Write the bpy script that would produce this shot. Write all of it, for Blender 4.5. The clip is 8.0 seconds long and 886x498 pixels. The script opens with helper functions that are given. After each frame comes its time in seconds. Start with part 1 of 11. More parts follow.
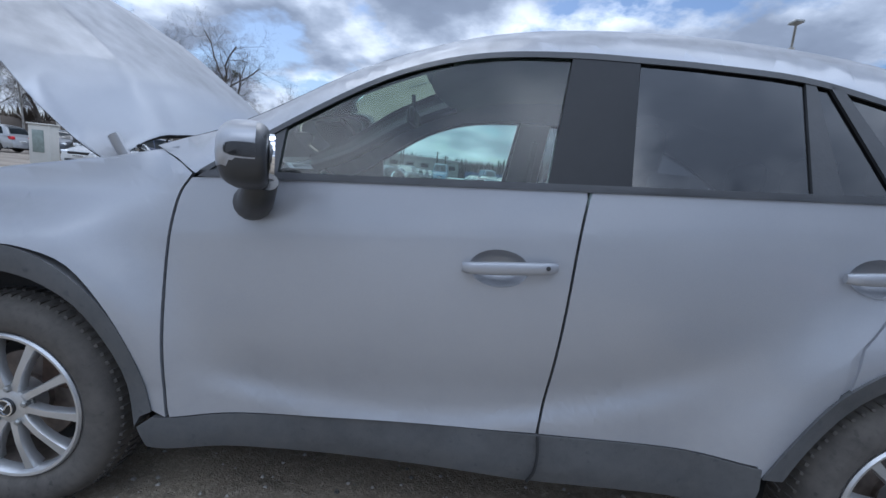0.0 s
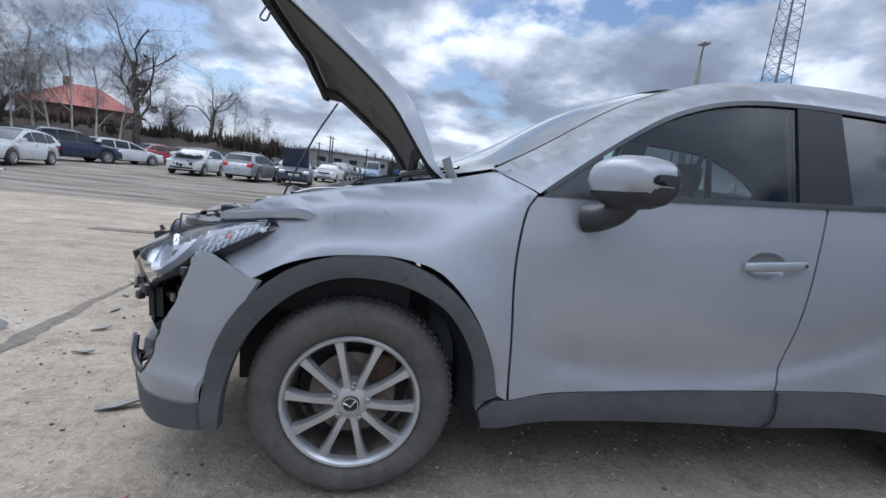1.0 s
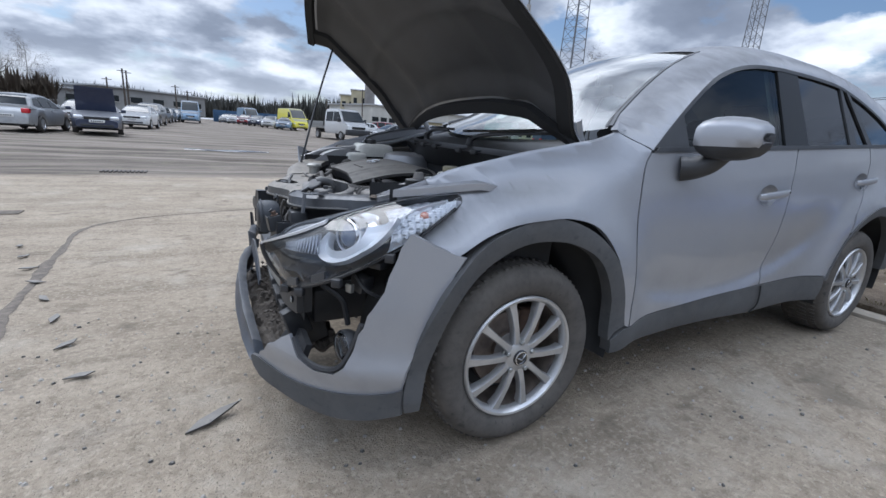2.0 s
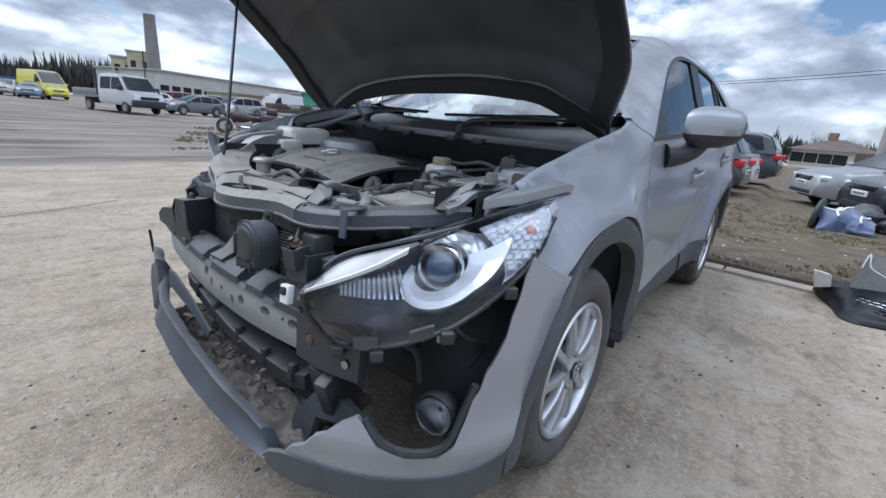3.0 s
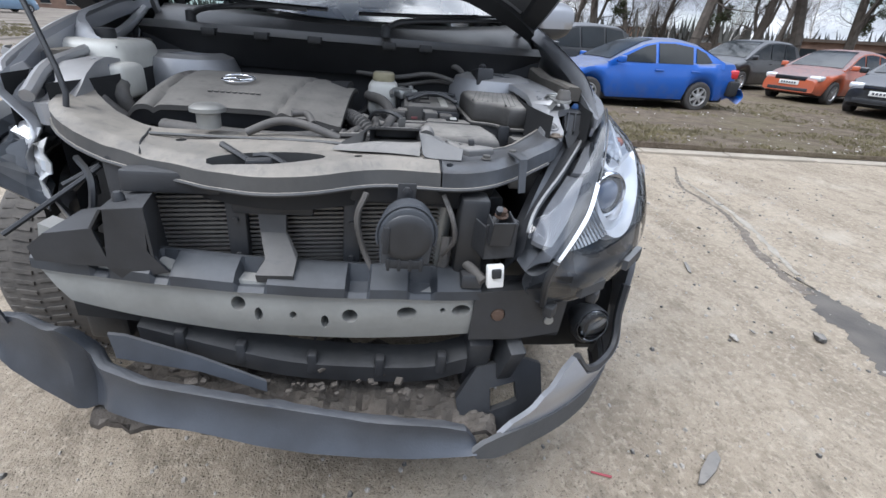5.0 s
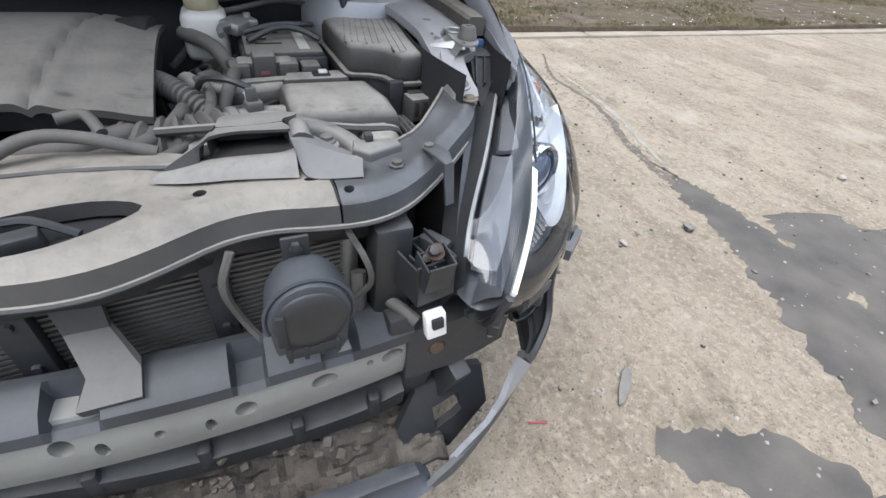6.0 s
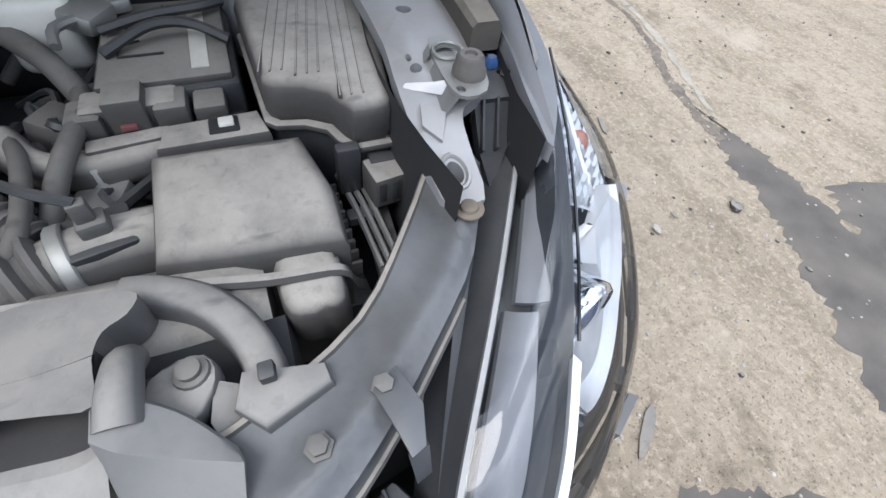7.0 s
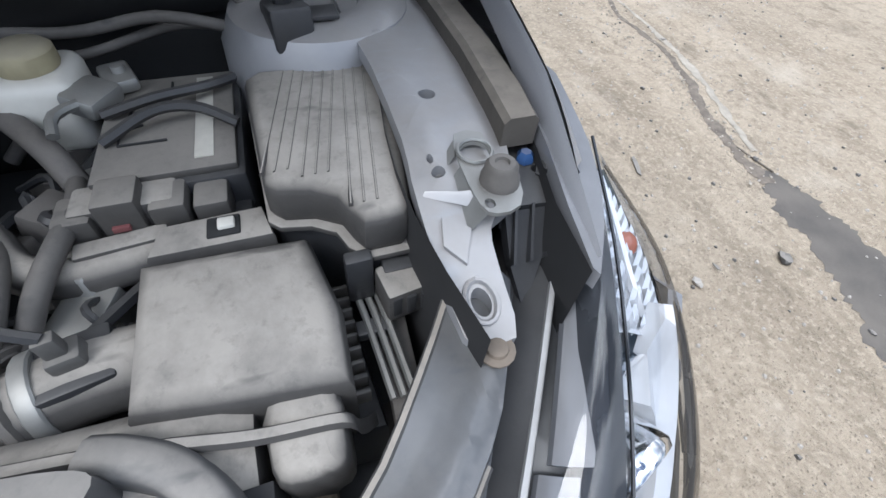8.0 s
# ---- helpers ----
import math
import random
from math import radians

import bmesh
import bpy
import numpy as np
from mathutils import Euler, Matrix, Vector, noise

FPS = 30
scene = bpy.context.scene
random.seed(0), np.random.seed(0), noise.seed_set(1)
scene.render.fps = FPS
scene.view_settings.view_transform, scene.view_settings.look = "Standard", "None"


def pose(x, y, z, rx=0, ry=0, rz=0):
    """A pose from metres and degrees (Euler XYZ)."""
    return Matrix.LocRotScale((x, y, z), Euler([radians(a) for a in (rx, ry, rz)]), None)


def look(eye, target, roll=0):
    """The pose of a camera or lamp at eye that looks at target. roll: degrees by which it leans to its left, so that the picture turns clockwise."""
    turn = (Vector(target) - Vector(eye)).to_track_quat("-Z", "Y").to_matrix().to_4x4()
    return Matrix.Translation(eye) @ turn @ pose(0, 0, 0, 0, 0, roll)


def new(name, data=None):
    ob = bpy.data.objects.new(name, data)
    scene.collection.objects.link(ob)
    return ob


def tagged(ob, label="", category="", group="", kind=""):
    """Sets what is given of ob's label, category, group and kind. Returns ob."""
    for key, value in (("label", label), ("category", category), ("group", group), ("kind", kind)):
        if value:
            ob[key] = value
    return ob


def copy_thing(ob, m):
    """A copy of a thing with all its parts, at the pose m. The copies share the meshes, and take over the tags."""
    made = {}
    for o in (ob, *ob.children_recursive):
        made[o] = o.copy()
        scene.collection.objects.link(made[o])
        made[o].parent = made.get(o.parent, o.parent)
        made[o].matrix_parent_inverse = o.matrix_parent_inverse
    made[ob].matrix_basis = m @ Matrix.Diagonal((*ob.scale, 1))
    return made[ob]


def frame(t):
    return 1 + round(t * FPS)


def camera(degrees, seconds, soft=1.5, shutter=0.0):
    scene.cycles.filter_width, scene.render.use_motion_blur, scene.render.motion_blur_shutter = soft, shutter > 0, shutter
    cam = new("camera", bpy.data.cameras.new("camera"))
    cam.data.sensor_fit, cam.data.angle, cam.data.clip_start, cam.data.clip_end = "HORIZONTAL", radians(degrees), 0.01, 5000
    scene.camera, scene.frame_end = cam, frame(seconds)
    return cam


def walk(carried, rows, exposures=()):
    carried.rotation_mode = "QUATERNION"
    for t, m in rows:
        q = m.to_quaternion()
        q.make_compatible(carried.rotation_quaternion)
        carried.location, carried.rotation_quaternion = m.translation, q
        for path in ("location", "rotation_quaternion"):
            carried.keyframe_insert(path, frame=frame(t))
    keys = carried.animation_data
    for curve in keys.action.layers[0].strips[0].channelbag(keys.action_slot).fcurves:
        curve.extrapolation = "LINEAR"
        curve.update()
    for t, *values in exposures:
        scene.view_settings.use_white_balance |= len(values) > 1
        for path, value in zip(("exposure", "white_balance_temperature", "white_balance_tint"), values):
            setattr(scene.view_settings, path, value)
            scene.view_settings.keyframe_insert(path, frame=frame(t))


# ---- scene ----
cam = camera(91.5, 8.0)
PATH = [
    (0, (1.314, -1.126, 1.165), (1.245, 0.847, 0.840), 5.55),
    (0.5, (0.724, -1.266, 1.122), (0.628, 0.713, 0.854), 5.50),
    (1, (0.064, -1.341, 1.113), (0.338, 0.617, 0.812), 6.07),
    (1.5, (-0.446, -1.335, 1.115), (0.223, 0.510, 0.734), 5.37),
    (1.7, (-0.691, -1.263, 1.118), (0.057, 0.537, 0.671), 4.41),
    (2.8, (-1.228, -0.487, 1.090), (0.239, 0.756, 0.541), 5.20),
    (3, (-1.290, -0.385, 1.101), (0.233, 0.788, 0.548), 4.66),
    (3.5, (-1.543, -0.177, 1.155), (0.224, 0.564, 0.584), 5.05),
    (4, (-1.634, 0.064, 1.152), (0.251, 0.346, 0.544), 4.79),
    (4.5, (-1.507, 0.417, 1.074), (0.345, 0.445, 0.319), 3.02),
    (4.7, (-1.482, 0.501, 1.080), (0.343, 0.454, 0.263), 3.23),
    (5.8, (-1.293, 0.693, 1.201), (0.209, 0.043, 0.052), 5.66),
    (6, (-1.160, 0.595, 1.188), (0.223, -0.079, -0.090), 5.12),
    (6.5, (-0.954, 0.484, 1.191), (0.173, -0.150, -0.335), 6.42),
    (7, (-0.747, 0.396, 1.229), (0.331, -0.145, -0.367), 6.24),
    (7.5, (-0.605, 0.318, 1.233), (0.528, -0.192, -0.334), 4.49),
    (8, (-0.628, 0.350, 1.240), (0.553, -0.107, -0.308), 3.18),
]
walk(cam, [(t, look(eye, target, roll)) for t, eye, target, roll in PATH],
     [(0, 0.62, 5380, 10), (1.5, 0.57, 5700, 10), (3, 0.66, 5560, 10), (4.5, 0.90, 5760, 10), (6, 1.02, 6080, 10), (8, 1.06, 5980, 10)])


# ---- modelling helpers ----
HOME = {}
YC = 0.88          # the big car's middle line
LEAN = 0.04        # it stands leaning a little to its right


def smoothstep(a, b, x):
    t = min(1.0, max(0.0, (x - a) / (b - a)))
    return t * t * (3 - 2 * t)


def leaned(v):
    """From the car as drawn to the car as it stands: a slight lean, and its nose pushed forward and to its left."""
    x, y, z = v[0], v[1], v[2] - LEAN * (v[1] - 0.05)
    ahead = smoothstep(-0.30, -0.60, x)
    inner = smoothstep(0.08, 0.20, y)
    w = (1 - (1 - ahead) * (1 - inner)) * (1 - smoothstep(0.25, 0.75, x))
    dx = (-0.094 - 0.053 * x) * (1 - smoothstep(1.0, 1.35, z))
    front = Vector((dx, (-0.011 - 0.0486 * y - 0.053 * z) * (1 - 0.35 * smoothstep(1.2, 1.5, z)), 0.060 + 0.0545 * y - 0.048 * z))
    flank_shift = Vector((0, 0.004 - 0.018 * z, 0.017 * y))
    return Vector((x, y, z)) + front * w + flank_shift * (1 - w)


def thing(name, at=(0, 0, 0), label="", category="", group="", kind=""):
    ob = new(name)
    ob.empty_display_size = 0.1
    ob.location = at
    HOME[ob.name] = Vector(at)
    return tagged(ob, label, category, group, kind)


def root_of(ob):
    while ob.parent:
        ob = ob.parent
    return ob


def finish(ob, bm, mats, crease):
    bmesh.ops.recalc_face_normals(bm, faces=bm.faces)
    bm.to_mesh(ob.data)
    bm.free()
    for m in mats if isinstance(mats, (list, tuple)) else [mats]:
        ob.data.materials.append(m)
    if crease:
        ob.data.polygons.foreach_set("use_smooth", [True] * len(ob.data.polygons))
        ob.data.set_sharp_from_angle(angle=radians(crease))


def part(name, bm, mat, parent, label="", crease=38, lean=False):
    """One mesh under a thing or a part; bm is in world places."""
    home = HOME.get(root_of(parent).name, Vector())
    for v in bm.verts:
        co = leaned(v.co) if lean else v.co
        v.co = co - home
    ob = new(name, bpy.data.meshes.new(name))
    finish(ob, bm, mat, crease)
    ob.parent = parent
    if label:
        ob["label"] = label
    return ob


def solid(name, bm, mat, label="", category="", group="", kind="", crease=38):
    """A thing that is one mesh."""
    ob = new(name, bpy.data.meshes.new(name))
    finish(ob, bm, mat, crease)
    return tagged(ob, label, category, group, kind)


def spline(points, n=6, closed=False):
    """A smooth run of points through the given ones."""
    pts = [Vector(p) if len(p) == 3 else Vector((*p, 0)) for p in points]
    two = len(points[0]) == 2
    out, k = [], len(pts)
    for i in range(k if closed else k - 1):
        p1, p2 = pts[i], pts[(i + 1) % k]
        p0 = pts[i - 1] if closed or i else p1 * 2 - p2
        p3 = pts[(i + 2) % k] if closed or i + 2 < k else p2 * 2 - p1
        for j in range(n):
            t = j / n
            out.append(0.5 * (2 * p1 + (p2 - p0) * t + (2 * p0 - 5 * p1 + 4 * p2 - p3) * t * t + (3 * p1 - p0 - 3 * p2 + p3) * t ** 3))
    if not closed:
        out.append(pts[-1])
    return [(p.x, p.y) for p in out] if two else out


def lerp_at(table, x):
    return float(np.interp(x, [a for a, _ in table], [b for _, b in table]))


def sheet(outline, fn, cell=0.04, rim=None, holes=(), cellv=None):
    """A skin over a flat outline (u, v), cut fine, bent by fn(u, v) and turned in by the vector rim along its edges."""
    bm = bmesh.new()
    edges = []
    for loop in (outline, *holes):
        clean = [p for i, p in enumerate(loop) if (Vector(p) - Vector(loop[i - 1])).length > 1e-5]
        vs = [bm.verts.new((p[0], p[1], 0)) for p in clean]
        edges += [bm.edges.new((vs[i - 1], vs[i])) for i in range(len(vs))]
    bmesh.ops.triangle_fill(bm, use_beauty=True, edges=edges, normal=(0, 0, 1))
    for axis, step in ((0, cell), (1, cellv or cell)):
        lo, hi = min(p[axis] for p in outline), max(p[axis] for p in outline)
        n = max(1, int((hi - lo) / step))
        no = (1, 0, 0) if axis == 0 else (0, 1, 0)
        for i in range(1, n):
            c = lo + (hi - lo) * i / n
            co = (c, 0, 0) if axis == 0 else (0, c, 0)
            bmesh.ops.bisect_plane(bm, geom=bm.verts[:] + bm.edges[:] + bm.faces[:], plane_co=co, plane_no=no, dist=1e-6)
    for v in bm.verts:
        v.co = Vector(fn(v.co.x, v.co.y))
    if rim is not None:
        out = bmesh.ops.extrude_edge_only(bm, edges=[e for e in bm.edges if e.is_boundary])
        for g in out["geom"]:
            if isinstance(g, bmesh.types.BMVert):
                g.co += Vector(rim(g.co) if callable(rim) else rim)
    return bm


def mirror(bm):
    for v in bm.verts:
        v.co.y = 2 * YC - v.co.y
    return bm


def box(bm, lo, hi, bevel=0.004, turn=None, seg=2):
    lo, hi = Vector(lo), Vector(hi)
    g = bmesh.ops.create_cube(bm, size=1.0)["verts"]
    for v in g:
        v.co = Vector(((v.co.x + 0.5) * (hi.x - lo.x) + lo.x, (v.co.y + 0.5) * (hi.y - lo.y) + lo.y, (v.co.z + 0.5) * (hi.z - lo.z) + lo.z))
    if bevel:
        es = list({e for v in g for e in v.link_edges})
        g = [v for v in bmesh.ops.bevel(bm, geom=es, offset=min(bevel, 0.45 * min(hi - lo)), segments=seg, profile=0.5, affect="EDGES")["verts"]]
    if turn is not None:
        mid = (lo + hi) / 2
        fan = set(g)
        for v in list(fan):
            v.co = turn @ (v.co - mid) + mid
    return bm


def turned(rx=0, ry=0, rz=0):
    return Euler((radians(rx), radians(ry), radians(rz))).to_matrix()


def plate(bm, outline, low, high, bevel=0.003, axis="z", fn=None):
    """A slab with a flat outline between two heights along an axis; outline in the other two axes' order."""
    def to(u, v, w):
        return {"z": (u, v, w), "y": (u, w, v), "x": (w, u, v)}[axis]
    a = [bm.verts.new(to(u, v, low)) for u, v in outline]
    f = bm.faces.new(a)
    r = bmesh.ops.extrude_face_region(bm, geom=[f])
    top = [g for g in r["geom"] if isinstance(g, bmesh.types.BMVert)]
    d = Vector(to(0, 0, high - low))
    for v in top:
        v.co += d
    if bevel:
        faces = [f] + [g for g in r["geom"] if isinstance(g, bmesh.types.BMFace)]
        es = list({e for ff in faces for e in ff.edges})
        bmesh.ops.bevel(bm, geom=es, offset=bevel, segments=2, profile=0.5, affect="EDGES")
    return bm


def tube(bm, points, r, n=8, smooth=5, cap=True, ribs=0, depth=0.0):
    """A round bar or hose along points; r may be a number or one for each end; ribs: how many rings along it."""
    pts = spline(points, smooth) if smooth > 1 else [Vector(p) for p in points]
    if ribs:
        total = [0.0]
        for a, b in zip(pts, pts[1:]):
            total.append(total[-1] + (b - a).length)
        k = ribs * 4
        more = []
        for i in range(k + 1):
            s = total[-1] * i / k
            more.append(Vector([np.interp(s, total, [p[c] for p in pts]) for c in range(3)]))
        pts = more
    r0, r1 = r if isinstance(r, (tuple, list)) else (r, r)
    rings, up = [], Vector((0, 0, 1))
    for i, p in enumerate(pts):
        d = (pts[min(i + 1, len(pts) - 1)] - pts[max(i - 1, 0)]).normalized()
        side = d.cross(up)
        if side.length < 0.05:
            side = d.cross(Vector((1, 0, 0)))
        side.normalize()
        high = side.cross(d).normalized()
        rad = r0 + (r1 - r0) * i / max(1, len(pts) - 1)
        if ribs:
            rad += depth * (0.5 if i % 4 in (1, 2) else -0.5)
        rings.append([bm.verts.new(p + rad * (math.cos(a) * side + math.sin(a) * high)) for a in [2 * math.pi * k / n for k in range(n)]])
        up = high
    for a, b in zip(rings, rings[1:]):
        for k in range(n):
            bm.faces.new((a[k - 1], a[k], b[k], b[k - 1]))
    if cap:
        bm.faces.new(rings[0][::-1])
        bm.faces.new(rings[-1])
    return bm


def lathe(bm, profile, at, axis, n=24, closed=False, caps=True):
    """Turn a profile of (radius, along) round an axis through a point."""
    axis = Vector(axis).normalized()
    side = axis.cross(Vector((0, 0, 1)))
    if side.length < 0.05:
        side = axis.cross(Vector((1, 0, 0)))
    side.normalize()
    other = axis.cross(side)
    rings = []
    for r, h in profile:
        rings.append([bm.verts.new(Vector(at) + axis * h + max(r, 1e-4) * (math.cos(a) * side + math.sin(a) * other)) for a in [2 * math.pi * k / n for k in range(n)]])
    pairs = list(zip(rings, rings[1:])) + ([(rings[-1], rings[0])] if closed else [])
    for a, b in pairs:
        for k in range(n):
            bm.faces.new((a[k - 1], a[k], b[k], b[k - 1]))
    if not closed and caps:
        bm.faces.new(rings[0][::-1])
        bm.faces.new(rings[-1])
    return bm


def loft(bm, sections, caps=True, closed=True):
    """Skin over sections of equally many points."""
    rings = [[bm.verts.new(p) for p in s] for s in sections]
    for a, b in zip(rings, rings[1:]):
        for k in range(0 if closed else 1, len(a)):
            bm.faces.new((a[k - 1], a[k], b[k], b[k - 1]))
    if caps and closed:
        bm.faces.new(rings[0][::-1])
        bm.faces.new(rings[-1])
    return bm


def grid(fn, nu, nv):
    """A skin over u, v from 0 to 1."""
    bm = bmesh.new()
    vs = [[bm.verts.new(fn(i / nu, j / nv)) for j in range(nv + 1)] for i in range(nu + 1)]
    for i in range(nu):
        for j in range(nv):
            bm.faces.new((vs[i][j], vs[i + 1][j], vs[i + 1][j + 1], vs[i][j + 1]))
    return bm


def backed(bm, off):
    """Give an open skin a back side and edges."""
    out = bmesh.ops.extrude_face_region(bm, geom=bm.faces[:])
    for g in out["geom"]:
        if isinstance(g, bmesh.types.BMVert):
            g.co += Vector(off(g.co) if callable(off) else off)
    return bm




# ---- sky and sun ----
ZENITH = 3.7       # how much brighter the clouds are straight above
SUN_TURN, SUN_HIGH = -28.0, 58.0     # degrees from +y towards +x, and above the ground
world = bpy.data.worlds.new("sky")
scene.world = world
world.use_nodes = True
wt = world.node_tree
wt.nodes.clear()


def wnode(kind, **values):
    n = wt.nodes.new(kind)
    for key, value in values.items():
        n.inputs[key].default_value = value
    return n


def wmath(op, a, b=None, clamp=False):
    n = wt.nodes.new("ShaderNodeMath")
    n.operation, n.use_clamp = op, clamp
    for i, x in enumerate((a, b)):
        if x is None:
            continue
        if isinstance(x, (int, float)):
            n.inputs[i].default_value = x
        else:
            wt.links.new(x, n.inputs[i])
    return n.outputs[0]


sky = wt.nodes.new("ShaderNodeTexSky")
sky.sky_type, sky.sun_disc = "NISHITA", False
sky.sun_elevation, sky.sun_rotation = radians(SUN_HIGH), radians(SUN_TURN)
sky.air_density, sky.dust_density, sky.ozone_density = 1.0, 1.4, 1.0
geo = wt.nodes.new("ShaderNodeTexCoord")
sep = wt.nodes.new("ShaderNodeSeparateXYZ")
wt.links.new(geo.outputs["Generated"], sep.inputs[0])
high = wmath("ADD", wmath("MAXIMUM", sep.outputs[2], 0.0), 0.30)
flat = wt.nodes.new("ShaderNodeCombineXYZ")
wt.links.new(wmath("DIVIDE", sep.outputs[0], high), flat.inputs[0])
wt.links.new(wmath("DIVIDE", sep.outputs[1], high), flat.inputs[1])


def wnoise(scale, detail, rough, offset):
    shift = wt.nodes.new("ShaderNodeVectorMath")
    shift.operation = "ADD"
    shift.inputs[1].default_value = offset
    wt.links.new(flat.outputs[0], shift.inputs[0])
    n = wnode("ShaderNodeTexNoise", Scale=scale, Detail=detail, Roughness=rough)
    wt.links.new(shift.outputs[0], n.inputs["Vector"])
    return n.outputs["Fac"]


def wramp(fac, stops):
    n = wt.nodes.new("ShaderNodeValToRGB")
    while len(n.color_ramp.elements) < len(stops):
        n.color_ramp.elements.new(0.5)
    for e, (p, c) in zip(n.color_ramp.elements, stops):
        e.position, e.color = p, (*c, 1) if len(c) == 3 else c
    wt.links.new(fac, n.inputs[0])
    return n.outputs[0]


def wmix(fac, a, b):
    n = wt.nodes.new("ShaderNodeMix")
    n.data_type = "RGBA"
    for sock, x in ((0, fac), (6, a), (7, b)):
        if isinstance(x, (tuple, float, int)):
            n.inputs[sock].default_value = (*x, 1) if isinstance(x, tuple) else x
        else:
            wt.links.new(x, n.inputs[sock])
    return n.outputs[2]


bodies = wnoise(1.9, 9.0, 0.55, (3.1, 1.7, 0.0))
cover = wramp(bodies, [(0.40, (0, 0, 0)), (0.47, (1, 1, 1))])
thick = wnoise(2.1, 7.0, 0.52, (9.3, 4.4, 2.0))
# white where thin, grey where thick
cloud = wramp(thick, [(0.36, (0.80, 0.80, 0.80)), (0.45, (0.56, 0.57, 0.59)), (0.51, (0.34, 0.36, 0.40)), (0.58, (0.215, 0.235, 0.275)), (0.72, (0.165, 0.183, 0.22))])


def wscale(color, by):
    n = wt.nodes.new("ShaderNodeVectorMath")
    n.operation = "SCALE"
    wt.links.new(color, n.inputs[0])
    if isinstance(by, float):
        n.inputs[3].default_value = by
    else:
        wt.links.new(by, n.inputs[3])
    return n.outputs[0]


# an overcast sky is brighter overhead than near the horizon
lift = wmath("ADD", wmath("MULTIPLY", wramp(sep.outputs[2], [(0.40, (0, 0, 0)), (0.95, (1, 1, 1))]), ZENITH), 1.0)
haze = wramp(sep.outputs[2], [(0.0, (1, 1, 1)), (0.13, (0, 0, 0))])
blue = wmix(cover, wscale(sky.outputs[0], 0.07), wscale(cloud, lift))
air = wmix(wmath("MULTIPLY", haze, 0.7), blue, (0.50, 0.513, 0.53))
back = wnode("ShaderNodeBackground", Strength=1.0)
wt.links.new(air, back.inputs[0])
out = wt.nodes.new("ShaderNodeOutputWorld")
wt.links.new(back.outputs[0], out.inputs[0])

sun = new("sun", bpy.data.lights.new("sun", "SUN"))
sun.data.energy, sun.data.angle, sun.data.color = 1.35, radians(32), (1.0, 0.95, 0.88)
ta, te = radians(SUN_TURN), radians(SUN_HIGH)
sun.matrix_world = look((math.sin(ta) * math.cos(te) * 30, math.cos(ta) * math.cos(te) * 30, math.sin(te) * 30), (0, 0, 0))


# ---- materials ----
def mat_nodes(name):
    m = bpy.data.materials.new(name)
    m.use_nodes = True
    t = m.node_tree
    return m, t, t.nodes["Principled BSDF"]


def coords(t):
    return t.nodes.new("ShaderNodeTexCoord").outputs["Object"]


def noise_of(t, vec, scale, detail=5.0, rough=0.55, stretch=None):
    if stretch:
        mp = t.nodes.new("ShaderNodeMapping")
        mp.inputs["Scale"].default_value = stretch
        t.links.new(vec, mp.inputs[0])
        vec = mp.outputs[0]
    n = t.nodes.new("ShaderNodeTexNoise")
    n.inputs["Scale"].default_value, n.inputs["Detail"].default_value, n.inputs["Roughness"].default_value = scale, detail, rough
    t.links.new(vec, n.inputs["Vector"])
    return n.outputs["Fac"]


def ramp_of(t, fac, stops):
    n = t.nodes.new("ShaderNodeValToRGB")
    while len(n.color_ramp.elements) < len(stops):
        n.color_ramp.elements.new(0.5)
    for e, (p, c) in zip(n.color_ramp.elements, stops):
        e.position = p
        e.color = (c, c, c, 1) if isinstance(c, (int, float)) else (*c, 1)
    t.links.new(fac, n.inputs[0])
    return n.outputs[0]


def mix_of(t, fac, a, b, blend="MIX"):
    n = t.nodes.new("ShaderNodeMix")
    n.data_type, n.blend_type = "RGBA", blend
    for sock, x in ((0, fac), (6, a), (7, b)):
        if isinstance(x, (tuple, list)):
            n.inputs[sock].default_value = (*x, 1)
        elif isinstance(x, (int, float)):
            n.inputs[sock].default_value = x
        else:
            t.links.new(x, n.inputs[sock])
    return n.outputs[2]


def math_of(t, op, a, b=0.0, clamp=False):
    n = t.nodes.new("ShaderNodeMath")
    n.operation, n.use_clamp = op, clamp
    for i, x in enumerate((a, b)):
        if isinstance(x, (int, float)):
            n.inputs[i].default_value = x
        else:
            t.links.new(x, n.inputs[i])
    return n.outputs[0]


def bump_of(t, p, height, strength, distance=0.01, socket="Normal"):
    n = t.nodes.new("ShaderNodeBump")
    n.inputs["Strength"].default_value, n.inputs["Distance"].default_value = strength, distance
    t.links.new(height, n.inputs["Height"])
    t.links.new(n.outputs[0], p.inputs[socket])


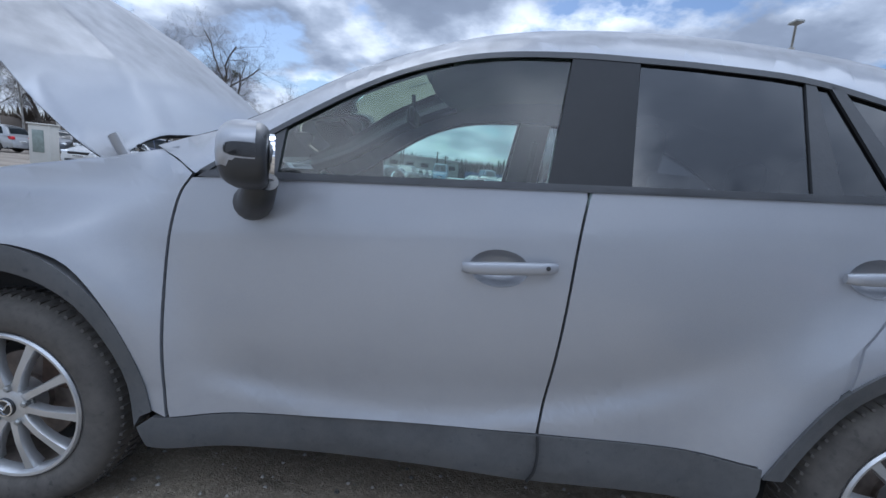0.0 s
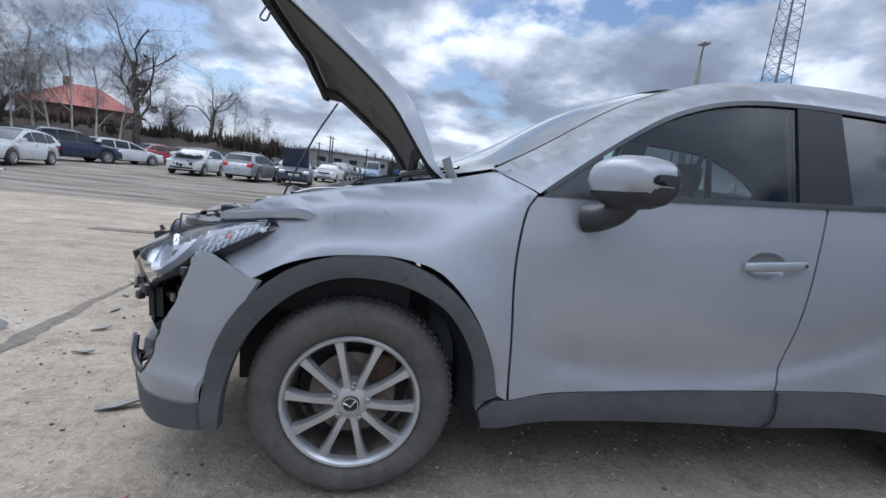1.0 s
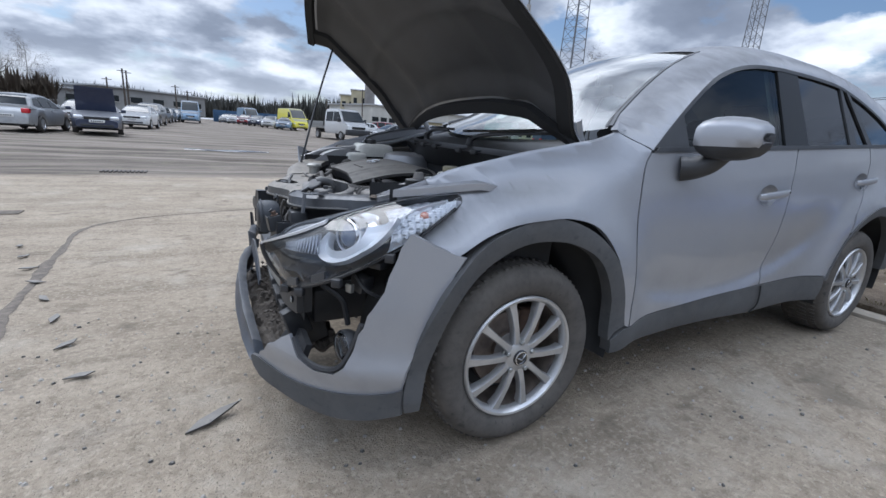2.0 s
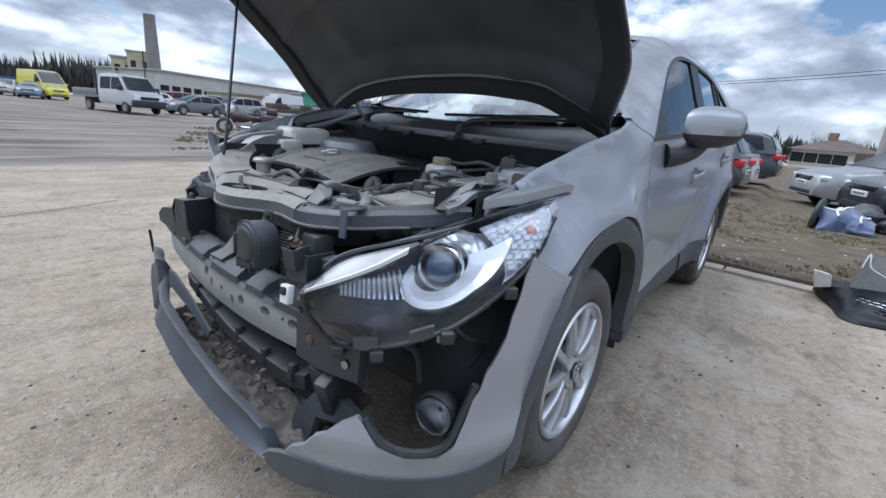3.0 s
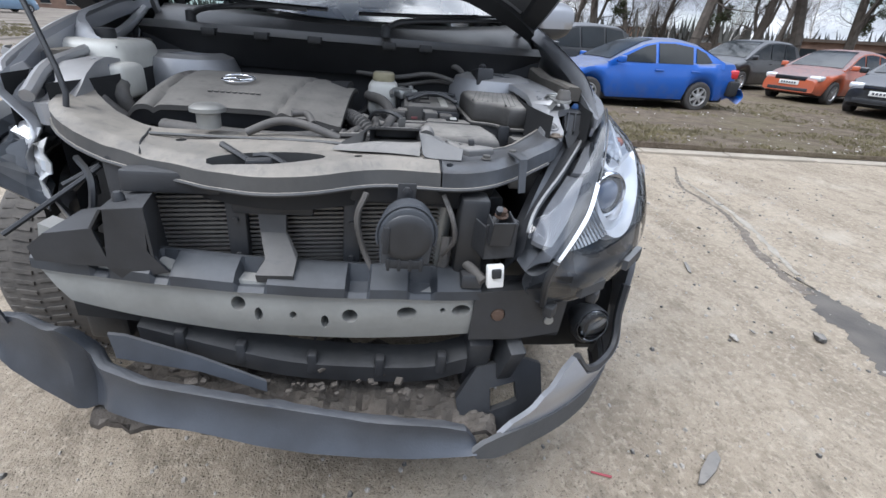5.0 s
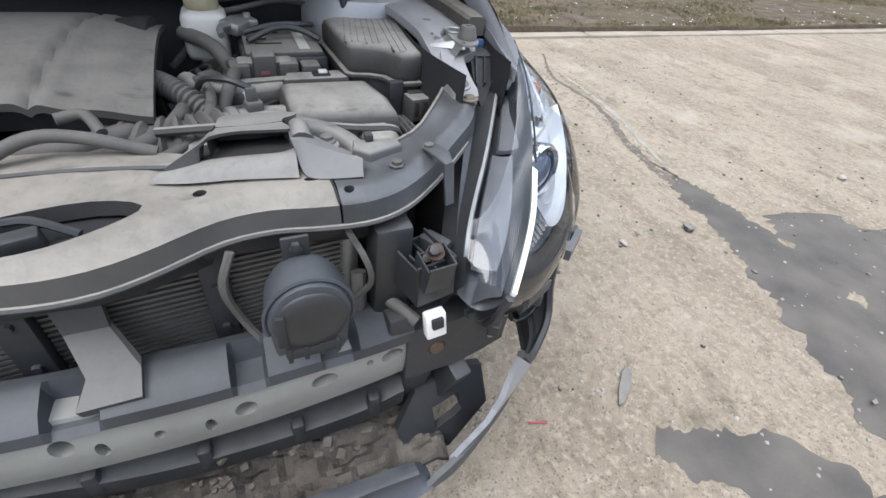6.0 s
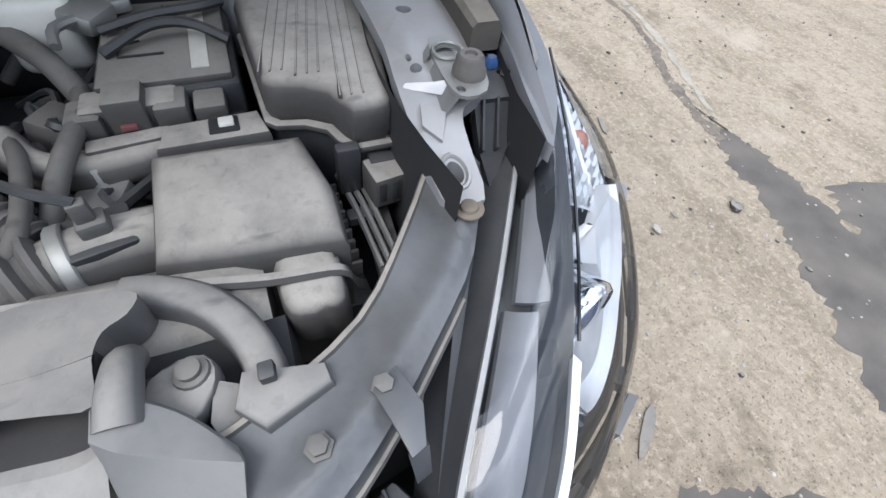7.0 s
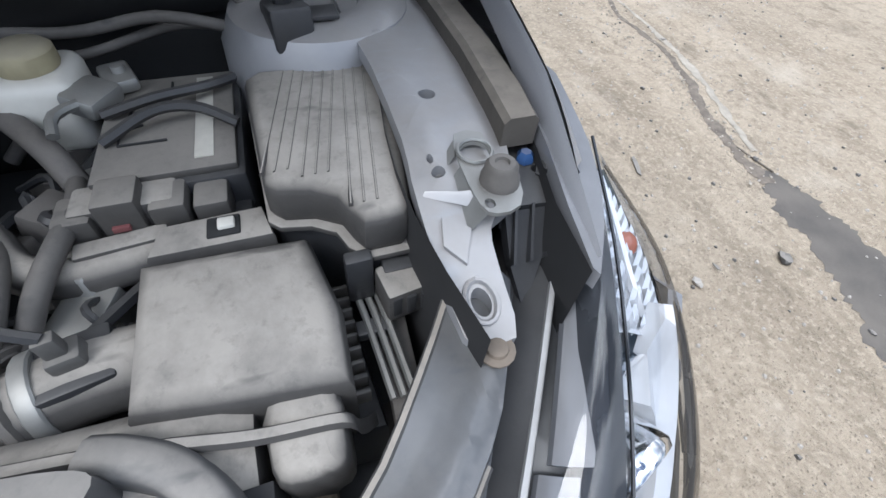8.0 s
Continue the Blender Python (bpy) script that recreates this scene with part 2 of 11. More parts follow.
def plain(name, color, rough=0.5, metal=0.0, vary=0.25, scale=6.0, fine=90.0, bump=0.15, coat=0.0, dust=0.0, dust_color=(0.34, 0.31, 0.27), spec=0.5, dist=0.002, up=True):
    """A worn surface: colour that varies at two scales, fine relief, and dust lying on what looks up."""
    m, t, p = mat_nodes(name)
    v = coords(t)
    big, small = noise_of(t, v, scale), noise_of(t, v, fine, 3.0)
    dark, light = tuple(c * (1 - vary) for c in color), tuple(min(1, c * (1 + vary)) for c in color)
    col = mix_of(t, ramp_of(t, big, [(0.3, 0.0), (0.7, 1.0)]), dark, light)
    col = mix_of(t, math_of(t, "MULTIPLY", small, 0.35), col, tuple(c * 0.7 for c in color))
    r = math_of(t, "ADD", math_of(t, "MULTIPLY", big, 0.2), rough - 0.1, True)
    if dust:
        g = t.nodes.new("ShaderNodeNewGeometry")
        s = t.nodes.new("ShaderNodeSeparateXYZ")
        t.links.new(g.outputs["Normal"], s.inputs[0])
        facing_up = ramp_of(t, s.outputs[2], [(0.50 if up else 0.20, 0.10 if up else 0.7), (0.95, 1.0)])
        patch = ramp_of(t, noise_of(t, v, 14.0, 6.0, 0.65), [(0.28, 0.56), (0.60, 1.0)])
        rub = ramp_of(t, noise_of(t, v, 34.0, 3.0, 0.5, (1.0, 0.35, 1.0)), [(0.27, 0.45), (0.36, 1.0)])
        patch = math_of(t, "MULTIPLY", patch, rub)
        fleck = ramp_of(t, noise_of(t, v, 55.0, 4.0, 0.7), [(0.32, 0.78), (0.46, 1.0)])
        patch = math_of(t, "MULTIPLY", patch, fleck)
        f = math_of(t, "MULTIPLY", math_of(t, "MULTIPLY", facing_up, patch), dust, True)
        col = mix_of(t, f, col, dust_color)
        r = math_of(t, "ADD", r, math_of(t, "MULTIPLY", f, 0.45), True)
    t.links.new(col, p.inputs["Base Color"])
    t.links.new(r, p.inputs["Roughness"])
    p.inputs["Metallic"].default_value = metal
    p.inputs["Coat Weight"].default_value = coat
    p.inputs["Specular IOR Level"].default_value = spec
    bump_of(t, p, small, bump, dist)
    return m


def car_paint(name, color, metal=0.6, rough=0.34, dirt=0.25):
    m, t, p = mat_nodes(name)
    v = coords(t)
    flake = noise_of(t, v, 900.0, 2.0)
    big = noise_of(t, v, 1.6, 5.0)
    film = ramp_of(t, noise_of(t, v, 5.0, 7.0, 0.6), [(0.42, 0.0), (0.75, 1.0)])
    col = mix_of(t, flake, tuple(c * 0.86 for c in color), tuple(min(1, c * 1.14) for c in color))
    s = t.nodes.new("ShaderNodeSeparateXYZ")
    t.links.new(v, s.inputs[0])
    spray = ramp_of(t, math_of(t, "ADD", s.outputs[2], math_of(t, "MULTIPLY", big, 0.3)), [(0.45, 1.0), (0.85, 0.15)])
    f = math_of(t, "MULTIPLY", math_of(t, "MULTIPLY", film, spray), dirt, True)
    # upward paint is darkened in its colour, to offset the bright sky on it
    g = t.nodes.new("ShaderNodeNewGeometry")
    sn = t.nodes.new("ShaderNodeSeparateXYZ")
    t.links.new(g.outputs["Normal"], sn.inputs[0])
    facing_up = ramp_of(t, sn.outputs[2], [(0.40, 0.0), (0.78, 0.92)])
    top_darkening = math_of(t, "MULTIPLY", facing_up, ramp_of(t, noise_of(t, v, 9.0, 7.0, 0.65), [(0.25, 0.75), (0.65, 1.0)]), True)
    f = math_of(t, "MAXIMUM", f, top_darkening)
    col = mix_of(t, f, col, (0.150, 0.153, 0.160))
    t.links.new(col, p.inputs["Base Color"])
    t.links.new(math_of(t, "ADD", math_of(t, "MULTIPLY", f, 0.3), rough), p.inputs["Roughness"])
    t.links.new(math_of(t, "MULTIPLY", math_of(t, "SUBTRACT", 1.0, f), metal), p.inputs["Metallic"])
    # gloss fades with the dirt film and with the darkened tops
    clean = math_of(t, "SUBTRACT", 1.0, f)
    t.links.new(math_of(t, "MULTIPLY", clean, 0.62), p.inputs["Coat Weight"])
    t.links.new(math_of(t, "MULTIPLY", clean, 0.5), p.inputs["Specular IOR Level"])
    p.inputs["Coat Roughness"].default_value = 0.09
    wave = noise_of(t, v, 2.2, 2.0)
    bump_of(t, p, wave, 0.10, 0.02)
    return m


def glass(name, tint, gloss=1.0, haze=0.02, dusty=0.0):
    """A thin pane: what lies behind, tinted, the sky's mirror image by Fresnel, and a film of dust."""
    m, t, p = mat_nodes(name)
    t.nodes.remove(p)
    clear = t.nodes.new("ShaderNodeBsdfTransparent")
    shine = t.nodes.new("ShaderNodeBsdfGlossy")
    shine.inputs["Roughness"].default_value = haze
    v = coords(t)
    smear = ramp_of(t, noise_of(t, v, 7.0, 6.0, 0.65), [(0.3, tint), (0.75, tuple(min(1, c * 0.86 + 0.02) for c in tint))])
    t.links.new(smear, clear.inputs[0])
    fres = t.nodes.new("ShaderNodeFresnel")
    fres.inputs[0].default_value = 1.5
    mix = t.nodes.new("ShaderNodeMixShader")
    t.links.new(math_of(t, "MULTIPLY", fres.outputs[0], gloss, True), mix.inputs[0])
    t.links.new(clear.outputs[0], mix.inputs[1])
    t.links.new(shine.outputs[0], mix.inputs[2])
    top = mix.outputs[0]
    if dusty:
        film = t.nodes.new("ShaderNodeBsdfDiffuse")
        film.inputs[0].default_value = (0.62, 0.61, 0.57, 1)
        over = t.nodes.new("ShaderNodeMixShader")
        t.links.new(math_of(t, "MULTIPLY", ramp_of(t, noise_of(t, v, 3.0, 6.0, 0.6), [(0.3, 0.6), (0.7, 1.4)]), dusty, True), over.inputs[0])
        t.links.new(top, over.inputs[1])
        t.links.new(film.outputs[0], over.inputs[2])
        top = over.outputs[0]
    t.links.new(top, t.nodes["Material Output"].inputs[0])
    return m


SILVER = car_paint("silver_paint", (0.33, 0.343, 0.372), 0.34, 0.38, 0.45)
SILVER_IN = plain("dusty_silver_paint", (0.34, 0.35, 0.37), 0.42, 0.45, 0.15, 5.0, 60.0, 0.06, 0.2, 0.45)
STRIP = plain("dusty_grey_bumper_plastic", (0.046, 0.053, 0.066), 0.44, 0.0, 0.55, 5.0, 200.0, 0.2, 0.0, 0.32, (0.27, 0.26, 0.245), 0.5)
CLAD = plain("grey_textured_plastic", (0.040, 0.046, 0.054), 0.60, 0.0, 0.3, 4.0, 240.0, 0.25, 0.0, 0.55, (0.17, 0.165, 0.16), 0.35, up=False)
BLACK = plain("black_plastic", (0.026, 0.028, 0.032), 0.45, 0.0, 0.4, 9.0, 150.0, 0.15, 0.0, 0.16, (0.26, 0.25, 0.235))
GLOSS_BLACK = plain("gloss_black_trim", (0.012, 0.013, 0.015), 0.16, 0.0, 0.2, 4.0, 60.0, 0.02, 0.3)
# black plastic of the scuttle, used again as painted shade in the scoop
SCUTTLE_AND_SHADE = plain("black_scuttle_and_scoop_shade", (0.014, 0.015, 0.017), 0.5, 0.0, 0.3, 9.0, 150.0, 0.1, 0.0, 0.08)
PILLAR = plain("satin_black_trim", (0.016, 0.017, 0.019), 0.32, 0.0, 0.2, 4.0, 60.0, 0.03, 0.0, 0.0, spec=0.22)
# near-black for inner parts; shade of gaps and hollows put into the colour
DARK_SHADE = plain("dark_parts_and_inner_shade", (0.019, 0.020, 0.022), 0.8, 0.0, 0.3, 8.0, 60.0, 0.1)
DUSTY = plain("dusty_engine_plastic", (0.035, 0.035, 0.036), 0.6, 0.0, 0.3, 7.0, 120.0, 0.3, 0.0, 0.90, (0.345, 0.325, 0.294))
DUSTY2 = plain("dusty_core_panel", (0.055, 0.058, 0.062), 0.40, 0.1, 0.35, 6.0, 80.0, 0.15, 0.1, 0.88, (0.315, 0.287, 0.247))
LINER = plain("hood_insulation", (0.058, 0.060, 0.064), 0.55, 0.0, 0.35, 5.0, 180.0, 0.5, 0.0, 0.0, dist=0.004)
RUBBER = plain("tyre_rubber", (0.024, 0.024, 0.025), 0.75, 0.0, 0.3, 12.0, 120.0, 0.3, 0.0, 0.85, (0.150, 0.138, 0.124), 0.3, up=False)
HOSE = plain("black_rubber_hose", (0.033, 0.034, 0.037), 0.6, 0.0, 0.4, 18.0, 160.0, 0.2, 0.0, 0.42, (0.27, 0.25, 0.225), up=False)
ALLOY = plain("silver_alloy", (0.56, 0.57, 0.58), 0.30, 0.72, 0.08, 6.0, 120.0, 0.06, 0.2, 0.2, (0.22, 0.20, 0.18), up=False)
STEEL = plain("galvanised_steel", (0.33, 0.34, 0.335), 0.45, 0.7, 0.18, 10.0, 90.0, 0.12, 0.0, 0.35)
BEAM = plain("grey_primed_beam", (0.27, 0.278, 0.27), 0.5, 0.25, 0.2, 7.0, 80.0, 0.12, 0.0, 0.4)
CHROME = plain("chrome", (0.75, 0.76, 0.78), 0.10, 1.0, 0.05, 10.0, 60.0, 0.02)
RUST = plain("rusty_steel", (0.085, 0.055, 0.040), 0.8, 0.2, 0.45, 25.0, 120.0, 0.4)
DISC = plain("brake_disc_iron", (0.20, 0.17, 0.15), 0.45, 0.7, 0.35, 30.0, 120.0, 0.2)
WHITE_PL = plain("white_plastic", (0.75, 0.75, 0.73), 0.45, 0.0, 0.08, 12.0, 90.0, 0.08)
CREAM = plain("translucent_tank_plastic", (0.62, 0.62, 0.58), 0.4, 0.0, 0.12, 9.0, 60.0, 0.05, 0.0, 0.3)
SEAT = plain("black_seat_cloth", (0.025, 0.025, 0.027), 0.9, 0.0, 0.25, 12.0, 300.0, 0.3)
DASH = plain("dark_dashboard_plastic", (0.03, 0.03, 0.032), 0.6, 0.0, 0.2, 6.0, 200.0, 0.2)
LINING = plain("light_headlining", (0.45, 0.45, 0.43), 0.9, 0.0, 0.08, 6.0, 200.0, 0.1)
FIN = plain("condenser_fins", (0.12, 0.122, 0.122), 0.5, 0.5, 0.25, 14.0, 200.0, 0.2, 0.0, 0.3, up=False)
AMBER = plain("amber_plastic", (0.42, 0.13, 0.07), 0.25, 0.0, 0.1, 20.0, 90.0, 0.05, 0.3)
RED_LAMP = plain("red_lamp_glass", (0.55, 0.02, 0.03), 0.12, 0.0, 0.1, 20.0, 90.0, 0.02, 0.5)
CLEAR_LAMP = plain("clear_lamp", (0.74, 0.76, 0.78), 0.22, 0.3, 0.12, 25.0, 120.0, 0.1, 0.4)
REFLECTOR = plain("silver_reflector", (0.76, 0.78, 0.81), 0.36, 0.3, 0.06, 14.0, 120.0, 0.05)
BLUE_CAP = plain("blue_plastic", (0.03, 0.09, 0.25), 0.4, 0.0, 0.15, 12.0, 90.0, 0.05, 0.0, 0.3)
PAPER = plain("pale_label_paper", (0.42, 0.41, 0.37), 0.6, 0.0, 0.15, 20.0, 120.0, 0.02)
GLASS = glass("side_window_glass", (0.68, 0.84, 0.79), 1.1)
PRIVACY = glass("privacy_glass", (0.16, 0.17, 0.185), 1.9)
SCREEN = glass("windscreen_glass", (0.78, 0.86, 0.82), 1.6, 0.03, 0.14)
LENS = glass("headlight_cover", (0.88, 0.90, 0.93), 1.2, 0.03)
COVER_M = plain("dusty_dark_cover", (0.045, 0.044, 0.043), 0.5, 0.0, 0.25, 6.0, 140.0, 0.25, 0.0, 0.66, (0.265, 0.25, 0.226))
MIRROR = plain("mirror_glass", (0.85, 0.86, 0.88), 0.03, 1.0, 0.01, 4.0, 30.0, 0.0)


# ---- ground ----
def kerb_x(y):
    return 3.40 + 0.075 * min(y, 0)


def ground_z(x, y):
    n = Vector((x, y, 0))
    z = 0.010 * noise.noise(n * 0.9) + 0.003 * noise.noise(n * 5.0)
    z -= 0.45 * smoothstep(0.25, 0.6, x - kerb_x(y)) * smoothstep(6.0, 3.0, y)
    far = smoothstep(9.4, 9.9, y + 0.25 * noise.noise(n * 0.4))
    # beyond the slab lies soft dirt with ruts, which climbs slowly
    z += far * (-0.03 + 0.05 * noise.noise(n * 0.5) + 0.05 * noise.noise(Vector((x * 0.25, y * 1.6, 4.0))) * smoothstep(22, 12, y))
    z += 0.012 * max(0.0, min(y, 70.0) - 11.0) * smoothstep(11, 22, y)
    return z


def yard_material():
    m, t, p = mat_nodes("yard")
    v = coords(t)
    s = t.nodes.new("ShaderNodeSeparateXYZ")
    t.links.new(v, s.inputs[0])
    wide, mid, fine, grit = noise_of(t, v, 0.35, 6.0, 0.6), noise_of(t, v, 1.7, 8.0, 0.65), noise_of(t, v, 14.0, 8.0, 0.7), noise_of(t, v, 120.0, 3.0, 0.6)
    drag = noise_of(t, v, 0.9, 6.0, 0.6, (0.45, 3.4, 1.0))
    slab = mix_of(t, ramp_of(t, mid, [(0.32, 0.0), (0.66, 1.0)]), (0.216, 0.177, 0.131), (0.342, 0.287, 0.218))
    slab = mix_of(t, ramp_of(t, wide, [(0.40, 0.0), (0.68, 0.75)]), slab, (0.322, 0.276, 0.214))
    slab = mix_of(t, ramp_of(t, drag, [(0.47, 0.0), (0.68, 0.7)]), slab, (0.170, 0.140, 0.104))
    slab = mix_of(t, ramp_of(t, fine, [(0.47, 0.0), (0.68, 0.75)]), slab, (0.161, 0.134, 0.099))
    slab = mix_of(t, ramp_of(t, noise_of(t, v, 42.0, 5.0, 0.65), [(0.34, 0.75), (0.50, 0.0)]), slab, (0.386, 0.331, 0.258))
    stone = t.nodes.new("ShaderNodeTexVoronoi")
    stone.inputs["Scale"].default_value = 75.0
    t.links.new(v, stone.inputs["Vector"])
    slab = mix_of(t, ramp_of(t, stone.outputs["Distance"], [(0.10, 0.5), (0.24, 0.0)]), slab, (0.193, 0.166, 0.131))
    slab = mix_of(t, ramp_of(t, noise_of(t, v, 3.1, 7.0, 0.68, (1.0, 1.7, 1.0)), [(0.56, 0.0), (0.66, 0.62)]), slab, (0.120, 0.098, 0.074))
    slab = mix_of(t, ramp_of(t, noise_of(t, v, 1.1, 8.0, 0.7), [(0.54, 0.0), (0.66, 0.6)]), slab, (0.40, 0.355, 0.29))
    slab = mix_of(t, ramp_of(t, noise_of(t, v, 24.0, 4.0, 0.75), [(0.64, 0.0), (0.70, 0.7)]), slab, (0.10, 0.083, 0.064))
    spill = ramp_of(t, noise_of(t, v, 0.8, 4.0, 0.5, (1.0, 1.0, 3.0)), [(0.66, 0.0), (0.74, 0.6)])
    slab = mix_of(t, spill, slab, (0.103, 0.085, 0.061))
    mud = mix_of(t, ramp_of(t, noise_of(t, v, 0.5, 8.0, 0.65, (0.35, 2.4, 1.0)), [(0.36, 0.0), (0.62, 1.0)]), (0.070, 0.058, 0.047), (0.215, 0.185, 0.155))
    mud = mix_of(t, ramp_of(t, mid, [(0.5, 0.0), (0.8, 0.5)]), mud, (0.20, 0.19, 0.12))
    edge = math_of(t, "ADD", s.outputs[1], math_of(t, "MULTIPLY", noise_of(t, v, 0.7, 6.0, 0.6), 1.4))
    soft = ramp_of(t, math_of(t, "MULTIPLY", edge, 0.04), [(0.372, 0.0), (0.388, 1.0)])
    t.links.new(mix_of(t, soft, slab, mud), p.inputs["Base Color"])
    r = math_of(t, "SUBTRACT", 0.96, math_of(t, "MULTIPLY", spill, 0.4))
    t.links.new(r, p.inputs["Roughness"])
    p.inputs["Specular IOR Level"].default_value = 0.3
    h = math_of(t, "ADD", math_of(t, "MULTIPLY", fine, 1.0), math_of(t, "ADD", math_of(t, "MULTIPLY", grit, 0.45), math_of(t, "MULTIPLY", mid, 2.0)))
    h = math_of(t, "SUBTRACT", h, math_of(t, "MULTIPLY", ramp_of(t, stone.outputs["Distance"], [(0.0, 0.0), (0.3, 1.0)]), 0.35))
    bump_of(t, p, h, 1.0, 0.016)
    return m


def steps(near, fine, far):
    out, d, s = [0.0], 0.0, fine
    while d < far:
        if d > near:
            s *= 1.16
        d += s
        out.append(d)
    return [-a for a in out[:0:-1]] + out


xs, ys = [a - 0.2 for a in steps(3.0, 0.06, 1800)], [a - 0.4 for a in steps(3.0, 0.06, 1800)]
xs, ys = sorted(xs + [-14 + 0.8 * i for i in range(48)]), sorted(ys + [8.6 + 0.18 * i for i in range(40)])
bm = bmesh.new()
rows_ = [[bm.verts.new((x, y, ground_z(x, y))) for y in ys] for x in xs]
for a, c in zip(rows_, rows_[1:]):
    for j in range(1, len(ys)):
        bm.faces.new((a[j - 1], a[j], c[j], c[j - 1]))
solid("ground", bm, yard_material(), "dusty beige concrete yard with stains and rutted dirt beyond", "ground", "", "structure")

WET = plain("wet_dirt", (0.080, 0.070, 0.059), 0.60, 0.0, 0.45, 5.0, 40.0, 0.5, 0.0, 0.0, (0.3, 0.3, 0.3), 0.5, 0.006)
WATER = plain("puddle_water", (0.10, 0.095, 0.09), 0.06, 0.0, 0.2, 2.0, 20.0, 0.02)
CRACK = plain("crack_dirt", (0.14, 0.12, 0.10), 0.95, 0.0, 0.4, 20.0, 120.0, 0.8, 0.0, 0.0, (0.3, 0.3, 0.3), 0.3, 0.006)
PALE = plain("broken_concrete", (0.29, 0.265, 0.225), 0.95, 0.0, 0.25, 12.0, 90.0, 0.8, 0.0, 0.0, (0.3, 0.3, 0.3), 0.3, 0.006)
STONE = plain("pebble", (0.33, 0.31, 0.28), 0.9, 0.0, 0.35, 40.0, 160.0, 0.4)
SHARD = plain("black_shard", (0.05, 0.05, 0.05), 0.55, 0.0, 0.3, 30.0, 120.0, 0.2, 0.0, 0.5, (0.36, 0.33, 0.29))


def ribbon(name, line, wide, mat, label, category, lift=0.004, seed=0, ragged=0.5):
    """A ragged band lying on the ground; wide is a table of half widths to either side along it."""
    pts = spline(line, 14)
    pts = [Vector((p[0], p[1], 0)) for p in pts]
    bm, rows = bmesh.new(), []
    for i, p in enumerate(pts):
        d = (pts[min(i + 1, len(pts) - 1)] - pts[max(i - 1, 0)]).normalized()
        s = Vector((-d.y, d.x, 0))
        k = i / (len(pts) - 1)
        row = []
        for j, side in enumerate((1, 1, 0, -1, -1)):
            w = lerp_at(wide[0] if side > 0 else wide[1], k) if side else 0
            n = noise.noise(Vector((i * 0.23 + seed, side * 3.0, 0.5))) + 0.6 * noise.noise(Vector((i * 0.8 + seed, side * 3.0, 7.5)))
            w *= max(0.05, 1 + ragged * n) * (0.55 if j in (1, 3) else 1)
            q = p + s * side * w
            row.append(bm.verts.new((q.x, q.y, ground_z(q.x, q.y) + (lift if j in (1, 2, 3) else lift * 0.4))))
        rows.append(row)
    for a, b in zip(rows, rows[1:]):
        for j in range(4):
            bm.faces.new((a[j], a[j + 1], b[j + 1], b[j]))
    return solid(name, bm, mat, label, category, "", "structure")


ribbon("crack", [(2.6, -2.15), (2.0, -1.86), (1.5, -1.83), (1.1, -1.74), (0.75, -1.60), (0.42, -1.52), (0.25, -1.50)], ([(0, 0.01), (0.5, 0.03), (1, 0.05)], [(0, 0.01), (0.5, 0.025), (1, 0.03)]), CRACK, "crumbled crack in the concrete", "crack", 0.005, 3, 0.9)
ribbon("crumbled_edge", [(2.3, -2.0), (1.55, -1.92), (1.1, -1.83), (0.72, -1.70), (0.45, -1.62)], ([(0, 0.01), (0.6, 0.025), (1, 0.01)], [(0, 0.01), (0.5, 0.03), (1, 0.01)]), PALE, "pale broken concrete beside the crack", "crack", 0.006, 11, 0.9)
ribbon("wet_strip", [(0.32, -1.56), (0.12, -1.53), (-0.10, -1.50), (-0.38, -1.46), (-0.66, -1.36), (-0.95, -1.24), (-1.25, -1.14), (-1.9, -0.95)], ([(0, 0.03), (0.15, 0.11), (0.35, 0.14), (0.6, 0.20), (1, 0.22)], [(0, 0.03), (0.15, 0.11), (0.35, 0.14), (0.6, 0.20), (1, 0.22)]), WET, "dark wet strip along the crack", "puddle", 0.004, 5, 0.35)
ribbon("wet_patch", [(-0.20, -1.98), (-0.42, -1.90), (-0.8, -1.95), (-1.3, -2.05)], ([(0, 0.14), (0.25, 0.36), (0.7, 0.62), (1, 0.8)], [(0, 0.14), (0.25, 0.32), (1, 0.6)]), WET, "dark wet patch on concrete", "puddle", 0.003, 8, 0.35)
ribbon("wet_patch", [(-0.86, -0.30), (-0.96, -0.40), (-1.08, -0.55), (-1.30, -0.62), (-1.55, -0.7)], ([(0, 0.04), (0.4, 0.12), (1, 0.2)], [(0, 0.05), (0.4, 0.10), (1, 0.2)]), WET, "dark wet patch on concrete", "puddle", 0.003, 14, 0.4)
ribbon("crack", [(-1.86, 0.9), (-1.92, 1.4), (-2.0, 2.4), (-2.04, 3.3), (-2.03, 4.2), (-1.7, 4.6), (-1.3, 4.8), (0.2, 5.4)], ([(0, 0.05), (0.4, 0.03), (1, 0.012)], [(0, 0.05), (0.4, 0.025), (1, 0.012)]), CRACK, "long dark crack in the slab", "crack", 0.005, 21, 0.8)
ribbon("wet_patch", [(-2.0, 0.9), (-2.15, 1.2), (-2.5, 1.5), (-3.0, 1.6)], ([(0, 0.05), (0.4, 0.18), (1, 0.1)], [(0, 0.05), (0.4, 0.16), (1, 0.1)]), WET, "dark wet patch on concrete", "puddle", 0.003, 24, 0.4)
ribbon("puddle", [(-1.6, 17.0), (-0.6, 16.9), (0.4, 17.2), (1.2, 17.1)], ([(0, 0.1), (0.5, 0.4), (1, 0.1)], [(0, 0.1), (0.5, 0.35), (1, 0.1)]), WATER, "shallow puddle in the dirt", "puddle", 0.05, 31, 0.5)
